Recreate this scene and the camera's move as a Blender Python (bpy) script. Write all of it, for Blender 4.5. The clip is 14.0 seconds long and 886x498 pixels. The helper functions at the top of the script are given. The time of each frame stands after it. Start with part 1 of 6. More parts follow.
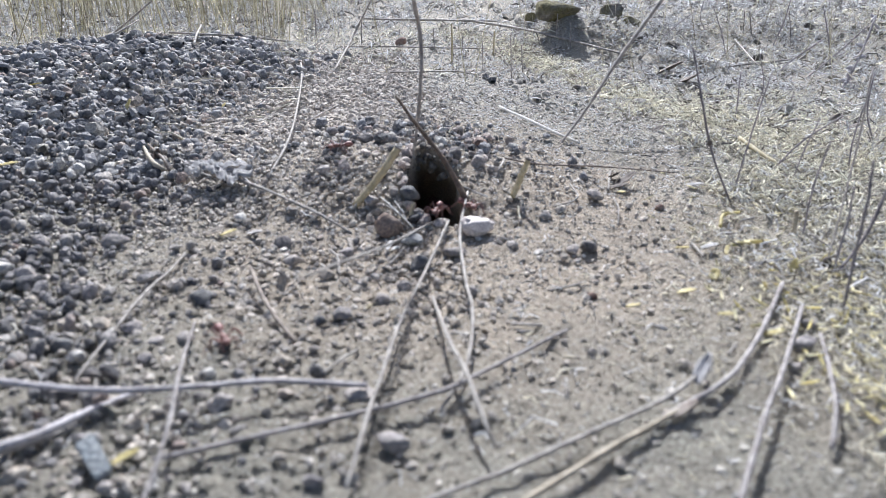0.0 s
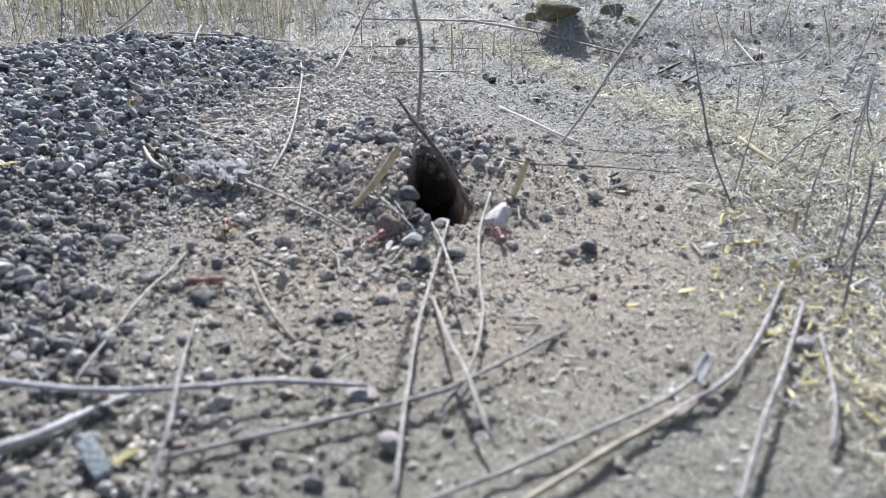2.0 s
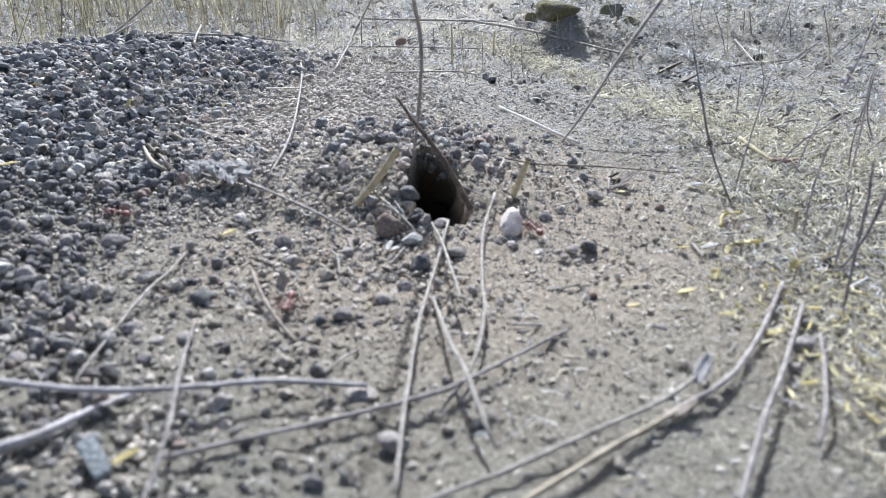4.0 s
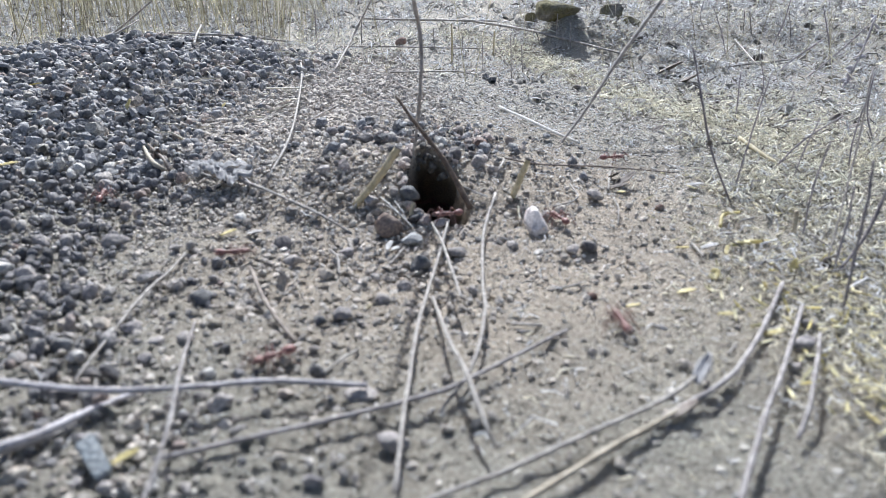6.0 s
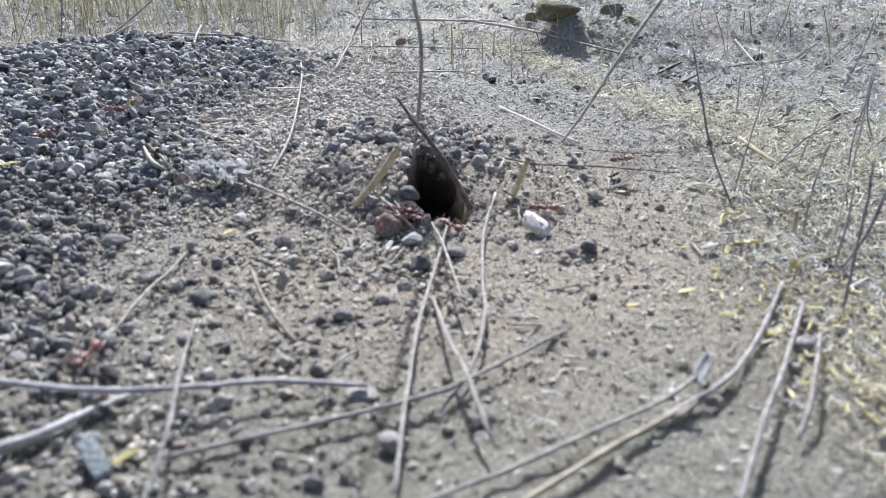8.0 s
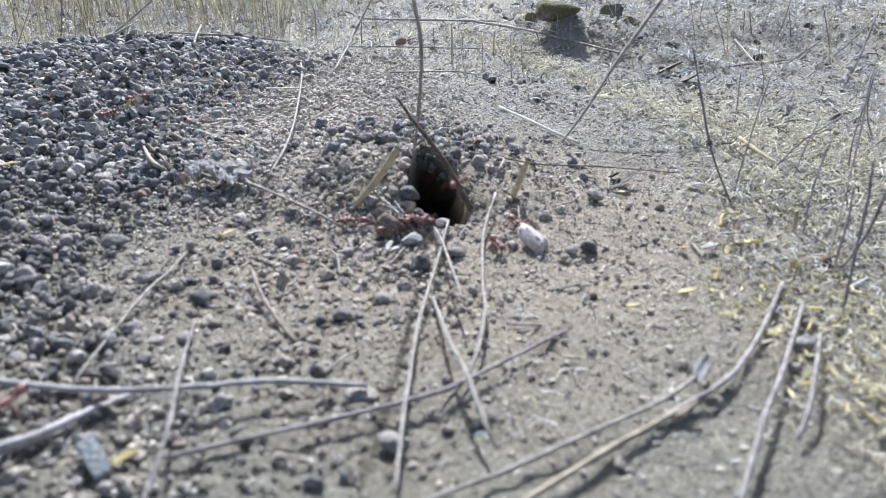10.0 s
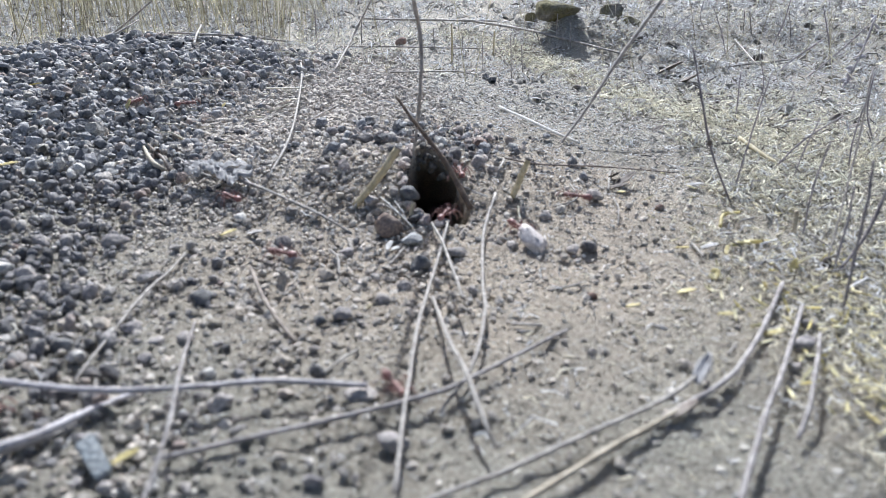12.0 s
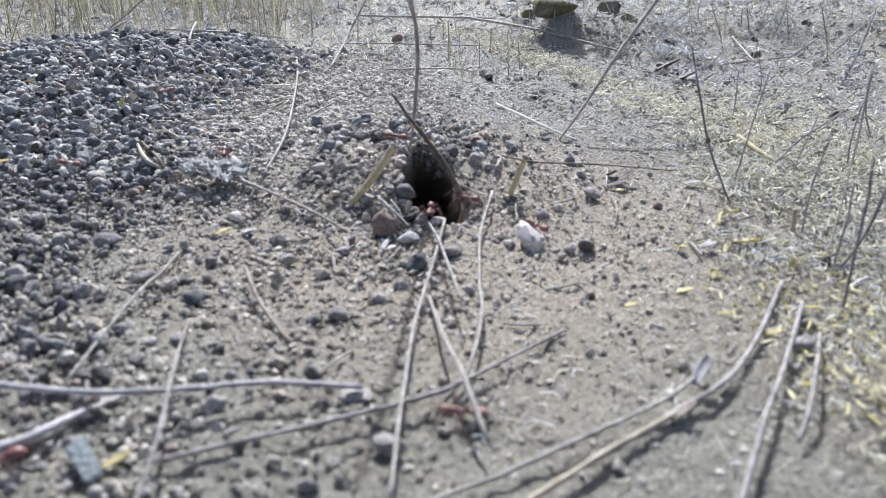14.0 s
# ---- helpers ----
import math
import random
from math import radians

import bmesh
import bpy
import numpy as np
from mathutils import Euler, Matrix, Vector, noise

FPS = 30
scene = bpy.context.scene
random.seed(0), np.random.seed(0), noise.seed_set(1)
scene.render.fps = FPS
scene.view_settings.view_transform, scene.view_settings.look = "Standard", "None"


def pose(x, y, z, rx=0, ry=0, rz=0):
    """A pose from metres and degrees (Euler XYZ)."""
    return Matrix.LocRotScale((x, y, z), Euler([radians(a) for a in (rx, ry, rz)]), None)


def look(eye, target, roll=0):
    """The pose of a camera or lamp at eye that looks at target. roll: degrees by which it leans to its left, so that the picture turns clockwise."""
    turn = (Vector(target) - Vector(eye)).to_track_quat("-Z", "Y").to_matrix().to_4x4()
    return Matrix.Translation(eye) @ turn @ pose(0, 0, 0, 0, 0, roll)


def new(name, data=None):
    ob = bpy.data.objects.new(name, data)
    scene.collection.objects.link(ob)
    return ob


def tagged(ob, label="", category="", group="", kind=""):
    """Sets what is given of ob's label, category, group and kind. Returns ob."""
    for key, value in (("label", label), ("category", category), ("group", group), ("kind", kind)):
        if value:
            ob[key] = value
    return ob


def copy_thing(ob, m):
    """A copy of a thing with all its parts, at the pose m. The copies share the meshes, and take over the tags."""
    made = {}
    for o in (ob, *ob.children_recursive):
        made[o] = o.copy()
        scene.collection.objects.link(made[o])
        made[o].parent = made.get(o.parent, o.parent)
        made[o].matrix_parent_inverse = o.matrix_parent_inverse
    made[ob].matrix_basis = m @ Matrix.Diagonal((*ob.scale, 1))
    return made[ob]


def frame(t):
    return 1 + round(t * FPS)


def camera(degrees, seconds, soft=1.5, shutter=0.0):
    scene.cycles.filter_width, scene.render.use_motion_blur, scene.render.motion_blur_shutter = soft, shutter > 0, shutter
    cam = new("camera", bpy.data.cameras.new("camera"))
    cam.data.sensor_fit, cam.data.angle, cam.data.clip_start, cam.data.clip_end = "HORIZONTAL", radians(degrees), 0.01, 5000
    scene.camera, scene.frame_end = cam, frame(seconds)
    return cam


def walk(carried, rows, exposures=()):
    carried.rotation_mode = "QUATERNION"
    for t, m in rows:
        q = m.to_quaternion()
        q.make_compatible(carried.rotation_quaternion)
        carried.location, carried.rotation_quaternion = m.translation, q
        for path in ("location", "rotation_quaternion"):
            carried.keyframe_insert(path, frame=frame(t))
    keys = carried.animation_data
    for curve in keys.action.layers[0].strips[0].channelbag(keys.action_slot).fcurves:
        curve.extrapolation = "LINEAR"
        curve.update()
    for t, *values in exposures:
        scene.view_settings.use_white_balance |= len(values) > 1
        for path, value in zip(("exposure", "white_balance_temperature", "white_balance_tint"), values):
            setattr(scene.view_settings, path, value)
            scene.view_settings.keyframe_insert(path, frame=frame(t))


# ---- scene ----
MM = 0.001
cam = camera(65, 14.0, soft=0.85, shutter=0.5)
cam.data.dof.use_dof = True
cam.data.dof.focus_distance = 0.28
cam.data.dof.aperture_fstop = 29.0
EYE = pose(0, 0, 0.06, 64.9, 0, 0)
walk(cam, [(0.0, EYE), (12.6, EYE), (13.0, pose(0.00009, 0.00025, 0.06, 64.845, -0.004, -0.005)),
           (13.5, pose(0.00008, 0.0005, 0.05994, 64.782, -0.049, -0.11)), (14.0, pose(0.00009, 0.00128, 0.05974, 64.679, -0.089, -0.235))],
     exposures=[(0.0, 0.53, 5730, 11.2), (1.4, 0.53, 5730, 11.2), (2.2, 0.53, 5670, 9.2), (14.0, 0.53, 5670, 9.2)])

# ---- light ----
SUN_ELEVATION, SUN_TURN = radians(44), radians(-4)
world = bpy.data.worlds.new("sky")
scene.world = world
world.use_nodes = True
wn = world.node_tree
sky = wn.nodes.new("ShaderNodeTexSky")
sky.sky_type, sky.sun_disc = "NISHITA", False
sky.dust_density, sky.ozone_density = 5.0, 0.4
sky.sun_elevation, sky.sun_rotation = SUN_ELEVATION, SUN_TURN
wn.links.new(sky.outputs[0], wn.nodes["Background"].inputs[0])
wn.nodes["Background"].inputs[1].default_value = 0.088
sun = new("sun", bpy.data.lights.new("sun", "SUN"))
sun.data.energy, sun.data.angle, sun.data.color = 4.8, radians(0.53), (1.0, 0.965, 0.915)
sun_way = Vector((math.sin(SUN_TURN) * math.cos(SUN_ELEVATION), math.cos(SUN_TURN) * math.cos(SUN_ELEVATION), math.sin(SUN_ELEVATION)))
sun.matrix_world = look(sun_way * 3, (0, 0, 0))

# ---- materials ----
def material(name, rough=0.85, spec=0.3):
    m = bpy.data.materials.new(name)
    m.use_nodes = True
    bsdf = m.node_tree.nodes["Principled BSDF"]
    bsdf.inputs["Roughness"].default_value = rough
    bsdf.inputs["Specular IOR Level"].default_value = spec
    return m, m.node_tree, bsdf


def ramp(nt, source, stops, hard=False):
    r = nt.nodes.new("ShaderNodeValToRGB")
    r.color_ramp.interpolation = "CONSTANT" if hard else "LINEAR"
    els = r.color_ramp.elements
    while len(els) < len(stops):
        els.new(0.5)
    for e, (at, colour) in zip(els, stops):
        e.position, e.color = at, (*colour, 1)
    nt.links.new(source, r.inputs[0])
    return r.outputs[0]


def grain(nt, scale, detail=4.0, where="world", rough=0.6):
    """Noise at real size: scale is waves in a metre."""
    n = nt.nodes.new("ShaderNodeTexNoise")
    n.inputs["Scale"].default_value, n.inputs["Detail"].default_value = scale, detail
    n.inputs["Roughness"].default_value = rough
    if where == "world":
        nt.links.new(nt.nodes.new("ShaderNodeNewGeometry").outputs["Position"], n.inputs["Vector"])
    else:
        nt.links.new(nt.nodes.new("ShaderNodeTexCoord").outputs["Object"], n.inputs["Vector"])
    return n.outputs[0]


def mixed(nt, mode, factor, a, b):
    x = nt.nodes.new("ShaderNodeMix")
    x.data_type, x.blend_type = "RGBA", mode
    for socket, value in ((x.inputs[0], factor), (x.inputs[6], a), (x.inputs[7], b)):
        if isinstance(value, (int, float)):
            socket.default_value = value
        elif isinstance(value, tuple):
            socket.default_value = (*value, 1)
        else:
            nt.links.new(value, socket)
    return x.outputs[2]


def bump(nt, bsdf, height, distance, strength=0.7):
    b = nt.nodes.new("ShaderNodeBump")
    b.inputs["Distance"].default_value, b.inputs["Strength"].default_value = distance, strength
    nt.links.new(height, b.inputs["Height"])
    nt.links.new(b.outputs[0], bsdf.inputs["Normal"])


def soil_material():
    m, nt, bsdf = material("dusty_soil", 0.95, 0.15)
    fine = ramp(nt, grain(nt, 1500, 5), [(0.30, (0.215, 0.204, 0.18)), (0.45, (0.325, 0.31, 0.276)), (0.56, (0.385, 0.368, 0.327)), (0.70, (0.57, 0.547, 0.497))])
    broad = ramp(nt, grain(nt, 45, 4), [(0.35, (0.905, 0.865, 0.81)), (0.65, (0.98, 0.98, 0.935))])
    # warmer, lighter subsoil that the ants have carried out round the hole
    place, ball = nt.nodes.new("ShaderNodeMapping"), nt.nodes.new("ShaderNodeTexGradient")
    place.inputs["Location"].default_value, place.inputs["Scale"].default_value = (-0.05, -1.72, 0.0), (11.5, 12.0, 11.5)
    ball.gradient_type = "SPHERICAL"
    nt.links.new(nt.nodes.new("ShaderNodeNewGeometry").outputs["Position"], place.inputs["Vector"])
    nt.links.new(place.outputs[0], ball.inputs[0])
    patch = ramp(nt, mixed(nt, "MULTIPLY", 0.8, ball.outputs[0], grain(nt, 120, 5)), [(0.05, (0, 0, 0)), (0.35, (1, 1, 1))])
    spoil = mixed(nt, "MULTIPLY", 1.0, fine, (1.225, 1.115, 1.01))
    dry = mixed(nt, "MULTIPLY", 1.0, fine, broad)
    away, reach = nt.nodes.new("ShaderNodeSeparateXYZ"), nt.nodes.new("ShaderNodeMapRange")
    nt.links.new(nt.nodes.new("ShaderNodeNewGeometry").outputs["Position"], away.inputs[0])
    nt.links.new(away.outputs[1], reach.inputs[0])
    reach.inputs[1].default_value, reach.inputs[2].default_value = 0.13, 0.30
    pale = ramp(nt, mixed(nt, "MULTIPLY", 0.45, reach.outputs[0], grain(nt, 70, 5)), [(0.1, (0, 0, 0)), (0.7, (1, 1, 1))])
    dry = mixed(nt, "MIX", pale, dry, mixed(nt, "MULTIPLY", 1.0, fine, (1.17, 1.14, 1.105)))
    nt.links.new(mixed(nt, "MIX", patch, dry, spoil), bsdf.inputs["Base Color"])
    bump(nt, bsdf, grain(nt, 1300, 7, rough=0.75), 0.0011, 1.0)
    return m


def stone_material(name, stops, random_from="island", rough=0.75, dusty=0.58):
    m, nt, bsdf = material(name, rough, 0.25)
    if random_from == "island":
        chance = nt.nodes.new("ShaderNodeNewGeometry").outputs["Random Per Island"]
    else:
        chance = nt.nodes.new("ShaderNodeObjectInfo").outputs["Random"]
    base = ramp(nt, chance, stops)
    speck = ramp(nt, grain(nt, 1700, 5), [(0.32, (0.55, 0.55, 0.56)), (0.5, (1, 1, 1)), (0.7, (1.7, 1.65, 1.55))])
    dust = ramp(nt, grain(nt, 480, 5), [(0.40, (0.04, 0.04, 0.04)), (0.66, (dusty, dusty, dusty))])
    colour = mixed(nt, "MULTIPLY", 1.0, base, speck)
    nt.links.new(mixed(nt, "MIX", dust, colour, (0.35, 0.328, 0.29)), bsdf.inputs["Base Color"])
    bump(nt, bsdf, grain(nt, 1300, 6), 0.0006, 0.8)
    return m


TINTS = [(0.0, (0.5, 0.49, 0.48)), (0.35, (0.85, 0.83, 0.8)), (0.75, (1.0, 0.99, 0.96)), (1.0, (1.15, 1.15, 1.13))]
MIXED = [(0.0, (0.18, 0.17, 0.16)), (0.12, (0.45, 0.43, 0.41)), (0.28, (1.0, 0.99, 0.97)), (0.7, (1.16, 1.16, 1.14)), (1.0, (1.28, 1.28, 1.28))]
STALKS = [(0.0, (0.50, 0.47, 0.42)), (0.3, (0.85, 0.82, 0.68)), (0.6, (1.1, 1.06, 0.86)), (0.85, (1.2, 1.2, 1.22)), (1.0, (1.45, 1.42, 1.35))]


def straw_material(name, dark, mid, light, rough=0.6, chance=None, thin=0.0, tints=TINTS):
    m, nt, bsdf = material(name, rough, 0.35)
    fibre = ramp(nt, grain(nt, 420, 8, rough=0.75), [(0.3, dark), (0.5, mid), (0.7, light)])
    if chance:
        chances = nt.nodes.new("ShaderNodeNewGeometry").outputs["Random Per Island"] if chance == "island" else nt.nodes.new("ShaderNodeObjectInfo").outputs["Random"]
        tint = ramp(nt, chances, tints)
        fibre = mixed(nt, "MULTIPLY", 1.0, fibre, tint)
    nt.links.new(fibre, bsdf.inputs["Base Color"])
    bump(nt, bsdf, grain(nt, 1500, 4), 0.0002, 0.6)
    if thin:
        back, mix = nt.nodes.new("ShaderNodeBsdfTranslucent"), nt.nodes.new("ShaderNodeMixShader")
        nt.links.new(fibre, back.inputs[0])
        mix.inputs[0].default_value = thin
        nt.links.new(bsdf.outputs[0], mix.inputs[1])
        nt.links.new(back.outputs[0], mix.inputs[2])
        nt.links.new(mix.outputs[0], nt.nodes["Material Output"].inputs[0])
    return m


GRAVEL = [(0.0, (0.03, 0.033, 0.041)), (0.15, (0.11, 0.115, 0.13)), (0.38, (0.24, 0.244, 0.26)), (0.66, (0.41, 0.406, 0.405)),
          (0.80, (0.42, 0.388, 0.338)), (0.86, (0.25, 0.19, 0.167)), (0.93, (0.43, 0.408, 0.37)), (1.0, (0.60, 0.585, 0.555))]
FINE = [(0.0, (0.17, 0.155, 0.146)), (0.10, (0.37, 0.337, 0.302)), (0.5, (0.50, 0.452, 0.398)), (0.85, (0.58, 0.53, 0.47)), (1.0, (0.70, 0.665, 0.62))]
CRUMB = [(0.0, (0.22, 0.209, 0.19)), (0.10, (0.35, 0.333, 0.298)), (0.55, (0.46, 0.438, 0.392)), (0.85, (0.55, 0.525, 0.475)), (0.94, (0.66, 0.637, 0.59)), (1.0, (0.70, 0.68, 0.64))]
soil = soil_material()
gravel_mat = stone_material("dark_gravel", GRAVEL, dusty=0.32)
pebble_mat = stone_material("dark_pebble", GRAVEL, "object", dusty=0.32)
RIM = [(0.0, (0.05, 0.046, 0.046)), (0.18, (0.18, 0.153, 0.147)), (0.45, (0.38, 0.32, 0.30)), (0.58, (0.42, 0.325, 0.295)), (0.75, (0.55, 0.475, 0.42)), (1.0, (0.66, 0.585, 0.53))]
SKIRT = [(0.0, (0.03, 0.032, 0.04)), (0.22, (0.083, 0.083, 0.093)), (0.48, (0.172, 0.168, 0.177)), (0.69, (0.30, 0.284, 0.276)), (0.82, (0.41, 0.375, 0.325)), (0.88, (0.24, 0.18, 0.16)), (0.95, (0.43, 0.41, 0.38)), (1.0, (0.58, 0.56, 0.53))]
rim_mat = stone_material("bank_pebble", RIM, "object")
skirt_mat = stone_material("skirt_gravel", SKIRT, dusty=0.32)
skirt_pebble = stone_material("skirt_pebble", SKIRT, "object", dusty=0.32)
grit_mat = stone_material("grit_stone", FINE, "object", 0.88)
CHIPS = [(0.0, (0.09, 0.088, 0.09)), (0.25, (0.24, 0.23, 0.22)), (0.6, (0.40, 0.372, 0.33)), (1.0, (0.56, 0.525, 0.47))]
chip_grit = stone_material("chip_grit", CHIPS, rough=0.88)
fine_mat = stone_material("fine_gravel", FINE, rough=0.88)
crumb_mat = stone_material("sandy_crumb", CRUMB, rough=0.92)
blue_mat = stone_material("blue_grey_stone", [(0.0, (0.20, 0.186, 0.188)), (1.0, (0.325, 0.30, 0.298))], "object")
slate_mat = stone_material("slate_stone", [(0.0, (0.06, 0.067, 0.082)), (1.0, (0.075, 0.082, 0.098))], "object", 0.6)
grey_mat = stone_material("grey_stone", [(0.0, (0.33, 0.30, 0.286)), (1.0, (0.45, 0.412, 0.39))], "object")
tan_mat = stone_material("tan_stone", [(0.0, (0.30, 0.26, 0.22)), (1.0, (0.46, 0.41, 0.35))], "object", 0.85)
rust_mat = stone_material("rust_stone", [(0.0, (0.17, 0.10, 0.08)), (1.0, (0.24, 0.15, 0.12))], "object")
white_mat = stone_material("white_stone", [(0.0, (0.6, 0.57, 0.52)), (1.0, (0.75, 0.73, 0.69))], "object")


def rock_material():
    m, nt, bsdf = material("weathered_rock", 0.92, 0.2)
    bare = ramp(nt, grain(nt, 260, 6), [(0.35, (0.15, 0.14, 0.12)), (0.5, (0.26, 0.245, 0.215)), (0.68, (0.40, 0.38, 0.345))])
    moss = ramp(nt, grain(nt, 900, 5), [(0.35, (0.13, 0.12, 0.065)), (0.65, (0.29, 0.262, 0.15))])
    where = ramp(nt, grain(nt, 60, 4), [(0.42, (0, 0, 0)), (0.55, (1, 1, 1))])
    nt.links.new(mixed(nt, "MIX", where, bare, moss), bsdf.inputs["Base Color"])
    bump(nt, bsdf, grain(nt, 350, 8, rough=0.7), 0.003, 1.0)
    return m


rock_mat = rock_material()
grey_straw = straw_material("weathered_stem", (0.13, 0.112, 0.105), (0.34, 0.315, 0.305), (0.56, 0.53, 0.515), 0.6, None, 0.2)
pale_straw = straw_material("pale_straw", (0.15, 0.135, 0.12), (0.38, 0.352, 0.32), (0.64, 0.605, 0.55), 0.6, None, 0.15)
yellow_straw = straw_material("yellow_straw", (0.40, 0.345, 0.215), (0.57, 0.505, 0.345), (0.71, 0.65, 0.48), 0.65, None, 0.3)
dark_twig = straw_material("dark_twig", (0.05, 0.036, 0.026), (0.14, 0.10, 0.072), (0.32, 0.245, 0.175))
bleached_stem = straw_material("bleached_stem", (0.15, 0.132, 0.13), (0.43, 0.405, 0.41), (0.68, 0.65, 0.655), 0.52, None, 0.12)
violet_stem = straw_material("violet_stem", (0.13, 0.112, 0.122), (0.27, 0.243, 0.253), (0.42, 0.385, 0.38), 0.6, None, 0.3)
husk_mat = straw_material("golden_husk", (0.50, 0.42, 0.17), (0.69, 0.61, 0.31), (0.84, 0.785, 0.52), 0.5, None, 0.35)
litter_mat = straw_material("straw_litter", (0.58, 0.555, 0.465), (0.82, 0.798, 0.70), (0.94, 0.925, 0.855), 0.7, "island", 0.4, MIXED)
grass_mat = straw_material("dry_grass", (0.44, 0.425, 0.37), (0.64, 0.625, 0.56), (0.80, 0.79, 0.73), 0.6, "island", 0.5, STALKS)
brown_stem = straw_material("brown_stem", (0.10, 0.08, 0.065), (0.22, 0.18, 0.15), (0.38, 0.33, 0.28))


def ant_material(name, dark, light, rough):
    m, nt, bsdf = material(name, rough, 0.5)
    nt.links.new(ramp(nt, grain(nt, 2500, 3, "object"), [(0.35, dark), (0.65, light)]), bsdf.inputs["Base Color"])
    bump(nt, bsdf, grain(nt, 5000, 2, "object"), 0.0001, 0.5)
    return m


ant_red = ant_material("ant_red", (0.165, 0.084, 0.071), (0.30, 0.162, 0.138), 0.52)
ant_gaster = ant_material("ant_gaster", (0.16, 0.068, 0.06), (0.29, 0.135, 0.117), 0.42)
ant_dark = ant_material("ant_eye", (0.01, 0.008, 0.008), (0.02, 0.015, 0.015), 0.25)
seed_mat = ant_material("white_husk", (0.50, 0.435, 0.40), (0.80, 0.735, 0.685), 0.6)
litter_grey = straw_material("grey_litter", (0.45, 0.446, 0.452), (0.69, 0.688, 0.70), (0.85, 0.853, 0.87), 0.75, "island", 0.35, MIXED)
leaf_dark = straw_material("dead_leaf", (0.05, 0.042, 0.038), (0.12, 0.10, 0.085), (0.24, 0.20, 0.17), 0.7)
leaf_pale = straw_material("bleached_leaf", (0.26, 0.245, 0.235), (0.43, 0.41, 0.395), (0.62, 0.60, 0.575), 0.7)
tan_straw = straw_material("tan_straw", (0.25, 0.21, 0.155), (0.43, 0.375, 0.285), (0.60, 0.54, 0.43))
floret_mat = straw_material("dried_floret", (0.36, 0.34, 0.36), (0.55, 0.53, 0.555), (0.74, 0.73, 0.745), 0.8, None, 0.3)
faint_stem = straw_material("faint_violet_stem", (0.24, 0.22, 0.23), (0.40, 0.375, 0.385), (0.58, 0.55, 0.555), 0.7, None, 0.5)
litter_near = straw_material("loose_straw", (0.46, 0.44, 0.40), (0.70, 0.68, 0.62), (0.86, 0.85, 0.80), 0.7, "object", 0.4)
blade_near = straw_material("grass_stalk", (0.44, 0.425, 0.36), (0.64, 0.62, 0.54), (0.80, 0.78, 0.70), 0.6, "object", 0.5, STALKS)
stalk_mat = straw_material("standing_stalk", (0.20, 0.165, 0.14), (0.40, 0.35, 0.30), (0.58, 0.53, 0.47), 0.6, None, 0.2)
lean_mat = straw_material("leaning_stalk", (0.24, 0.215, 0.195), (0.45, 0.415, 0.385), (0.62, 0.585, 0.55), 0.6, None, 0.4)
pale_stone = stone_material("pale_blue_stone", [(0.0, (0.34, 0.352, 0.365)), (1.0, (0.37, 0.382, 0.395))], "object", 0.7)
husk_pale = straw_material("pale_husk", (0.52, 0.46, 0.28), (0.72, 0.67, 0.46), (0.86, 0.83, 0.68), 0.5, "island", 0.35)
HUSKS = [(0.0, (1.0, 0.93, 0.5)), (0.1, (1.02, 0.96, 0.66)), (0.25, (1.0, 0.99, 0.92)), (1.0, (1.1, 1.1, 1.12))]
husk_near = straw_material("loose_husk", (0.56, 0.495, 0.28), (0.74, 0.695, 0.46), (0.88, 0.86, 0.69), 0.5, "object", 0.35, HUSKS)
chaff_gold = straw_material("golden_chaff", (0.45, 0.415, 0.315), (0.69, 0.65, 0.53), (0.85, 0.82, 0.71), 0.7, "island", 0.35, MIXED)
leaf_bleached = straw_material("crumpled_leaf", (0.40, 0.385, 0.375), (0.57, 0.555, 0.545), (0.74, 0.725, 0.715), 0.75, None, 0.4)
white_straw = straw_material("white_straw", (0.55, 0.53, 0.50), (0.76, 0.75, 0.72), (0.90, 0.89, 0.87), 0.6, None, 0.4)
scrap_mat = stone_material("dark_scrap", [(0.0, (0.04, 0.037, 0.034)), (1.0, (0.10, 0.092, 0.084))], "object", 0.95)
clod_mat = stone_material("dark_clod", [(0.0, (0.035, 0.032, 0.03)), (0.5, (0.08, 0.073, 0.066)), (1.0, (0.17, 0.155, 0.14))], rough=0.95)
chip_mat = stone_material("broken_blue_stone", [(0.0, (0.27, 0.30, 0.32)), (1.0, (0.31, 0.34, 0.355))], "object", 0.6, 0.25)
clod_brown = stone_material("brown_clod", [(0.0, (0.20, 0.15, 0.125)), (1.0, (0.27, 0.21, 0.175))], "object", 0.92, 0.2)
dark_mat = stone_material("dark_grey_stone", [(0.0, (0.095, 0.088, 0.09)), (1.0, (0.16, 0.148, 0.149))], "object", 0.75, 0.3)

# ---- ground ----
def lattice(i, j, seed):
    h = (i * 374761393 + j * 668265263 + seed * 974634777).astype(np.int64) & 0x7FFFFFFF
    h = ((h ^ (h >> 13)) * 1274126177) & 0x7FFFFFFF
    h = ((h ^ (h >> 16)) * 461845907) & 0x7FFFFFFF
    return (h & 0xFFFF) / 65535.0


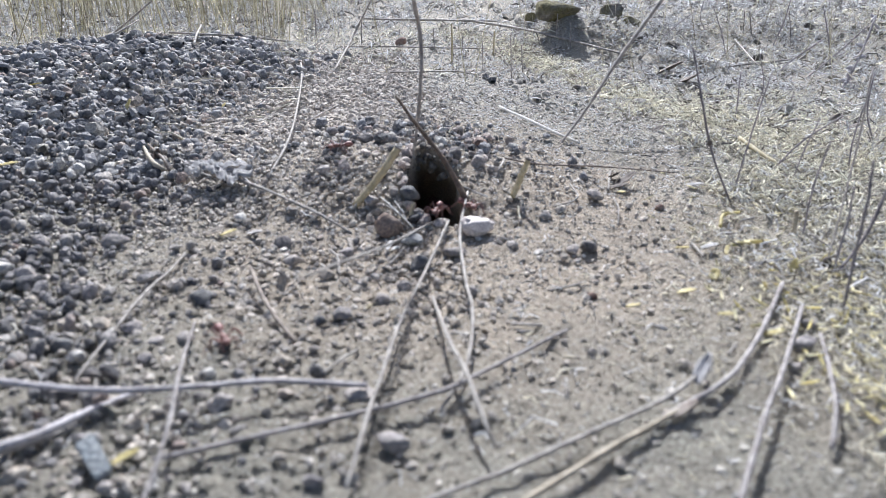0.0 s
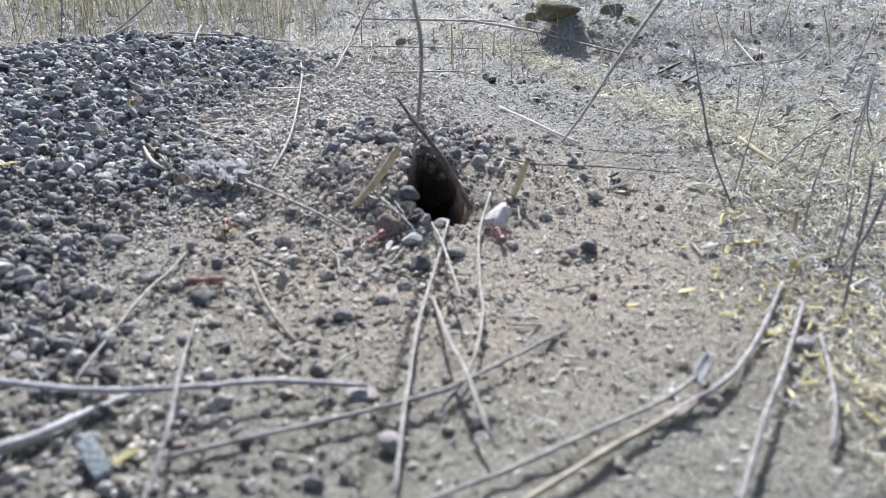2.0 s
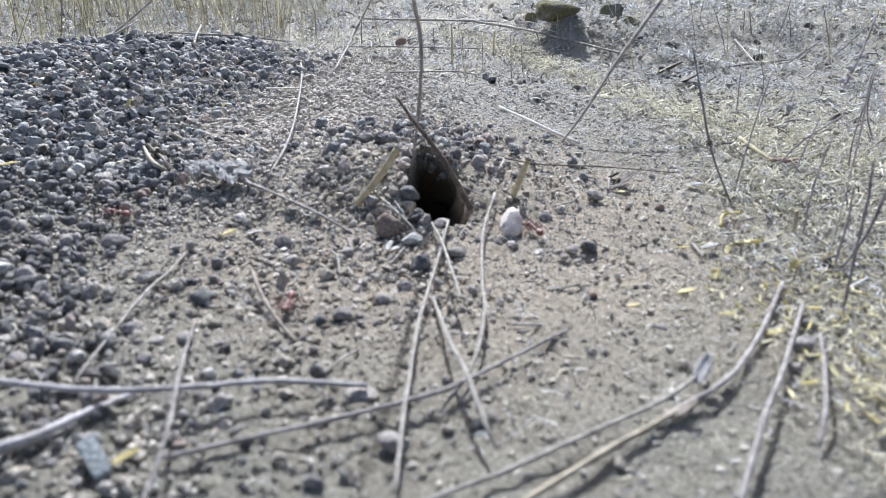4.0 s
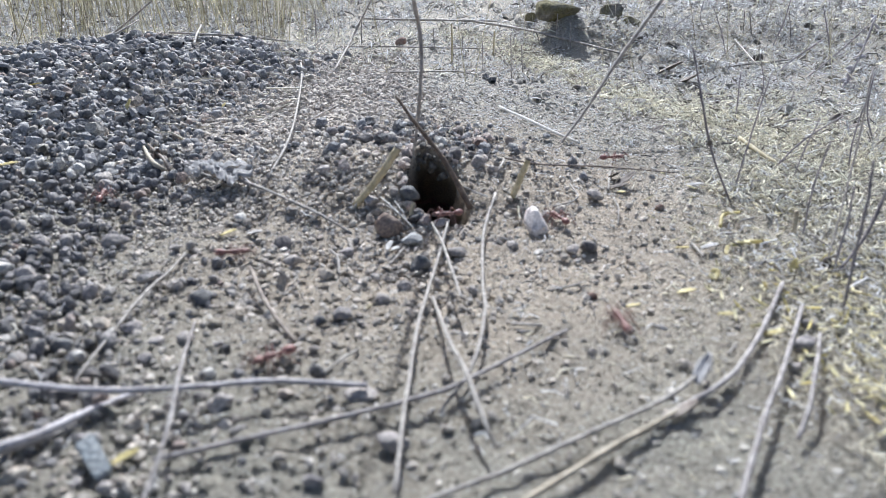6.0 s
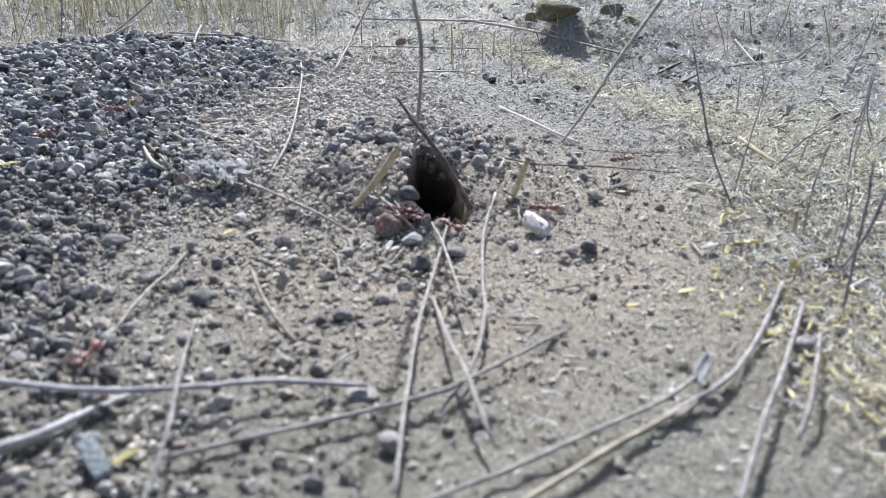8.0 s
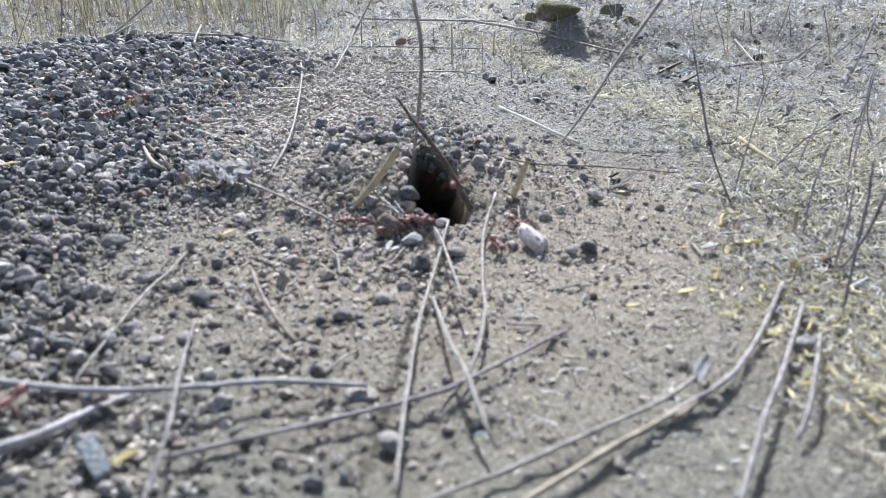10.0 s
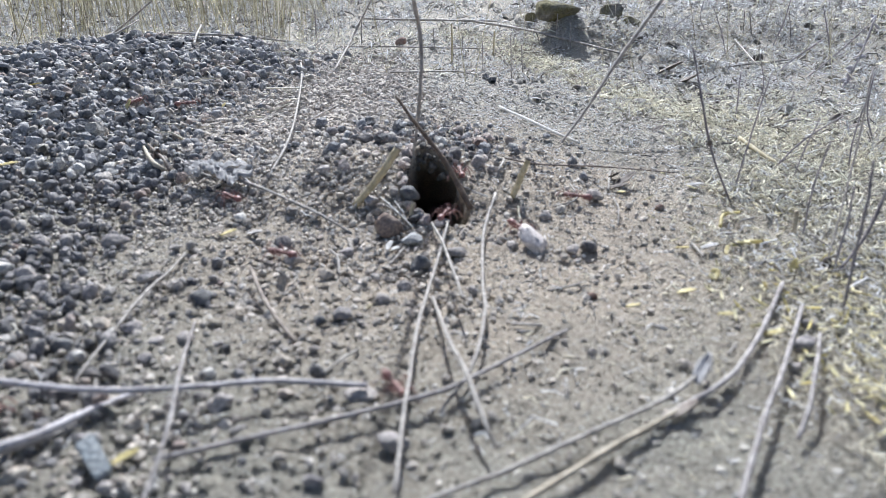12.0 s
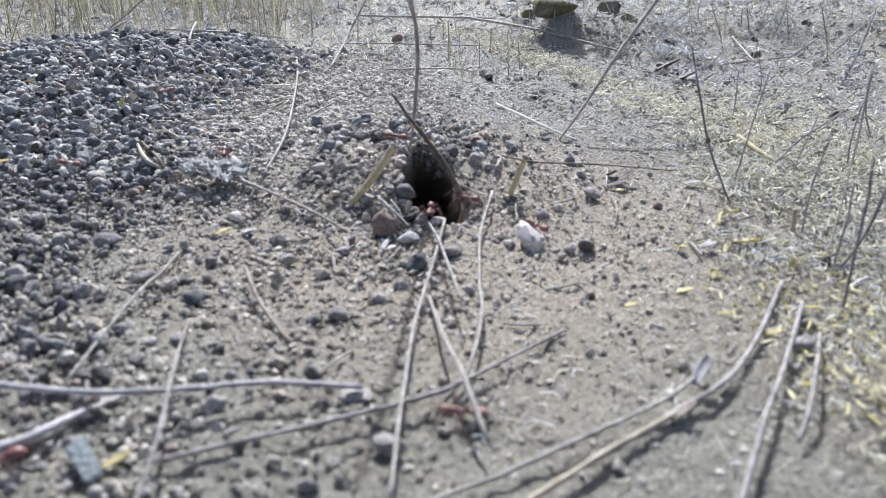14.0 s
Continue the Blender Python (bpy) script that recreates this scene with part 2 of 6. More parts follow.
def waves(x, y, size, seed=1):
    """Smooth noise from -1 to 1 with features of that size."""
    u, v = x / size + 1000.0, y / size + 1000.0
    i, j = np.floor(u).astype(np.int64), np.floor(v).astype(np.int64)
    f, g = u - i, v - j
    f, g = f * f * (3 - 2 * f), g * g * (3 - 2 * g)
    a, b, c, d = lattice(i, j, seed), lattice(i + 1, j, seed), lattice(i, j + 1, seed), lattice(i + 1, j + 1, seed)
    return 2 * ((a * (1 - f) + b * f) * (1 - g) + (c * (1 - f) + d * f) * g) - 1


def step(a, b, t):
    t = np.clip((t - a) / (b - a), 0, 1)
    return t * t * (3 - 2 * t)


def land(x, y):
    """The lie of the land in mm: a gravel mound, a bank behind the nest hole, gentle swells."""
    rx = np.where(x > -125, 60.0, 80.0)
    ry = np.where(y < 300, 120.0, 70.0)
    r = np.sqrt(((x + 125) / rx) ** 2 + ((y - 300) / ry) ** 2)
    mound = 13.0 * np.exp(-r ** 3)
    bank = 9.5 * np.exp(-((x + 10) / 34) ** 2) * step(136, 170, y) * (1 - 0.6 * step(180, 330, y))
    far = np.hypot(x, y)
    swell = (1.6 * waves(x, y, 60, 3) + 0.8 * waves(x, y, 25, 4)) * step(20, 60, far) + step(420, 900, far) * 14 * waves(x, y, 350, 8)
    rise = 0.03 * np.clip(far - 420, 0, 3000) * step(-2500, 2500, y)
    u = y - 0.12 * (x - 60) + 10 * waves(x, y, 40, 31) + 5 * waves(x, y, 17, 32)
    scarp = 7.5 * step(350, 363, u) * np.exp(-((x - 63) / 9) ** 2) * (1 - step(420, 520, far))
    ridge = 11.0 * step(325, 375, u) * step(28, 62, x + 6 * waves(x, y, 22, 33)) * (1 - step(700, 1500, far))
    brow = y - 344 + 0.95 * (x - 72) + 5 * waves(x, y, 15, 34)
    lip = 5.0 * step(-2, 4, brow) * step(66, 84, x) * (1 - step(112, 128, x)) * (1 - step(20, 70, brow))
    return mound + bank + swell + rise + ridge + scarp + lip


def mouth(x, y):
    """1 on the rim of the nest hole, less inside it."""
    cx = 0.5 - 5.2 * (y - 141) / 27
    a = np.arctan2(y - 153, x - cx)
    return np.hypot((x - cx) / 6.6, (y - 153) / 13.5) * (1 + 0.09 * np.sin(3 * a + 1) + 0.05 * np.sin(7 * a))


def run_back(deep):
    """How far the tunnel has run back, at a depth given as a share of its whole."""
    return 8 * deep + 50 * np.maximum(deep - 0.13, 0)


def relief(x, y):
    """Clods and crumbs on the surface."""
    near = 1 - step(300, 520, np.hypot(x, y))
    clod = np.abs(waves(x, y, 5.5, 11)) * 0.38 + np.abs(waves(x + 2, y, 2.6, 12)) * 0.45 + np.abs(waves(x, y + 1, 1.5, 15)) * 0.5
    return (0.7 + 0.3 * step(-20, 30, -x) + 0.4 * np.exp(-((x - 24) / 34) ** 2 - ((y - 140) / 40) ** 2)) * (clod - 0.5 + 0.3 * waves(x, y, 1.2, 13)) * (0.25 + 0.75 * near) + 0.5 * waves(x, y, 9, 14)


def ground_z(x, y):
    x, y = np.asarray(x, float), np.asarray(y, float)
    return land(x, y) + relief(x, y)


def graded(lo, hi, pitch, reach):
    """Even steps from lo to hi, then ever wider ones out to reach."""
    out, d, s = [], 0.0, pitch
    while d < reach:
        s *= 1.16
        d += s
        out.append(d)
    mid = np.arange(lo, hi + pitch / 2, pitch)
    return np.concatenate([lo - np.array(out[::-1]), mid, mid[-1] + np.array(out)])


def mesh_from(name, verts, faces, mats, smooth=True):
    me = bpy.data.meshes.new(name)
    me.from_pydata(np.asarray(verts, float) * MM, [], faces if isinstance(faces, list) else faces.tolist())
    for m in mats if isinstance(mats, (list, tuple)) else [mats]:
        me.materials.append(m)
    me.polygons.foreach_set("use_smooth", smooth if isinstance(smooth, list) else [bool(smooth)] * len(me.polygons))
    me.update()
    return me


def build_ground():
    xs, ys = graded(-125, 125, 0.8, 250000), graded(50, 265, 0.75, 250000)
    gx, gy = np.meshgrid(xs, ys)
    far = np.hypot(gx, gy)
    z = ground_z(gx, gy)
    z = np.where(far > 4000, 0.02 * 3000 + 14 * np.sin(gx / 9000), z)
    # inside the rim the sheet runs down and back as a tunnel
    m = mouth(gx, gy)
    inside = m < 1
    deep = np.where(inside, 1 - m, 0.0)
    cx, cy = 0.5 - 5.2 * (gy - 141) / 27, 153.0
    s = np.where(inside, (0.72 + 0.28 * m) / np.maximum(m, 0.03), 1.0)
    hx, hy = np.where(inside, cx + (gx - cx) * s, gx), np.where(inside, cy + (gy - cy) * s, gy)
    z = np.where(inside, ground_z(hx, hy), z)
    rough = np.clip(deep * 9, 0, 1)
    hx, z = hx + rough * (1.3 * waves(gx, gy, 2.0, 81) + 0.5 * waves(gx, gy, 0.9, 83)), z + rough * (1.5 * waves(gx, gy, 2.3, 82) + 0.5 * waves(gx, gy, 0.8, 84))
    hx, hy, z = hx - 3 * deep, hy + run_back(deep), z - 36 * deep
    gx, gy = hx, hy
    n, k = len(xs), len(ys)
    i = (np.arange(k - 1)[:, None] * n + np.arange(n - 1)[None, :]).ravel()
    faces = np.stack([i, i + 1, i + n + 1, i + n], 1)
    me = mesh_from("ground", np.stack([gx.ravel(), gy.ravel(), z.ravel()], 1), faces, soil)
    tagged(new("ground", me), "dry sandy soil with crumbs, clods and a nest hole", "ground", kind="structure")


def ico(level):
    bm = bmesh.new()
    bmesh.ops.create_icosphere(bm, subdivisions=level, radius=1)
    v = np.array([p.co[:] for p in bm.verts])
    f = np.array([[p.index for p in q.verts] for q in bm.faces])
    bm.free()
    return v, f


def stone_shape(rng, level=2, facets=9, flat=0.75):
    """A unit stone: a ball cut by random planes, with worn edges."""
    v, f = ico(level)
    r = np.ones(len(v))
    for _ in range(facets):
        n = rng.normal(size=3)
        n /= np.linalg.norm(n)
        c = v @ n
        r = np.minimum(r, np.where(c > 0.2, rng.uniform(0.46, 0.78) / np.maximum(c, 0.2), 9))
    v = v * r[:, None] * np.array([1, rng.uniform(0.65, 0.95), rng.uniform(flat - 0.15, flat + 0.1)])
    return v * (1 + 0.03 * rng.normal(size=len(v)))[:, None], f


def turns(rng, n, tilt=0.6):
    """n rotation matrices: any heading, some tilt."""
    a, b, c = rng.uniform(0, 2 * np.pi, n), rng.normal(0, tilt, n), rng.normal(0, tilt, n)
    ca, sa, cb, sb, cc, sc = np.cos(a), np.sin(a), np.cos(b), np.sin(b), np.cos(c), np.sin(c)
    o, l = np.zeros(n), np.ones(n)
    rz = np.array([[ca, -sa, o], [sa, ca, o], [o, o, l]]).transpose(2, 0, 1)
    rx = np.array([[l, o, o], [o, cb, -sb], [o, sb, cb]]).transpose(2, 0, 1)
    ry = np.array([[cc, o, sc], [o, l, o], [-sc, o, cc]]).transpose(2, 0, 1)
    return rz @ rx @ ry


def heap(name, shapes, at, size, rng, mat, label, category, tilt=0.6, smooth=False):
    """Many small stones as one object; smooth may name the share of shapes with worn, rounded faces."""
    vs, fs, worn, base = [], [], [], 0
    kind = rng.integers(0, len(shapes), len(at))
    rot = turns(rng, len(at), tilt)
    for k, (v, f) in enumerate(shapes):
        pick = np.nonzero(kind == k)[0]
        w = np.einsum("nij,vj->nvi", rot[pick], v) * size[pick][:, None, None] + at[pick][:, None, :]
        vs.append(w.reshape(-1, 3))
        fs.append((f[None] + (base + np.arange(len(pick)) * len(v))[:, None, None]).reshape(-1, f.shape[1]))
        worn += [k < smooth * len(shapes)] * (len(pick) * len(f))
        base += len(pick) * len(v)
    ob = new(name, mesh_from(name, np.concatenate(vs), np.concatenate(fs), mat, worn))
    return tagged(ob, label, category, kind="stuff")


def singles(name, shapes, mat, at, size, rot, label, category, group, smooth=False):
    """Loose pieces as objects of their own that share a few meshes."""
    meshes = [mesh_from(name, v, f, mat, smooth) for v, f in shapes]
    for n in range(len(at)):
        ob = new(name, meshes[n % len(meshes)])
        ob.matrix_world = Matrix.Translation(at[n] * MM) @ Matrix(rot[n].tolist()).to_4x4() @ Matrix.Scale(size[n], 4)
        tagged(ob, label, category, group)


def tube(points, radii, sides=8, steps=5, rng=None, wobble=0.0):
    """A tapered round stem along a smooth line through the points, in mm."""
    p = np.asarray(points, float)
    if len(p) > 2:
        q = np.vstack([2 * p[0] - p[1], p, 2 * p[-1] - p[-2]])
        t = np.linspace(0, 1, steps, endpoint=False)[:, None]
        line = [0.5 * (2 * q[i] + (q[i + 1] - q[i - 1]) * t + (2 * q[i - 1] - 5 * q[i] + 4 * q[i + 1] - q[i + 2]) * t ** 2
                       + (3 * q[i] - q[i - 1] - 3 * q[i + 1] + q[i + 2]) * t ** 3) for i in range(1, len(q) - 2)]
        p = np.vstack(line + [p[-1:]])
    elif steps > 1:
        p = p[0] + (p[1] - p[0]) * np.linspace(0, 1, steps + 1)[:, None]
    n = len(p)
    if rng is not None and wobble:
        p = p + np.cumsum(rng.normal(0, wobble, (n, 3)), 0) * np.sin(np.linspace(0, np.pi, n))[:, None]
    r = np.interp(np.linspace(0, 1, n), np.linspace(0, 1, len(radii)), radii)
    if rng is not None and n > 6:
        r = r * (1 + rng.uniform(-0.12, 0.12, n))
    d = np.gradient(p, axis=0)
    d /= np.linalg.norm(d, axis=1)[:, None] + 1e-12
    ref = np.array([0.31, 0.17, 0.93]) if abs(d[0, 2]) < 0.85 else np.array([1.0, 0.1, 0.05])
    u = np.cross(d, ref)
    u /= np.linalg.norm(u, axis=1)[:, None]
    w = np.cross(d, u)
    a = np.arange(sides) * 2 * np.pi / sides
    ring = p[:, None] + r[:, None, None] * (np.cos(a)[None, :, None] * u[:, None] + np.sin(a)[None, :, None] * w[:, None])
    v = np.vstack([ring.reshape(-1, 3), p[:1] - d[:1] * r[0] * 0.3, p[-1:] + d[-1:] * r[-1] * 0.3])
    f = []
    for i in range(n - 1):
        for j in range(sides):
            k = (j + 1) % sides
            f.append([i * sides + j, i * sides + k, (i + 1) * sides + k, (i + 1) * sides + j])
    for j in range(sides):
        k = (j + 1) % sides
        f.append([n * sides, k, j])
        f.append([n * sides + 1, (n - 1) * sides + j, (n - 1) * sides + k])
    return v, f


def joined(pieces):
    vs, fs, base = [], [], 0
    for v, f in pieces:
        vs.append(v)
        fs += [[i + base for i in q] for q in f]
        base += len(v)
    return np.vstack(vs), fs


def stem(name, points, radii, mat, label, category="stem", origin=(0, 0, 0)):
    rng = np.random.default_rng(int(abs(points[0][0] * 7 + points[0][1] * 13)) + 5)
    v, f = tube(points, radii, 8, 7, rng, 0.05)
    ob = new(name, mesh_from(name, v - np.array(origin), f, mat))
    ob.location = Vector(origin) * MM
    return tagged(ob, label, category)


def stone(x, y, r, flat, mat, label):
    """One stone, sunk a little into the ground; r is its half width in mm."""
    rng = np.random.default_rng(int(abs(x * 17 + y * 5)))
    v, f = stone_shape(rng, 3, 11, flat)
    v = v / np.abs(v[:, 0]).max() * r
    kind = "clod" if "clod" in label else "pebble"
    ob = new(kind, mesh_from(kind, v, f, mat))
    ob.location = Vector((x, y, float(land(np.float64(x), np.float64(y))) + r * flat * 0.55)) * MM
    ob.rotation_euler = (rng.normal(0, 0.2), rng.normal(0, 0.2), rng.uniform(-0.5, 0.5))
    return tagged(ob, label, kind)



def leaf(x, y, z, long, wide, heading, tilt, mat, label):
    """A curled leaf or flake with real thickness; mm and degrees."""
    rng = np.random.default_rng(int(abs(x * 31 + y * 7)))
    n, k, thick = 9, 5, 0.10 + 0.02 * wide
    top = []
    for i in range(n):
        u = i / (n - 1)
        half = 0.5 * wide * (math.sin(math.pi * (0.08 + 0.86 * u)) ** 0.7) * rng.uniform(0.8, 1.15)
        for j in range(k):
            w = 2 * j / (k - 1) - 1
            top.append(((u - 0.5) * long, half * w + 0.06 * wide * math.sin(5 * u), 0.35 * half * w * w + 0.12 * long * (u - 0.4) ** 2 + rng.normal(0, 0.03) * wide))
    top = np.array(top)
    v = np.vstack([top, top - np.array([0, 0, thick])])
    f, m = [], n * k
    for i in range(n - 1):
        for j in range(k - 1):
            a = i * k + j
            f += [[a, a + k, a + k + 1, a + 1], [m + a, m + a + 1, m + a + k + 1, m + a + k]]
    rim = [i * k for i in range(n)] + [(n - 1) * k + j for j in range(1, k)] + [i * k + k - 1 for i in range(n - 2, -1, -1)] + list(range(k - 2, 0, -1))
    for a, b in zip(rim, rim[1:] + rim[:1]):
        f.append([a, b, m + b, m + a][::-1])
    ob = new("leaf_flake", mesh_from("leaf_flake", v, f, mat))
    ob.matrix_world = pose(x * MM, y * MM, z * MM, rng.normal(0, 8), -tilt, heading)
    return tagged(ob, label, "leaf")


def lobed_leaf(x, y, z, heading, mat, label):
    """A crumpled, frayed leaf: a midrib with torn lobes on both sides, in mm."""
    rng = np.random.default_rng(77)
    pieces = []
    for i in range(13):
        u, side = i / 12, 1 if i % 2 else -1
        long, wide = rng.uniform(3.2, 6.8) * (1 - 0.35 * abs(u - 0.5)), rng.uniform(1.8, 3.4)
        turn = side * rng.uniform(0.2, 1.3)
        n, k = 7, 5
        v = np.array([((a / (n - 1)) * long, (b / (k - 1) - 0.5) * wide * (math.sin(math.pi * (0.15 + 0.8 * a / (n - 1))) ** 0.6) * rng.uniform(0.7, 1.2),
                       0.5 * math.sin(2.2 * b + i) + 0.35 * math.sin(1.7 * a + 2 * i) + rng.normal(0, 0.14)) for a in range(n) for b in range(k)])
        c, s = math.cos(turn), math.sin(turn)
        v = v @ np.array([(c, s, 0), (-s, c, 0), (0, 0, 1)])
        v += np.array([(u - 0.5) * 13, 0.8 * math.sin(4 * u), 0.6 + 1.0 * math.sin(3 * u) + 0.12 * i % 0.5])
        low = v - np.array([0, 0, 0.14])
        m = n * k
        f = []
        for a in range(n - 1):
            for b in range(k - 1):
                q = a * k + b
                f += [[q, q + k, q + k + 1, q + 1], [m + q, m + q + 1, m + q + k + 1, m + q + k]]
        rim = [a * k for a in range(n)] + [(n - 1) * k + b for b in range(1, k)] + [a * k + k - 1 for a in range(n - 2, -1, -1)] + list(range(k - 2, 0, -1))
        f += [[m + a, m + b, b, a] for a, b in zip(rim, rim[1:] + rim[:1])]
        pieces.append((np.vstack([v, low]), f))
    ob = new("dead_leaf", mesh_from("dead_leaf", *joined(pieces), mat))
    ob.matrix_world = pose(x * MM, y * MM, z * MM, 10, 3, heading)
    return tagged(ob, label, "leaf")


def chip(x, y, size, heading, tilt, mat, label):
    """An angular broken stone with slightly worn edges."""
    rng = np.random.default_rng(int(abs(x * 11 + y * 3)))
    bm = bmesh.new()
    bmesh.ops.create_cube(bm, size=1)
    for p in bm.verts:
        taper = 0.6 if p.co.x > 0 else 1.0
        p.co = Vector((p.co.x * size[0], p.co.y * size[1] * taper, p.co.z * size[2] * taper)) + Vector(rng.normal(0, 0.16, 3)) * min(size)
    bmesh.ops.bevel(bm, geom=bm.edges[:], offset=0.12 * min(size), segments=2, affect="EDGES")
    me = bpy.data.meshes.new("pebble")
    for p in bm.verts:
        p.co *= MM
    bm.to_mesh(me)
    bm.free()
    me.materials.append(mat)
    ob = new("pebble", me)
    ob.matrix_world = pose(x * MM, y * MM, (float(land(np.float64(x), np.float64(y))) + 0.5 * size[2]) * MM, 10, tilt, heading)
    return tagged(ob, label, "pebble")


def rock(x, y, r, flat, mat, label):
    """A broken rock: a block cut by a few planes, pitted and chipped."""
    rng = np.random.default_rng(int(abs(x * 3 + y)) + 2)
    v, f = ico(5)
    v = np.sign(v) * np.abs(v) ** 0.55
    for _ in range(6):
        n = rng.normal(size=3)
        n /= np.linalg.norm(n)
        c = v @ n
        v = v - np.outer(np.maximum(c - rng.uniform(0.55, 0.85), 0), n)
    v = v * np.array([1, 0.75, flat])
    v = v / np.abs(v[:, 0]).max() * r
    pit = np.array([noise.noise(Vector(p * 0.28)) + 0.6 * noise.noise(Vector(p * 0.8)) + 0.35 * noise.noise(Vector(p * 1.9)) for p in v])
    v = v * (1 + 0.055 * pit)[:, None]
    ob = new("rock", mesh_from("rock", v, f, mat))
    ob.location = Vector((x, y, float(land(np.float64(x), np.float64(y))) + r * flat * 0.55)) * MM
    ob.rotation_euler = (rng.normal(0, 0.12), rng.normal(0, 0.15), rng.uniform(-0.3, 0.3))
    return tagged(ob, label, "rock")


build_ground()


# ---- loose ground cover ----
def scatter(rng, count, box, density):
    x = rng.uniform(box[0], box[1], count)
    y = rng.uniform(box[2], box[3], count)
    keep = rng.uniform(0, 1, count) < density(x, y)
    return x[keep], y[keep]


def gravelly(x, y):
    """How densely dark gravel lies: the mound and its skirt, the rim of the hole, a thin scatter elsewhere."""
    edge = 12 * waves(x, y, 30, 21) + 8 * waves(x, y, 12, 22)
    mound = step(-8, 22, -x - 52 + 0.02 * (y - 240) + edge) * step(225, 265, y + edge)
    skirt = (0.66 + 0.34 * step(0, 30, -x - 48 + 2 * edge)) * step(-6, 26, -x - 24 - (y - 75) * 0.16 + edge) * (1 - step(225, 260, y + edge)) * np.maximum(step(-3, 8, -x - 62 + 0.42 * np.clip(120 - y, 0, 70) + 0.45 * edge), step(130, 150, y + 0.6 * edge))
    front = 0.13 * step(0, 30, -x - 12 + edge) * (1 - step(100, 150, y))
    rim = 0.55 * np.exp(-((x + 2) / 24) ** 2 - ((y - 178) / 13) ** 2) + 0.35 * np.exp(-((x + 14) / 14) ** 2 - ((y - 150) / 14) ** 2)
    bare = 1 - 0.8 * np.exp(-((x + 45) / 30) ** 2 - ((y - 208) / 40) ** 2)
    flank = 1 - 0.7 * step(30, 60, -x - 0.66 * y)
    past = (1 - step(320, 350, y + edge)) * bare * flank
    return np.clip(np.maximum(np.maximum(0.84 * mound, skirt) * 0.95 * past, np.maximum(front, rim)), 0.0015 * (1 - step(-8, 12, x) * (1 - step(128, 150, y))), 1) * (mouth(x, y) > 1.06)


def drum_shape(rng):
    """A worn stone: three uneven rings under a low, off-centre crown."""
    n = int(rng.integers(5, 8))
    a = np.arange(n) * 2 * np.pi / n + rng.normal(0, 0.2, n)
    long, lean = rng.uniform(0.5, 0.95), rng.normal(0, 0.14, 2)
    v = [(rng.normal(0, 0.12), rng.normal(0, 0.12), rng.uniform(0.5, 0.82))]
    for r, z in ((rng.uniform(0.5, 0.8), 0.5), (1.0, rng.uniform(-0.1, 0.15)), (0.66, -0.5)):
        k = r * rng.uniform(0.72, 1.22, n)
        v += list(zip(k * np.cos(a) + lean[0] * z, long * k * np.sin(a) + lean[1] * z, z * rng.uniform(0.85, 1.2) + rng.normal(0, 0.09, n)))
    f = [(0, 1 + i, 1 + (i + 1) % n) for i in range(n)]
    for b in (1 + n, 1 + 2 * n):
        for i in range(n):
            j = (i + 1) % n
            f += [(b + i, b + j, b - n + j), (b + i, b - n + j, b - n + i)]
    return np.array(v), np.array(f)


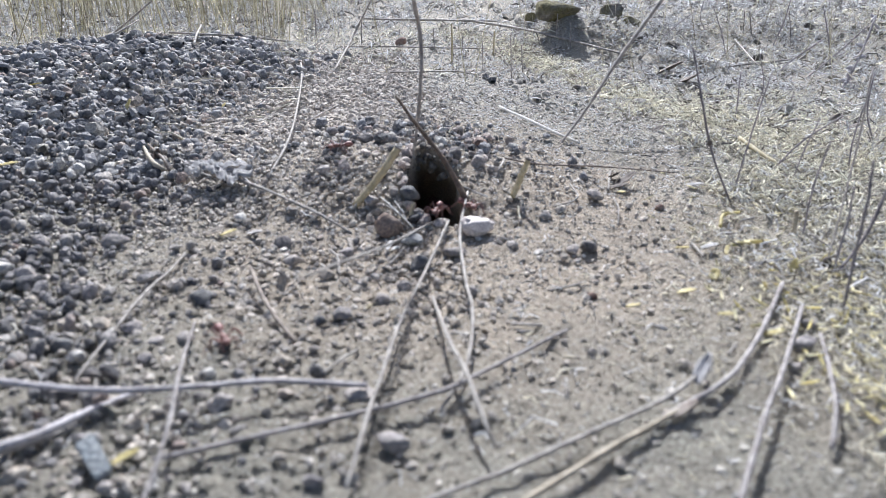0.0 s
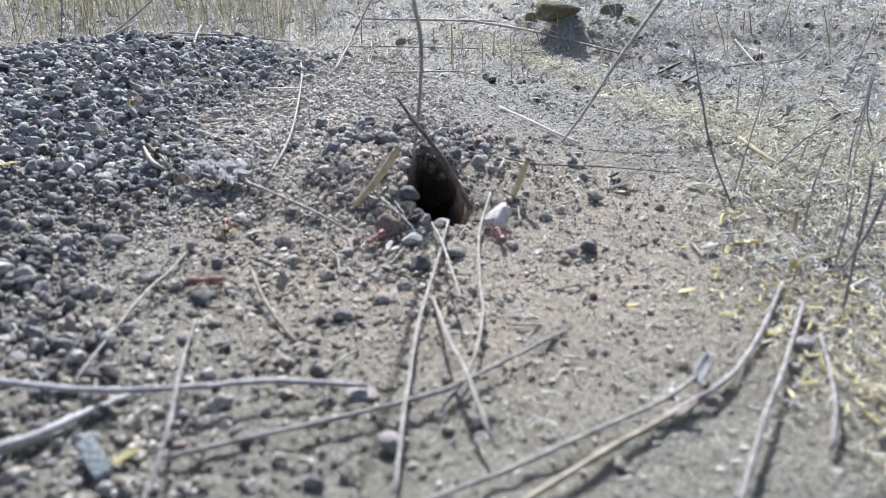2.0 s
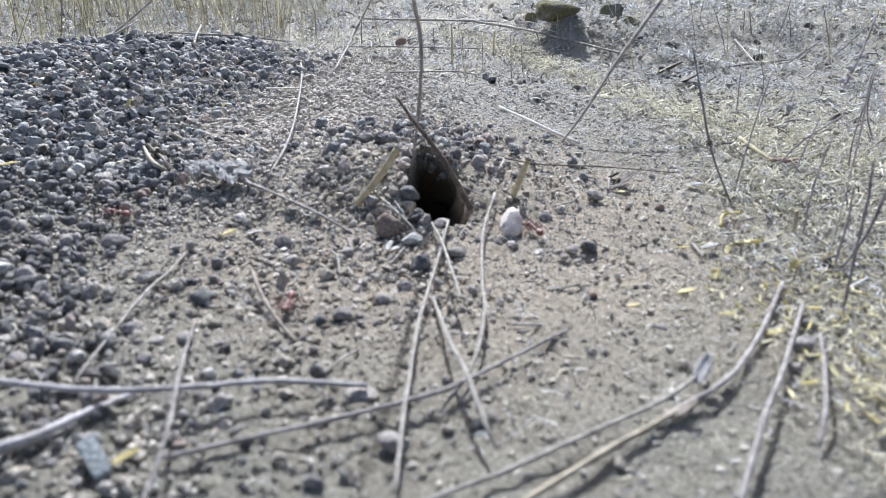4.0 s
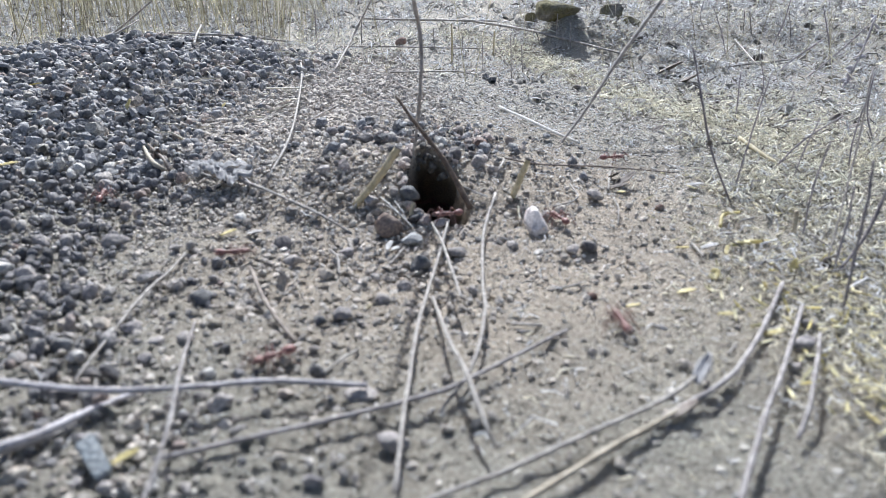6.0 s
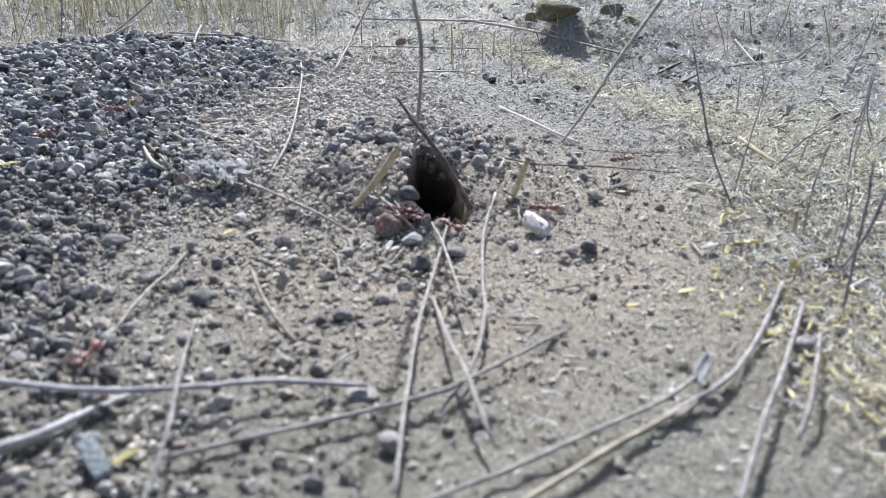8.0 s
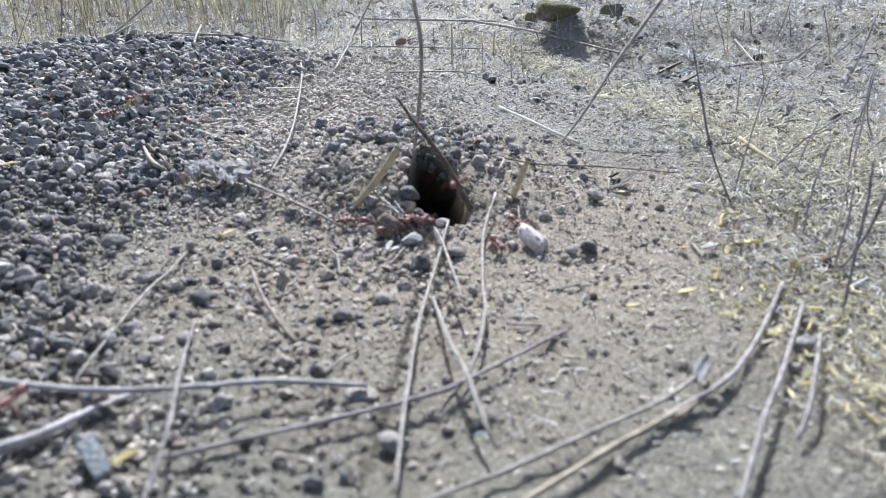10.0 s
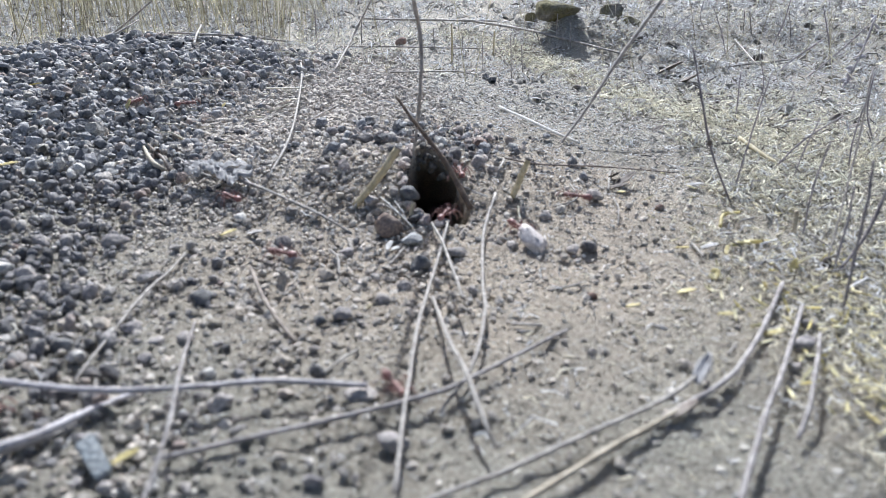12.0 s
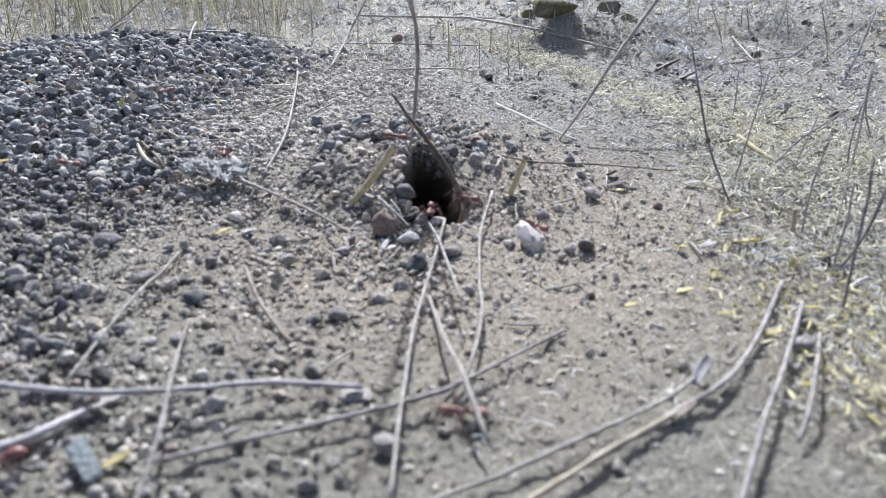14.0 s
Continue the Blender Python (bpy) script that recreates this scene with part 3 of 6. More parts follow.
def build_gravel():
    rng = np.random.default_rng(11)
    shapes = [stone_shape(rng) for _ in range(10)]
    x, y = scatter(rng, 55000, (-222, 60, 60, 345), gravelly)
    size = np.clip(rng.lognormal(math.log(0.86), 0.5, len(x)), 0.36, 2.6)
    size *= np.where((x > -20) | (y < 110), 0.76, np.where(y < 155, 0.86, 1.0))
    heaped = step(0, 40, -x - 60)
    size *= 1 + 0.02 * heaped
    z = land(x, y) + size * rng.uniform(0.1, 0.9, len(x)) + heaped * rng.uniform(0, 0.9, len(x))
    near = (y < 150) & (x > -75) & (size > 1.05)
    near &= np.cumsum(near) <= 125
    at = np.stack([x, y, z], 1)
    rest, back = ~near & (y < 165), ~near & (y >= 165)
    small = rest & (size < 0.95)
    rest &= ~small
    chips = [stone_shape(rng, 1, 6, 0.8) for _ in range(12)]
    heap("gravel", shapes, at[rest], size[rest], rng, skirt_mat, "dark grey and brown gravel on the nest skirt", "gravel", 0.6, 0.6)
    heap("gravel_chips", chips, at[small], 1.05 * size[small], rng, chip_grit, "small grey and tan gravel chips on the skirt", "gravel")
    coarse = [drum_shape(rng) for _ in range(40)]
    single = back & (size > 1.45) & (y < 275) & (x > -135)
    single &= np.cumsum(single) <= 280
    back &= ~single
    singles("gravel_stone", coarse, pebble_mat, at[single], size[single], turns(rng, single.sum(), 0.6), "angular dark grey stone on the gravel mound", "stone", "stones on the mound")
    strays = [straw_shape(rng, rng.uniform(5, 12), rng.uniform(0.18, 0.3)) for _ in range(8)]
    sx, sy = scatter(rng, 260, (-190, -50, 190, 320), lambda x, y: 0.15 + 0.3 * step(-130, -70, x))
    singles("straw_stray", strays, litter_near, np.stack([sx, sy, land(sx, sy) + 1.9], 1), rng.uniform(0.6, 1.3, len(sx)), turns(rng, len(sx), 0.12), "stray pale straw lying on the gravel mound", "straw", "straws on the mound", True)
    heap("gravel_mound", coarse, at[back], size[back], rng, gravel_mat, "dark grey and brown gravel heaped in a loose mound", "gravel", 0.6, 0.5)
    meshes = [mesh_from("pebble", v, f, skirt_pebble, False) for v, f in shapes]
    rot = turns(rng, len(x), 0.6)
    for n, i in enumerate(np.nonzero(near)[0]):
        ob = new("pebble", meshes[n % len(meshes)])
        ob.matrix_world = Matrix.Translation(at[i] * MM) @ Matrix(rot[i].tolist()).to_4x4() @ Matrix.Scale(size[i], 4)
        tagged(ob, "small dark grey pebble lying on sandy soil", "pebble", "pebbles round the nest")


def build_rim():
    """Larger stones on the bank behind the hole and along its lip."""
    rng = np.random.default_rng(17)
    meshes = [mesh_from("pebble", *stone_shape(rng, 2, 9, 0.75), rim_mat, False) for _ in range(9)]
    x, y = scatter(rng, 260, (-36, 26, 156, 198), lambda x, y: 0.6 * np.exp(-((x + 3) / 24) ** 2 - ((y - 177) / 13) ** 2) * (mouth(x, y) > 1.12))
    a = rng.uniform(0.25, 1.35, 26) * math.pi
    ry = 153 + 13.5 * np.sin(a) * 1.06
    rx = 0.5 - 5.2 * (ry - 141) / 27 + 6.6 * np.cos(a) * rng.uniform(1.02, 1.25, len(a))
    x, y = np.concatenate([x, rx]), np.concatenate([y, ry])
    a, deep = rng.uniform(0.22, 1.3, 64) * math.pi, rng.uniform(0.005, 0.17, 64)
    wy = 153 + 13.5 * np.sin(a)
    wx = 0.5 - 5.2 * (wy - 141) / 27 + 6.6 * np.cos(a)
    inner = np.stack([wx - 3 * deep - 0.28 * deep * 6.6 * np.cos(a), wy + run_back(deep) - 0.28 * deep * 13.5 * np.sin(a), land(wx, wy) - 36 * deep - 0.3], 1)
    size = np.clip(rng.lognormal(0.36, 0.28, len(x)), 0.8, 2.2)
    at = np.stack([x, y, land(x, y) + 0.4 * size], 1)
    # the near-black clod colour on these stones stands in for shade inside the hole
    heap("wall_stones", [stone_shape(rng, 2, 9, 0.75) for _ in range(7)], inner, rng.uniform(0.7, 1.5, 64), rng, clod_mat, "stones set in the wall of the hole, coloured dark for its shade", "stones")
    rot = turns(rng, len(at), 0.5)
    for i in range(len(at)):
        ob = new("pebble", meshes[i % 9])
        ob.matrix_world = Matrix.Translation(at[i] * MM) @ Matrix(rot[i].tolist()).to_4x4() @ Matrix.Scale(size[i], 4)
        tagged(ob, "angular grey pebble on the bank behind the hole", "pebble", "pebbles on the bank")


def build_fine_gravel():
    rng = np.random.default_rng(14)
    shapes = [stone_shape(rng, 1, 6, 0.62) for _ in range(12)]

    def spread(x, y):
        edge = 10 * waves(x, y, 24, 71) + 6 * waves(x, y, 9, 72)
        slope = step(-10, 30, 6 - x - 0.1 * (y - 150) + edge) * step(120, 160, y + edge)
        front = 0.4 * step(-10, 40, -x - 8 + edge)
        rubble = 0.9 * np.exp(-((x + 2) / 46) ** 2 - ((y - 135) / 48) ** 2) * (0.5 + 0.5 * step(-0.4, 0.3, waves(x, y, 9, 73))) * (0.3 + 0.7 * step(-16, 14, -x + 4 + 0.5 * edge))
        return np.maximum(np.maximum(np.maximum(slope, front), rubble), 0.03 * np.maximum(step(92, 122, y), step(-6, 8, -x))) * (1 - 0.8 * step(300, 345, y)) * (mouth(x, y) > 1.05) * (1 - 0.9 * step(0.5, 0.85, gravelly(x, y)))

    x, y = scatter(rng, 74000, (-140, 75, 58, 345), spread)
    size = np.clip(rng.lognormal(math.log(0.6), 0.38, len(x)), 0.3, 1.4)
    size *= 1 + 0.5 * step(150, 200, y) * step(-5, 25, -x)
    at = np.stack([x, y, land(x, y) + size * rng.uniform(-0.1, 0.5, len(x))], 1)
    near = (size > 0.68) & (np.hypot((x - 6) / 1.2, y - 146) < 42)
    near &= np.cumsum(near) <= 290
    singles("grit_stone", shapes, grit_mat, at[near], 1.1 * size[near], turns(rng, near.sum(), 0.6), "small rough tan stone lying near the hole", "stone", "grit round the hole")
    heap("fine_gravel", shapes, at[~near], size[~near], rng, fine_mat, "fine grey and tan grit over the nest slope", "grit")


def build_crumbs():
    rng = np.random.default_rng(12)
    v = np.array([(1, 0, 0), (0, 1, 0), (-1, 0, 0), (0, -1, 0), (0, 0, 1), (0, 0, -1)], float)
    f = np.array([(0, 1, 4), (1, 2, 4), (2, 3, 4), (3, 0, 4), (1, 0, 5), (2, 1, 5), (3, 2, 5), (0, 3, 5)])
    shapes = [(v * rng.uniform(0.6, 1.25, (6, 1)) + rng.normal(0, 0.12, (6, 3)), f) for _ in range(14)]
    x, y = scatter(rng, 60000, (-130, 130, 55, 320), lambda x, y: 0.2 + 0.8 * (1 - step(210, 340, y)) * (1 - step(70, 120, np.abs(x))))
    size = np.clip((0.9 + 0.3 * step(140, 260, y)) * rng.lognormal(math.log(0.32), 0.42, len(x)), 0.15, 0.9)
    keep = (mouth(x, y) > 1.03) & (rng.uniform(0, 1, len(x)) > step(0.4, 0.8, gravelly(x, y)))
    x, y, size = x[keep], y[keep], size[keep]
    z = ground_z(x, y) - size * 0.35
    heap("soil_crumbs", shapes, np.stack([x, y, z], 1), size, rng, crumb_mat, "loose sandy crumbs and small grains of soil", "soil crumbs")


def build_clods():
    """Lumps of the soil itself, in the foreground."""
    rng = np.random.default_rng(19)
    shapes = []
    for _ in range(8):
        v, f = stone_shape(rng, 2, 5, 0.65)
        shapes.append((v * (1 + 0.12 * rng.normal(size=(len(v), 1))), f))
    x, y = scatter(rng, 27000, (-80, 75, 58, 215), lambda x, y: (0.22 + 0.44 * step(-30, 30, -x + 14 * waves(x, y, 22, 91)) + 0.28 * step(5, 30, x) * (1 - step(82, 110, y))) * (1 - 0.6 * step(118, 140, y)) * (mouth(x, y) > 1.15) * (1 - 0.8 * step(50, 70, x)))
    size = np.clip(rng.lognormal(-0.42, 0.42, len(x)), 0.32, 1.9) * (1 - 0.3 * step(-10, 20, x)) * (1 + 0.3 * (1 - step(90, 125, y)) * step(-15, 15, -x))
    at = np.stack([x, y, ground_z(x, y) - rng.uniform(0.1, 0.55, len(x)) * size], 1)
    near = (size > 0.85) & (y < 150)
    near &= np.cumsum(near) <= 270
    lumps = [stone_shape(rng, 1, 4, 0.5) for _ in range(14)]
    heap("soil_clods", lumps, at[~near], size[~near], rng, soil, "rough clods of dry sandy soil", "clods", 0.28, True)
    singles("soil_clod", shapes, soil, at[near], size[near], turns(rng, near.sum(), 0.6), "rough clod of dry sandy soil", "clod", "clods in the foreground")


def build_outskirts():
    """The same litter and clods, thinly, on the ground all round."""
    rng = np.random.default_rng(23)
    bits = [straw_shape(rng, rng.uniform(3, 9), rng.uniform(0.15, 0.3)) for _ in range(10)]
    x, y = scatter(rng, 3200, (-1200, 1200, -1000, 1500), lambda x, y: 0.75 * ((np.abs(x) > 270) | (y > 630) | (y < 40)))
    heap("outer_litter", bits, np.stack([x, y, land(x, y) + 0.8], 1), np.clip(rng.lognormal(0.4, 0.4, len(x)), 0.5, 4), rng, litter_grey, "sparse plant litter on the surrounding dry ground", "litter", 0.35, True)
    lumps = [stone_shape(rng, 1, 6) for _ in range(6)]
    x, y = scatter(rng, 1800, (-1200, 1200, -1000, 1500), lambda x, y: 0.75 * ((np.abs(x) > 260) | (y > 620) | (y < 45)))
    size = np.clip(rng.lognormal(0.5, 0.6, len(x)), 0.5, 8)
    heap("outer_stones", lumps, np.stack([x, y, land(x, y) + 0.3 * size], 1), size, rng, fine_mat, "small stones on the surrounding dry ground", "stones")


def straw_shape(rng, long, thin):
    """A bent bit of straw, one unit long or so, as a quad-sided tube lying flat."""
    bend = rng.normal(0, 0.5, 2)
    p = [(-0.5 * long, 0, 0), (0.0, bend[0] * long * 0.55, 0.05 * long), (0.5 * long, rng.normal(0, 0.15) * long, 0)]
    v, f = tube(p, (thin, thin * 0.8), 3, 1)
    return v, np.array([q if len(q) == 4 else q + [q[-1]] for q in f if len(q) == 4])


def strewn(x, y):
    """Where straw litter lies: round the clearing and over the far ground."""
    edge = 9 * waves(x, y, 26, 41) + 5 * waves(x, y, 11, 42)
    bound = 50 + 24 * step(110, 210, y) - 26 * step(230, 380, y)
    side = step(-8, 22, x - bound + edge)
    back = (0.5 + 0.4 * np.maximum(step(30, 60, x), step(40, 80, -x))) * step(250, 345, y + edge) * np.maximum(step(-75, -40, x + edge), step(345, 375, y))
    band = 1.5 * np.exp(-((x - 62 + 0.42 * (y - 285) + 0.6 * edge) / 15) ** 2) * step(185, 225, y) * (1 - step(335, 365, y))
    bank = 1 - 0.97 * np.exp(-(((x - 64) / 12) ** 2 + ((y - 352) / 22) ** 2) ** 2)
    return bank * np.maximum(np.maximum(np.maximum((0.72 + 0.28 * (1 - step(200, 270, y))) * side, 0.9 * back), band), 0.02) * (0.42 + 0.58 * step(-0.3, 0.35, waves(x, y, 18, 43))) * (0.6 + 0.4 * step(-0.4, 0.2, waves(x, y, 6.5, 48)))


def build_litter():
    rng = np.random.default_rng(21)
    shapes = [straw_shape(rng, rng.uniform(1.5, 4.4), rng.uniform(0.10, 0.19)) for _ in range(24)]
    x, y = scatter(rng, 140000, (-330, 280, 60, 640), strewn)
    size = np.clip(rng.lognormal(0, 0.35, len(x)), 0.5, 2.0) * (0.78 + 0.25 * step(150, 330, y))
    at = np.stack([x, y, land(x, y) + rng.uniform(0.3, 2.0, len(x)) * np.clip(size, 0.5, 1.3)], 1)
    pale = rng.uniform(0, 1, len(x)) < 0.3 + 0.2 * waves(x, y, 40, 44) + 0.65 * np.exp(-((x - 62 + 0.42 * (y - 285)) / 16) ** 2) * step(185, 225, y)
    near = (y < 215) & (x > 38) & (size > 0.75)
    near &= np.cumsum(near) <= 280
    singles("straw_piece", shapes, litter_near, at[near], size[near], turns(rng, near.sum(), 0.42), "short pale straw piece lying in litter", "straw piece", "straw pieces round the clearing", True)
    at, size, pale, x, y = at[~near], size[~near], pale[~near], x[~near], y[~near]
    nx, ny = scatter(rng, 16000, (42, 150, 105, 265), lambda x, y: np.clip(1.2 * strewn(x, y), 0, 1) * step(118, 160, y))
    fx, fy = scatter(rng, 1500, (8, 78, 60, 118), lambda x, y: 0.12 + 0.6 * step(25, 60, x + 8 * waves(x, y, 14, 97)))
    heap("foreground_straw", shapes, np.stack([fx, fy, land(fx, fy) + rng.uniform(0.2, 0.8, len(fx))], 1), 0.55 * np.clip(rng.lognormal(0, 0.35, len(fx)), 0.5, 1.6), rng, chaff_gold, "small weathered straw bits on foreground soil", "straw bits", 0.3, True)
    heap("clearing_straw", shapes, np.stack([nx, ny, land(nx, ny) + rng.uniform(0.3, 1.6, len(nx))], 1), 0.72 * np.clip(rng.lognormal(0, 0.35, len(nx)), 0.5, 2.0), rng, litter_mat, "bleached straw bits matted round the clearing", "litter", 0.75, True)
    # fine chaff between the straws
    chaff = []
    for _ in range(20):
        long, thin = rng.uniform(1.0, 3.0), rng.uniform(0.09, 0.2)
        v, f = tube([(-0.6 * long, 0, 0), (rng.normal(0, 0.15) * long, rng.choice((-1, 1)) * rng.uniform(0.1, 0.5) * long, 0.1 * long), (0.6 * long, 0, 0)], (thin, 0.8 * thin), 3, 1)
        chaff.append((v, np.array([q for q in f if len(q) == 4])))
    bits = []
    for _ in range(16):
        long, bow = rng.uniform(0.8, 1.7), rng.choice((-1, 1)) * rng.uniform(0.2, 0.9)
        v, f = tube([(-long, 0, 0), (rng.normal(0, 0.2), bow, rng.uniform(0, 0.5)), (long, 0, 0)], (0.2, 0.14), 3, 1)
        bits.append((v, np.array([q for q in f if len(q) == 4])))
    far = y > 430
    gone = far & (rng.uniform(0, 1, len(y)) < 0.4)
    heap("straw_litter", shapes, at[pale & ~far], size[pale & ~far], rng, litter_mat, "pale chopped straw litter strewn over the soil", "litter", 0.75, True)
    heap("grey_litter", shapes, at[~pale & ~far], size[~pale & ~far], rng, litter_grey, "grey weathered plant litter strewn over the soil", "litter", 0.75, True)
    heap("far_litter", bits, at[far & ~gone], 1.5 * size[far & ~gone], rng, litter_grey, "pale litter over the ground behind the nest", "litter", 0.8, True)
    x, y = scatter(rng, 78000, (-25, 220, 62, 420), lambda x, y: np.clip(1.15 * strewn(x, y) + 0.4 * step(44, 60, x) * (1 - step(110, 160, y)), 0, 1) * step(34, 60, x + 0.4 * np.clip(y - 190, 0, 150) + 8 * waves(x, y, 22, 46)) * (1 - 0.75 * step(170, 230, x)) * (0.5 + 0.5 * step(-0.5, 0.1, waves(x, y, 12, 45))))
    size = np.clip(rng.lognormal(-0.1, 0.3, len(x)), 0.45, 1.6) * (0.8 + 0.4 * step(150, 330, y))
    at = np.stack([x, y, land(x, y) + rng.uniform(0.2, 1.3, len(x))], 1)
    gold = rng.uniform(0, 1, len(x)) < 0.12 + 0.5 * (1 - step(170, 300, y + 0.4 * (x - 60))) + 0.7 * np.exp(-((x - 62 + 0.42 * (y - 285)) / 16) ** 2)
    heap("golden_chaff", chaff, at[gold], size[gold], rng, chaff_gold, "pale golden chaff covering the soil among straw", "chaff", 0.7, True)
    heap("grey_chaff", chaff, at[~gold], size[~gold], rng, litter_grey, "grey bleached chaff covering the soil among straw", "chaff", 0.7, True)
    x, y = scatter(rng, 26000, (-70, 78, 58, 340), lambda x, y: (0.12 + 0.75 * step(130, 220, y)) * (0.35 + 0.65 * step(-30, 30, x)) * (mouth(x, y) > 1.2))
    at = np.stack([x, y, ground_z(x, y) + 0.1], 1)
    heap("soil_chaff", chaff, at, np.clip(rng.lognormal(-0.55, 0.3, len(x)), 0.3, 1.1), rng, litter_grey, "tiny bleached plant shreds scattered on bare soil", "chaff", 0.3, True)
    clods = [stone_shape(rng, 1, 6) for _ in range(6)]
    x, y = scatter(rng, 2600, (-80, 260, 230, 620), lambda x, y: 0.25 + 0.5 * step(30, 70, x))
    size = np.clip(rng.lognormal(0.15, 0.5, len(x)), 0.5, 4)
    dark = scatter(rng, 420, (30, 260, 225, 620), lambda x, y: (0.25 + 0.75 * step(60, 110, x)) * step(-0.2, 0.5, waves(x, y, 26, 47)))
    heap("dark_clods", clods, np.stack([*dark, land(*dark) + 0.5], 1), np.clip(rng.lognormal(0.55, 0.45, len(dark[0])), 0.8, 4.5), rng, clod_mat, "dark brown clods and dead scraps among distant litter", "clods", 0.6)
    bx, by = scatter(rng, 1500, (34, 112, 322, 392), lambda x, y: 0.75 * np.exp(-((x - 66) / 26) ** 2 - ((y - 354) / 26) ** 2))
    heap("bank_clods", clods, np.stack([bx, by, land(bx, by) + 0.1], 1), np.clip(rng.lognormal(0.0, 0.4, len(bx)), 0.5, 2.4), rng, soil, "rough clods on the crumbling bank under the rock", "clods")
    cx, cy = scatter(rng, 6500, (-70, 200, 215, 430), lambda x, y: 0.3 + 0.5 * step(-0.2, 0.4, waves(x, y, 20, 49)))
    heap("far_crumbs", clods, np.stack([cx, cy, land(cx, cy) + 0.1], 1), np.clip(rng.lognormal(-0.35, 0.35, len(cx)), 0.35, 1.5), rng, crumb_mat, "loose soil crumbs between straws on the far ground", "crumbs")
    heap("far_clods", clods, np.stack([x, y, land(x, y) + 0.3 * size], 1), size, rng, crumb_mat, "small clods and stones among distant litter", "clods")


def grass_shape(rng, tall):
    lean = rng.normal(0, 0.22, 2)
    curl = rng.normal(0, 0.10, 2)
    p = [(0, 0, 0), (lean[0] * tall * 0.3, lean[1] * tall * 0.3, tall * 0.35), (lean[0] * tall * 0.65 + curl[0] * 9, lean[1] * tall * 0.65 + curl[1] * 9, tall * 0.7),
         (lean[0] * tall + curl[0] * 40, lean[1] * tall + curl[1] * 40, tall)]
    v, f = tube(p, (0.2, 0.17, 0.1), 3, 1)
    return v, np.array([q for q in f if len(q) == 4])


def build_grass():
    rng = np.random.default_rng(31)
    blades = [grass_shape(rng, rng.uniform(32, 95)) for _ in range(26)]
    x, y = scatter(rng, 4000, (-420, 20, 335, 800), lambda x, y: step(-10, 40, -x - 52 + 18 * waves(x, y, 35, 51)) * step(0, 22, y - 345 + 10 * waves(x, y, 30, 52)) * (0.4 + 0.6 * step(-0.4, 0.4, waves(x, y, 24, 53))))
    size = np.clip(rng.lognormal(0, 0.3, len(x)), 0.4, 1.8)
    near = (y < 470) & (x > -260)
    near &= np.cumsum(near) <= 260
    singles("dry_grass_stalk", blades, blade_near, np.stack([x, y, land(x, y) - 0.5], 1)[near], size[near], turns(rng, near.sum(), 0.06), "dry pale yellow grass stalk standing behind the mound", "grass", "dry grass behind the mound", True)
    x, y, size = x[~near], y[~near], size[~near]
    heap("dry_grass", blades, np.stack([x, y, land(x, y) - 0.5], 1), size, rng, grass_mat, "dry standing yellow grass behind the gravel mound", "grass", 0.06, True)
    x, y = scatter(rng, 900, (-60, 330, 250, 700), lambda x, y: 0.25 + 0.6 * step(80, 160, x))
    size = np.clip(rng.lognormal(-0.75, 0.4, len(x)), 0.2, 1.0)
    heap("sparse_stalks", blades, np.stack([x, y, land(x, y) - 0.5], 1), size, rng, grass_mat, "sparse thin grey stalks standing in litter", "stalks", 0.3, True)


def husk_shape(rng):
    """A split grain husk: a long pointed shell with a crease."""
    v, f = ico(2)
    v = v * np.array([1.5, rng.uniform(0.17, 0.3), 0.2])
    v[:, 1] *= 1 - 0.35 * (v[:, 0] / 1.5) ** 2
    v[:, 2] += 0.12 * (v[:, 0] / 1.5) ** 2 * rng.uniform(0.5, 2.5) - 0.22 * np.exp(-(v[:, 1] / 0.12) ** 2) * (v[:, 2] > 0)
    return v, f


def build_husks():
    rng = np.random.default_rng(41)
    shapes = [husk_shape(rng) for _ in range(6)]
    x, y = scatter(rng, 5200, (40, 125, 60, 190), lambda x, y: 0.38 * np.exp(-((x - 65) / 8) ** 2 - ((y - 86) / 15) ** 2) + 0.5 * step(-6, 18, x - 50 - 0.02 * (y - 60) + 6 * waves(x, y, 16, 61)) * step(-0.5, 0.4, waves(x, y, 20, 62)) * (1 - step(125, 190, y)))
    size = np.clip(rng.lognormal(-0.2, 0.3, len(x)), 0.4, 1.3)
    at = np.stack([x, y, land(x, y) + rng.uniform(0.4, 1.3, len(x))], 1)
    near = (y < 135) & (x < 82)
    near &= np.cumsum(near) <= 240
    heap("husk_litter", shapes, at[~near], size[~near], rng, husk_pale, "golden grain husks scattered in straw litter", "husks", 0.35, True)
    rot = turns(rng, len(x), 0.35)
    meshes = [mesh_from("husk", v, f, husk_near) for v, f in shapes]
    for n, i in enumerate(np.nonzero(near)[0]):
        ob = new("husk", meshes[n % 6])
        ob.matrix_world = Matrix.Translation(at[i] * MM) @ Matrix(rot[i].tolist()).to_4x4() @ Matrix.Scale(size[i], 4)
        tagged(ob, "golden yellow grain husk lying in litter", "husk", "husks round the clearing")


build_gravel()
build_rim()
build_fine_gravel()
build_crumbs()
build_clods()
build_litter()
build_grass()
build_husks()
build_outskirts()


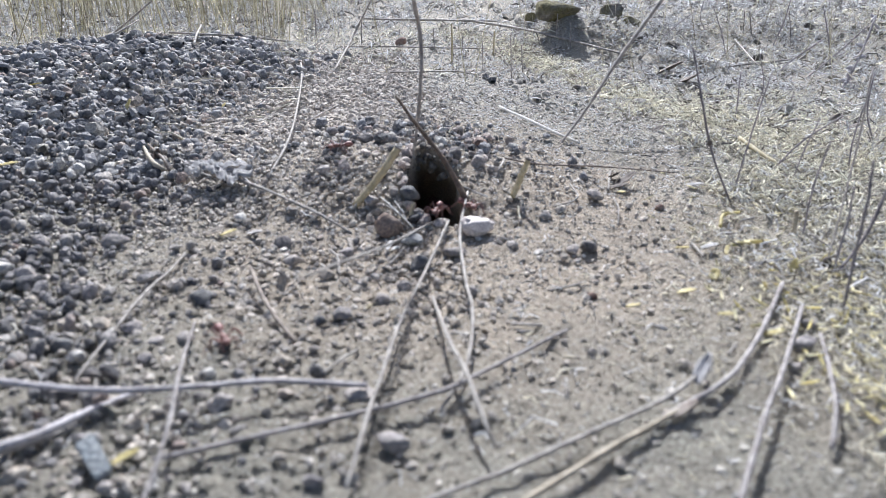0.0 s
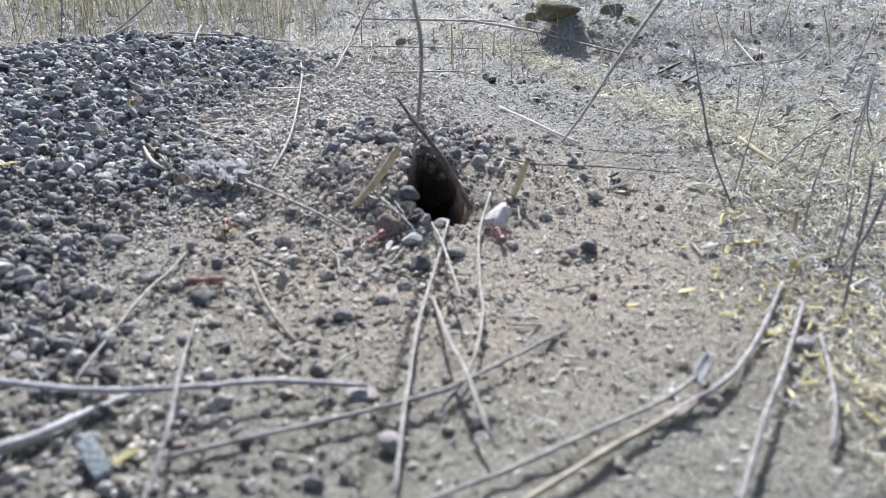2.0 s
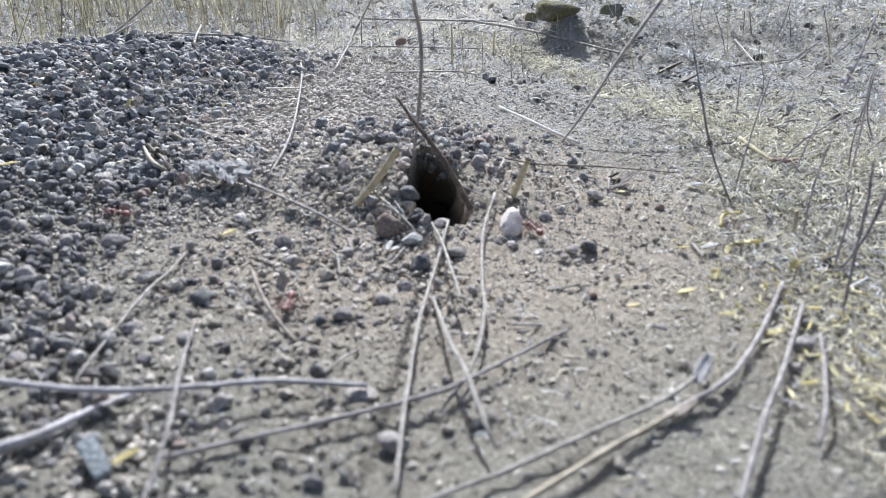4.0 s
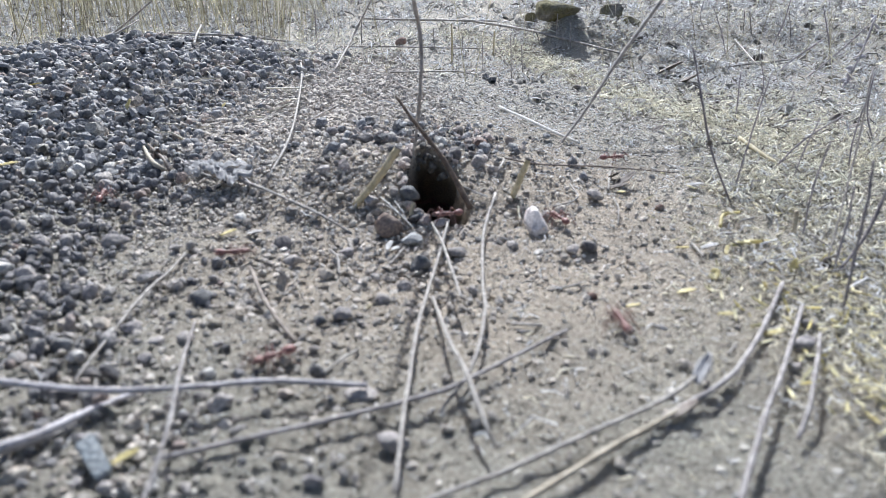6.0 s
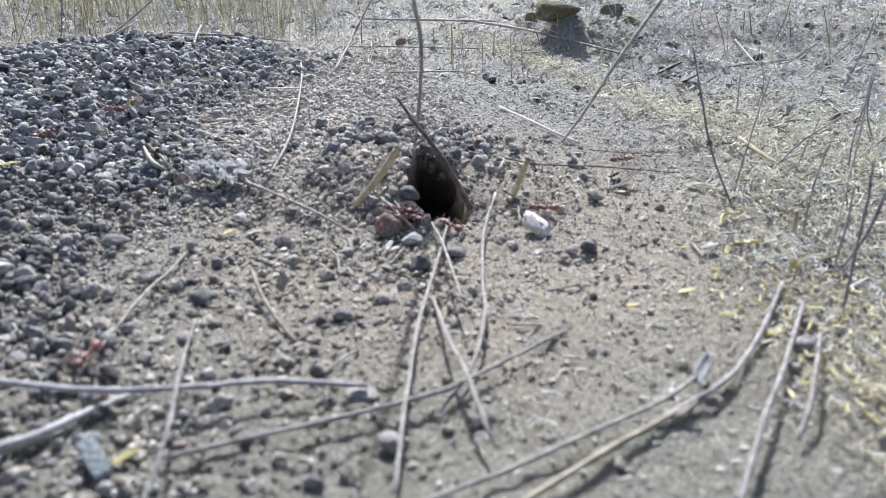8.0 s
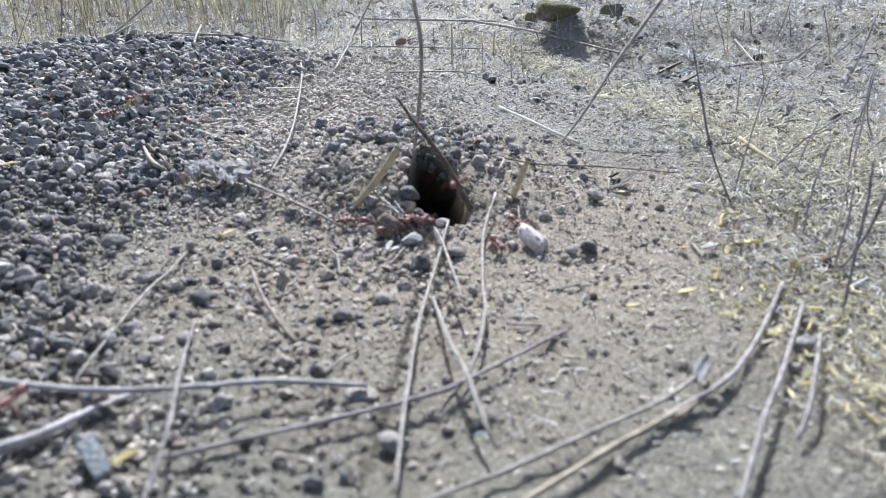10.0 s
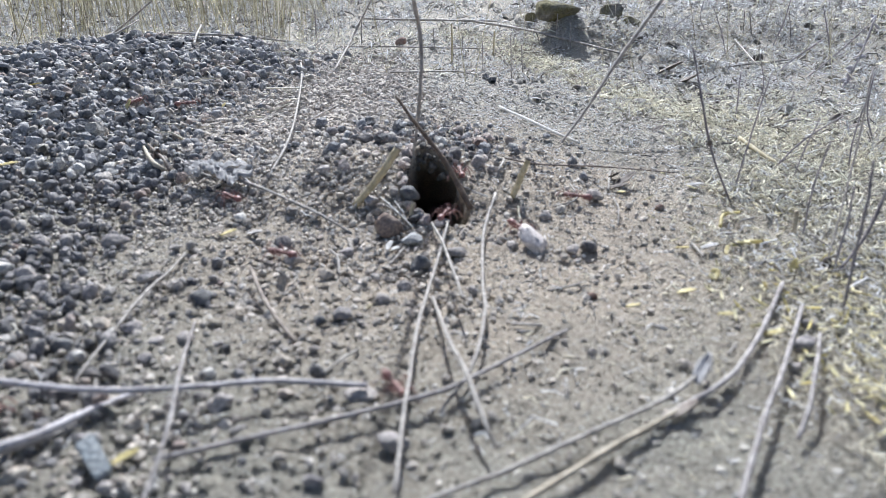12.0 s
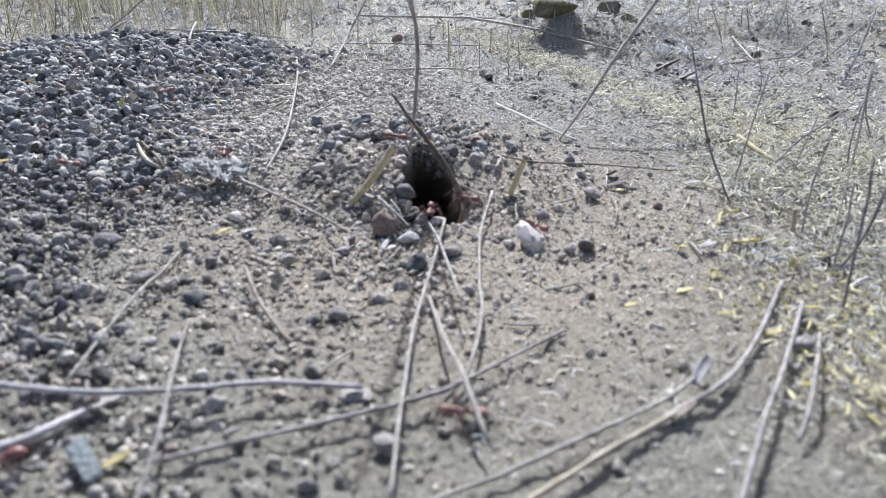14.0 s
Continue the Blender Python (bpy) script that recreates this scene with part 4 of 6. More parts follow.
# ---- single stems, sticks and straws ----
stem("dry_straw", [(-34.4, 64.0, 2.4), (-23.4, 68.2, 2.2), (-10.6, 73.1, 1.8), (-0.3, 77.7, 1.5), (7.1, 84.1, 1.2), (20.1, 96.0, 0.7)], (0.32, 0.37, 0.26), grey_straw, "long grey weathered stem propped over pebbles and soil", "stem")
stem("dry_straw", [(-64.4, 77.7, 4.4), (-47.0, 74.8, 4.5), (-33.6, 74.8, 4.8), (-21.9, 78.1, 3.3), (-10.6, 79.8, 1.6)], (0.48, 0.44, 0.37), bleached_stem, "grey dry stem lying over gravel at the nest edge", "stem")
stem("dry_straw", [(-54.6, 61.9, 4.7), (-49.1, 66.1, 4.4), (-46.0, 71.9, 3.2), (-42.2, 78.2, 1.6)], (0.65, 0.64, 0.42), bleached_stem, "thick grey dry stem lying on coarse gravel", "stem")
stem("dry_straw", [(-55.2, 62.6, 3.7), (-49.5, 67.4, 2.9), (-45.9, 70.9, 2.2)], (0.54, 0.48, 0.32), pale_straw, "short pale dry stem beside a thicker grey stem", "stem")
stem("dry_straw", [(-30.1, 51.8, 7.2), (-31.2, 61.7, 8.1), (-35.6, 78.4, 5.6), (-40.8, 98.5, 0.6)], (0.20, 0.26, 0.20), grey_straw, "grey dry stem leaning up from a blue pebble", "stem")
stem("dry_straw", [(-51.9, 126.6, -0.2), (-51.9, 114.9, 0.5), (-51.7, 100.8, 1.9), (-51.5, 80.1, 2.1)], (0.25, 0.30, 0.20), pale_straw, "thin pale straw lying on the gravel skirt", "stem")
stem("twig", [(-35.9, 115.9, 1.8), (-30.4, 104.1, 1.2), (-23.4, 93.3, 0.1)], (0.33, 0.37, 0.25), brown_stem, "short dark grey twig resting on sandy soil", "twig")
stem("rootlet", [(-55.9, 168.6, 3.4), (-48.1, 158.3, 4.0), (-37.9, 149.0, 3.9), (-27.8, 141.7, 2.3), (-19.6, 136.3, 0.0)], (0.41, 0.33, 0.27), pale_straw, "pale root-like stem with a frayed end on gravel", "stem")
stem("dry_straw", [(-62.1, 309.8, 5.6), (-52.8, 260.4, 5.6), (-41.8, 186.8, 7.8), (-42.4, 160.2, 4.0)], (0.54, 0.34, 0.39), pale_straw, "curved pale stem lying on the gravel slope", "stem")
stem("straw", [(18.9, 228.4, 4.9), (29.1, 205.6, 4.9), (39.4, 194.4, 2.6)], (0.41, 0.54, 0.31), white_straw, "straight white straw lying on soil behind the hole", "straw")
stem("grass_stalk", [(-18.0, 177.0, 111.7), (-14.5, 177.0, 95.5), (-10.9, 177.0, 73.3), (-7.5, 176.0, 47.2), (-5.3, 175.0, 35.7), (-4.9, 170.0, 27.2), (-6.0, 166.0, 15.8), (-7.3, 163.0, 9.0)], (0.42, 0.52, 0.5, 0.3), stalk_mat, "upright brown grass stem standing behind the nest hole", "grass stem")
stem("stick", [(-11.0, 163.0, 23.3), (-5.8, 158.0, 17.2), (0.1, 153.0, 10.7), (6.3, 146.0, 1.6)], (0.33, 0.57, 0.72), dark_twig, "dark brown split stick leaning across the nest hole", "stick")
stub_one = stem("straw_stub", [(-10.1, 150.0, 14.5), (-14.7, 148.5, 8.1), (-19.9, 146.5, 2.2)], (0.86, 0.82), yellow_straw, "yellow hollow straw stub leaning from gravel", "straw stub")
stub_two = stem("straw_stub", [(19.4, 152.0, 11.2), (17.8, 151.5, 6.7), (16.0, 151.0, 2.6)], (0.72, 0.74), yellow_straw, "upright yellow straw stub standing in soil", "straw stub")
stem("straw_stub", [(75.6, 137.9, 4.4), (75.8, 137.9, 1.4), (76.0, 137.9, -1.8)], (0.5, 0.56), tan_straw, "short tan straw stub standing in litter", "straw stub")
stem("straw_bit", [(60.9, 140.4, -0.2), (63.0, 145.0, 0.5), (67.9, 147.8, 0.1)], (0.36, 0.42, 0.3), husk_mat, "curved golden straw lying in litter", "straw bit")
stem("straw_bit", [(59.5, 131.0, -0.5), (64.5, 132.1, -0.2), (69.5, 133.2, -0.4)], (0.34, 0.5, 0.3), husk_mat, "golden straw lying flat in litter", "straw bit")
stem("grass_stalk", [(70.6, 232.0, 40.6), (53.2, 215.0, 22.8), (42.6, 203.0, 11.0), (30.7, 191.0, -0.3)], (0.74, 0.52, 0.3), lean_mat, "long brown grass stem leaning over the soil", "grass stem")
bead_stalk = stem("grass_stalk", [(58.1, 166.0, 33.7), (60.4, 160.0, 21.4), (62.6, 156.0, 11.7), (66.3, 150.0, 1.7)], (0.21, 0.29, 0.21), violet_stem, "thin dark upright stem with a bead-like node", "grass stem")
stem("grass_stalk", [(72.3, 112.0, 23.9), (70.9, 108.0, 14.8), (69.1, 104.0, -2.5)], (0.21, 0.27, 0.22), violet_stem, "dark violet stem standing at the litter edge", "grass stem")
stem("grass_stalk", [(88.9, 130.0, 17.5), (82.3, 124.0, 4.5), (74.1, 119.0, -3.2)], (0.35, 0.35, 0.24), violet_stem, "violet grey stem leaning over straw litter", "grass stem")
seed_stalk = stem("grass_stalk", [(91.3, 150.0, 32.3), (85.1, 138.0, 13.7), (72.5, 118.0, -2.9)], (0.2, 0.22, 0.17), lean_mat, "thin violet stem rising from straw litter", "grass stem")
flower_stalk = stem("grass_stalk", [(178.3, 300.0, 25.1), (163.0, 280.0, 8.2), (140.3, 255.0, -6.9), (95.6, 190.0, -3.8)], (0.45, 0.45, 0.25), faint_stem, "long violet flowering stem leaning over litter", "grass stem")
stem("grass_stalk", [(158.3, 300.0, 16.1), (136.8, 290.0, 1.8), (95.6, 200.0, -7.2), (77.8, 165.0, -1.4)], (0.30, 0.27, 0.22), faint_stem, "thin grey violet stem among straw litter", "grass stem")
stem("dry_straw", [(62.2, 104.8, 0.2), (49.3, 83.7, 2.9), (39.1, 67.6, 4.0), (31.7, 55.7, 3.2)], (0.40, 0.37, 0.38), grey_straw, "pale grey stem rising off the soil beside yellow husks", "stem")
stem("dry_straw", [(62.4, 113.0, -0.0), (48.9, 92.1, 1.4), (38.9, 79.6, 2.5), (32.3, 74.8, 2.3), (28.4, 72.4, 2.0)], (0.46, 0.37, 0.37), grey_straw, "curved grey stem lying round the nest clearing", "stem")
stem("dry_straw", [(32.8, 74.6, 2.4), (26.3, 70.4, 2.0), (18.1, 65.0, 1.7), (8.5, 57.7, 1.8)], (0.38, 0.36, 0.39), tan_straw, "yellowish dry stem lying on sandy soil", "stem")
stem("dry_straw", [(37.9, 82.7, 2.9), (29.7, 75.1, 3.0), (18.8, 69.2, 2.3), (7.7, 63.1, 1.7), (-2.7, 57.6, 2.0)], (0.33, 0.31, 0.31), pale_straw, "pale dry stem raised over the sandy soil", "stem")
stem("dry_straw", [(-1.9, 108.7, -0.3), (0.5, 91.0, 3.1), (3.5, 77.6, 4.8), (5.3, 68.9, 4.2), (6.6, 65.9, 2.4)], (0.29, 0.36, 0.19), pale_straw, "pale dry stem crossing over other stems", "stem")
stem("grass_stalk", [(183.3, 352.3, 22.9), (186.7, 349.3, 11.5), (188.6, 346.3, 1.9)], (0.27, 0.34, 0.31), faint_stem, "thin grey violet stalk standing in straw litter", "grass stem")
stem("grass_stalk", [(172.0, 363.1, 27.9), (168.8, 360.1, 14.1), (164.6, 357.1, 4.5)], (0.28, 0.35, 0.32), faint_stem, "thin grey violet stalk standing in straw litter", "grass stem")
stem("grass_stalk", [(97.3, 229.9, 16.0), (96.3, 226.9, 7.1), (95.6, 223.9, 0.7)], (0.19, 0.23, 0.21), faint_stem, "thin grey violet stalk standing in straw litter", "grass stem")
stem("grass_stalk", [(79.2, 169.6, 27.5), (75.7, 166.6, 13.5), (72.8, 163.6, -0.1)], (0.17, 0.22, 0.20), faint_stem, "thin grey violet stalk standing in straw litter", "grass stem")
stem("grass_stalk", [(175.4, 298.3, 22.2), (163.0, 295.3, 11.1), (151.5, 292.3, 1.8)], (0.23, 0.30, 0.27), faint_stem, "thin grey violet stalk standing in straw litter", "grass stem")
stem("grass_stalk", [(105.6, 181.2, 14.0), (94.8, 178.2, 8.0), (86.9, 175.2, 0.9)], (0.19, 0.23, 0.21), faint_stem, "thin grey violet stalk standing in straw litter", "grass stem")
stem("grass_stalk", [(97.2, 176.8, 14.1), (93.7, 173.8, 7.0), (90.7, 170.8, 0.8)], (0.15, 0.18, 0.17), faint_stem, "thin grey violet stalk standing in straw litter", "grass stem")
stem("grass_stalk", [(129.2, 350.7, 24.4), (134.6, 347.7, 11.8), (137.1, 344.7, 1.6)], (0.20, 0.26, 0.23), faint_stem, "thin grey violet stalk standing in straw litter", "grass stem")
stem("grass_stalk", [(111.1, 249.8, 18.7), (113.3, 246.8, 8.5), (111.0, 243.8, 1.1)], (0.15, 0.19, 0.17), faint_stem, "thin grey violet stalk standing in straw litter", "grass stem")
stem("grass_stalk", [(126.8, 206.9, 20.1), (125.9, 203.9, 9.1), (127.9, 200.9, 1.3)], (0.21, 0.26, 0.24), faint_stem, "thin grey violet stalk standing in straw litter", "grass stem")
stem("grass_stalk", [(110.4, 180.7, 17.9), (107.6, 177.7, 9.6), (106.6, 174.7, 1.3)], (0.19, 0.23, 0.21), faint_stem, "thin grey violet stalk standing in straw litter", "grass stem")
stem("grass_stalk", [(133.7, 376.7, 24.5), (132.2, 373.7, 16.5), (135.4, 370.7, 8.6)], (0.22, 0.27, 0.25), faint_stem, "thin grey violet stalk standing in straw litter", "grass stem")
stem("grass_stalk", [(82.0, 142.9, 18.3), (79.0, 139.9, 9.2), (77.5, 136.9, -1.3)], (0.18, 0.23, 0.21), faint_stem, "thin grey violet stalk standing in straw litter", "grass stem")
stem("grass_stalk", [(121.7, 352.9, 21.6), (108.6, 349.9, 11.5), (100.7, 346.9, 2.6)], (0.21, 0.26, 0.23), faint_stem, "thin grey violet stalk standing in straw litter", "grass stem")
stem("grass_stalk", [(79.6, 127.0, 13.9), (78.5, 124.0, 6.9), (76.2, 121.0, -1.4)], (0.19, 0.24, 0.22), faint_stem, "thin grey violet stalk standing in straw litter", "grass stem")
stem_a = stem("dry_straw", [(1.1, 140.2, 0.9), (-1.0, 121.5, 0.8), (-4.0, 95.0, 1.7), (-5.2, 74.5, 2.1), (-5.8, 59.1, 2.3)], (0.31, 0.31, 0.30), pale_straw, "pale dry stem reaching to the nest hole", "stem", origin=(1.1, 140.2, 0.9))
stem_b = stem("dry_straw", [(-0.5, 75.8, 0.1), (4.0, 84.7, 1.3), (6.6, 98.4, 1.8), (6.9, 111.0, 1.4), (8.0, 131.7, 1.0), (12.0, 149.4, 4.1)], (0.26, 0.35, 0.33), pale_straw, "curved pale stem that ants push aside", "stem", origin=(-0.5, 75.8, 0.1))
stem_d = stem("dry_straw", [(-2.5, 140.0, 0.8), (0.1, 123.9, 2.1), (1.4, 108.6, 3.7), (2.0, 99.5, 4.5)], (0.31, 0.28, 0.23), pale_straw, "short pale stem lying beside the nest hole", "stem", origin=(-2.5, 140.0, 0.8))
stem_e = stem("dry_straw", [(59.2, 93.2, 1.8), (49.5, 76.5, 4.3), (43.4, 67.1, 2.9)], (0.28, 0.33, 0.30), grey_straw, "grey stem lying among yellow husks", "stem", origin=(59.2, 93.2, 1.8))
stem("straw", [(15.5, 168.6, 6.4), (25.3, 169.2, 4.4), (43.7, 173.6, 2.0), (61.0, 173.9, 0.6)], (0.22, 0.23, 0.14), brown_stem, "thin brown straw lying flat on sandy soil", "straw")
stem("leaf_fibre", [(-66.4, 174.5, 3.6), (-58.3, 167.5, 4.3), (-47.3, 157.4, 3.9)], (0.29, 0.40, 0.23), leaf_pale, "frayed bleached leaf fibre lying on gravel", "leaf fibre")
stem("leaf_fibre", [(-63.4, 169.6, 3.0), (-55.5, 165.2, 4.1), (-45.9, 155.9, 3.6)], (0.25, 0.35, 0.20), leaf_pale, "frayed bleached leaf fibre lying on gravel", "leaf fibre")
stem("leaf_fibre", [(-67.0, 172.2, 3.4), (-60.9, 170.1, 4.8), (-53.8, 165.6, 4.5)], (0.23, 0.32, 0.19), leaf_pale, "frayed bleached leaf fibre lying on gravel", "leaf fibre")
stem("leaf_fibre", [(-60.0, 170.0, 4.4), (-51.4, 162.0, 5.0), (-44.3, 155.0, 3.6)], (0.25, 0.35, 0.20), leaf_pale, "frayed bleached leaf fibre lying on gravel", "leaf fibre")
stem("leaf_fibre", [(-69.8, 177.1, 3.5), (-61.8, 167.2, 3.7), (-57.1, 163.5, 3.2)], (0.20, 0.27, 0.16), leaf_pale, "frayed bleached leaf fibre lying on gravel", "leaf fibre")
stem("leaf_fibre", [(-55.8, 166.5, 4.7), (-51.7, 159.4, 4.7), (-48.5, 159.0, 4.0)], (0.19, 0.26, 0.15), leaf_pale, "frayed bleached leaf fibre lying on gravel", "leaf fibre")
stem("leaf_fibre", [(-84.3, 188.5, 4.6), (-74.9, 171.5, 4.7), (-71.3, 169.6, 3.0)], (0.36, 0.62, 0.5), tan_straw, "curled brown leaf fibre among gravel", "leaf fibre")
stem("leaf_fibre", [(-81.1, 185.3, 5.1), (-73.2, 173.5, 4.8), (-70.1, 170.0, 2.6)], (0.3, 0.42, 0.4), brown_stem, "curled brown leaf fibre among gravel", "leaf fibre")
stem("straw_bit", [(15.3, 167.2, 6.4), (13.6, 160.1, 6.8), (13.0, 158.2, 4.9)], (0.31, 0.30), pale_straw, "pale curled straw bit on sandy soil", "straw bit")
stem("straw_bit", [(-14.0, 146.6, 4.2), (-10.2, 142.0, 2.9), (-6.4, 137.8, 0.6)], (0.17, 0.19, 0.16), white_straw, "thin white straw lying beside the nest hole", "straw bit")
stem("straw_bit", [(-10.8, 145.6, 3.6), (-9.2, 142.8, 2.4), (-7.9, 140.2, 1.0)], (0.14, 0.14), white_straw, "thin white straw lying beside the nest hole", "straw bit")
leaf(-10.9, 128.5, 0.6, 2.6, 1.3, 75, 20, white_straw, "small white flake among grey pebbles")
leaf(-9.6, 127.4, 0.5, 1.7, 1.0, 20, 10, white_straw, "small white flake among grey pebbles")
stem("straw_bit", [(30.9, 160.3, 2.4), (31.4, 152.1, 2.6), (29.9, 148.6, 2.2), (25.1, 148.1, 1.3)], (0.22, 0.20), pale_straw, "pale curled straw bit on sandy soil", "straw bit")
stem("straw_bit", [(40.6, 154.8, 1.0), (40.0, 146.5, 1.1), (38.5, 141.0, -0.1)], (0.21, 0.20), pale_straw, "pale curled straw bit on sandy soil", "straw bit")
stem("straw_bit", [(43.7, 173.2, 1.5), (40.4, 160.2, 1.0)], (0.28, 0.26), pale_straw, "pale curled straw bit on sandy soil", "straw bit")
stem("straw_bit", [(-22.8, 127.8, -0.1), (-20.9, 123.5, 0.1), (-19.9, 118.6, -0.9)], (0.29, 0.27), pale_straw, "pale curled straw bit on sandy soil", "straw bit")
stem("straw_bit", [(-14.2, 146.1, 2.9), (-10.3, 143.5, 2.1), (-7.7, 141.3, 0.6)], (0.20, 0.20), pale_straw, "pale curled straw bit on sandy soil", "straw bit")
stem("straw_bit", [(-10.5, 122.8, -0.8), (-8.7, 127.0, -0.4), (-7.9, 129.8, -0.7)], (0.21, 0.22), pale_straw, "pale curled straw bit on sandy soil", "straw bit")
stem("straw_bit", [(-18.0, 83.6, 0.4), (-15.5, 86.8, 0.6), (-13.2, 91.4, -0.1)], (0.21, 0.22), pale_straw, "pale curled straw bit on sandy soil", "straw bit")
stem("straw_bit", [(11.3, 99.2, -0.1), (13.9, 97.3, 0.6), (16.5, 98.3, 0.2)], (0.27, 0.26), pale_straw, "pale curled straw bit on sandy soil", "straw bit")
stem("straw_bit", [(6.6, 150.0, 4.2), (10.1, 149.2, 3.4), (4.7, 152.3, 4.7)], (0.16, 0.17), pale_straw, "pale curled straw bit on sandy soil", "straw bit")
stem("straw_bit", [(19.1, 111.3, -0.5), (23.3, 112.3, 0.1), (25.9, 114.6, -0.5)], (0.23, 0.23), pale_straw, "pale curled straw bit on sandy soil", "straw bit")
stem("straw_bit", [(15.0, 65.3, 0.8), (15.6, 66.4, 1.5)], (0.19, 0.20), pale_straw, "pale curled straw bit on sandy soil", "straw bit")
stem("straw_bit", [(43.4, 88.9, 0.7), (45.1, 90.8, 1.2)], (0.24, 0.25), pale_straw, "pale curled straw bit on sandy soil", "straw bit")
stem("straw_bit", [(52.0, 131.9, -0.6), (52.0, 125.0, -0.3)], (0.30, 0.28), pale_straw, "pale curled straw bit on sandy soil", "straw bit")
stem("straw_bit", [(-13.6, 104.8, -0.7), (-12.6, 105.8, -0.3)], (0.28, 0.28), yellow_straw, "short yellow straw bit beside the nest hole", "straw bit")
stem("straw_bit", [(-7.1, 141.9, 0.8), (-6.6, 144.0, 3.8)], (0.43, 0.43), yellow_straw, "short yellow straw bit beside the nest hole", "straw bit")
stem("straw", [(-52.5, 469.2, 4.4), (-7.9, 423.9, 8.8), (31.4, 420.9, 8.6)], (0.69, 0.62, 0.50), pale_straw, "thin dry straw lying over distant litter", "straw")
stem("straw", [(12.1, 434.0, 7.9), (45.3, 371.1, 9.9), (79.0, 337.3, 5.5), (101.3, 320.3, 1.8)], (0.80, 0.63, 0.48), pale_straw, "thin dry straw lying over distant litter", "straw")
stem("straw", [(-49.8, 362.6, 3.4), (-17.0, 337.3, 7.3), (20.9, 347.2, 5.0)], (0.41, 0.38, 0.31), pale_straw, "thin dry straw lying over distant litter", "straw")
stem("straw", [(-21.3, 282.1, 6.0), (3.6, 280.0, 6.9), (15.4, 290.8, 3.2)], (0.32, 0.32, 0.26), pale_straw, "thin dry straw lying over distant litter", "straw")
stem("straw", [(-128.6, 339.3, 13.5), (-101.7, 321.0, 15.0), (-95.6, 354.1, 9.3), (-79.9, 384.2, 2.3)], (0.47, 0.49, 0.46), pale_straw, "thin dry straw lying over distant litter", "straw")
stem("straw", [(-155.1, 329.5, 12.3), (-149.0, 335.6, 16.4), (-112.9, 282.7, 32.3)], (0.46, 0.46, 0.31), pale_straw, "thin dry straw lying over distant litter", "straw")
stem("straw", [(-116.4, 348.9, 15.5), (-108.3, 317.5, 15.5), (-105.1, 302.0, 13.0)], (0.57, 0.56, 0.44), pale_straw, "thin dry straw lying over distant litter", "straw")
stem("straw", [(-162.1, 332.9, 10.8), (-145.4, 317.5, 15.4), (-138.9, 331.6, 20.0)], (0.45, 0.45, 0.36), pale_straw, "thin dry straw lying over distant litter", "straw")
stem("straw", [(-102.4, 263.7, 11.4), (-100.3, 268.1, 11.9), (-99.1, 273.8, 11.5)], (0.49, 0.49, 0.40), pale_straw, "thin dry straw lying over distant litter", "straw")
stem("straw", [(-171.9, 267.2, 10.1), (-160.6, 261.3, 12.3), (-157.7, 267.7, 12.2)], (0.49, 0.48, 0.39), pale_straw, "thin dry straw lying over distant litter", "straw")
stem("straw", [(-97.6, 279.3, 11.6), (-91.7, 270.8, 10.3)], (0.41, 0.40, 0.32), pale_straw, "thin dry straw lying over distant litter", "straw")
stem("straw", [(-111.7, 249.1, 12.0), (-110.9, 257.8, 13.3)], (0.46, 0.47, 0.38), pale_straw, "thin dry straw lying over distant litter", "straw")
stem("straw", [(86.6, 197.3, 3.2), (87.1, 184.3, 3.0), (89.1, 176.7, 1.9)], (0.70, 0.66, 0.51), yellow_straw, "thin dry straw lying over distant litter", "straw")
stem("straw", [(124.6, 314.2, 1.9), (142.2, 315.4, 4.1), (162.9, 327.1, 3.3)], (0.47, 0.47, 0.39), pale_straw, "thin dry straw lying over distant litter", "straw")
stem("straw", [(103.3, 216.6, 1.9), (113.4, 219.5, 3.0), (119.5, 220.4, 2.0)], (0.34, 0.34, 0.28), pale_straw, "thin dry straw lying over distant litter", "straw")
stem("straw", [(148.1, 364.9, 6.6), (133.2, 300.1, 5.7)], (0.54, 0.45, 0.36), pale_straw, "thin dry straw lying over distant litter", "straw")
stem("straw", [(-45.5, 292.8, 4.0), (-43.2, 346.0, 10.7), (-33.1, 347.6, 28.5)], (0.44, 0.51, 0.40), pale_straw, "thin dry straw lying over distant litter", "straw")
stem("straw", [(-42.0, 212.8, 4.2), (-35.1, 233.1, 4.7)], (0.25, 0.27, 0.22), pale_straw, "thin dry straw lying over distant litter", "straw")
stem("dry_stalk", [(4.0, 317.2, 3.3), (3.7, 315.2, 20.5)], (0.48, 0.37), yellow_straw, "short upright dry stalk standing in straw litter", "stalk")
stem("dry_stalk", [(24.1, 340.7, 2.3), (24.3, 341.7, 13.9)], (0.43, 0.34), yellow_straw, "short upright dry stalk standing in straw litter", "stalk")
stem("dry_stalk", [(28.5, 292.3, 1.3), (27.3, 290.3, 19.3)], (0.22, 0.17), grey_straw, "short upright dry stalk standing in straw litter", "stalk")
stem("dry_stalk", [(17.0, 298.3, 2.0), (16.1, 296.3, 16.7)], (0.23, 0.18), grey_straw, "short upright dry stalk standing in straw litter", "stalk")
stem("dry_stalk", [(9.7, 340.3, 3.7), (9.0, 338.3, 13.1)], (0.25, 0.20), grey_straw, "short upright dry stalk standing in straw litter", "stalk")
stem("dry_stalk", [(56.5, 357.5, 7.7), (55.9, 355.5, 20.0)], (0.35, 0.28), grey_straw, "short upright dry stalk standing in straw litter", "stalk")
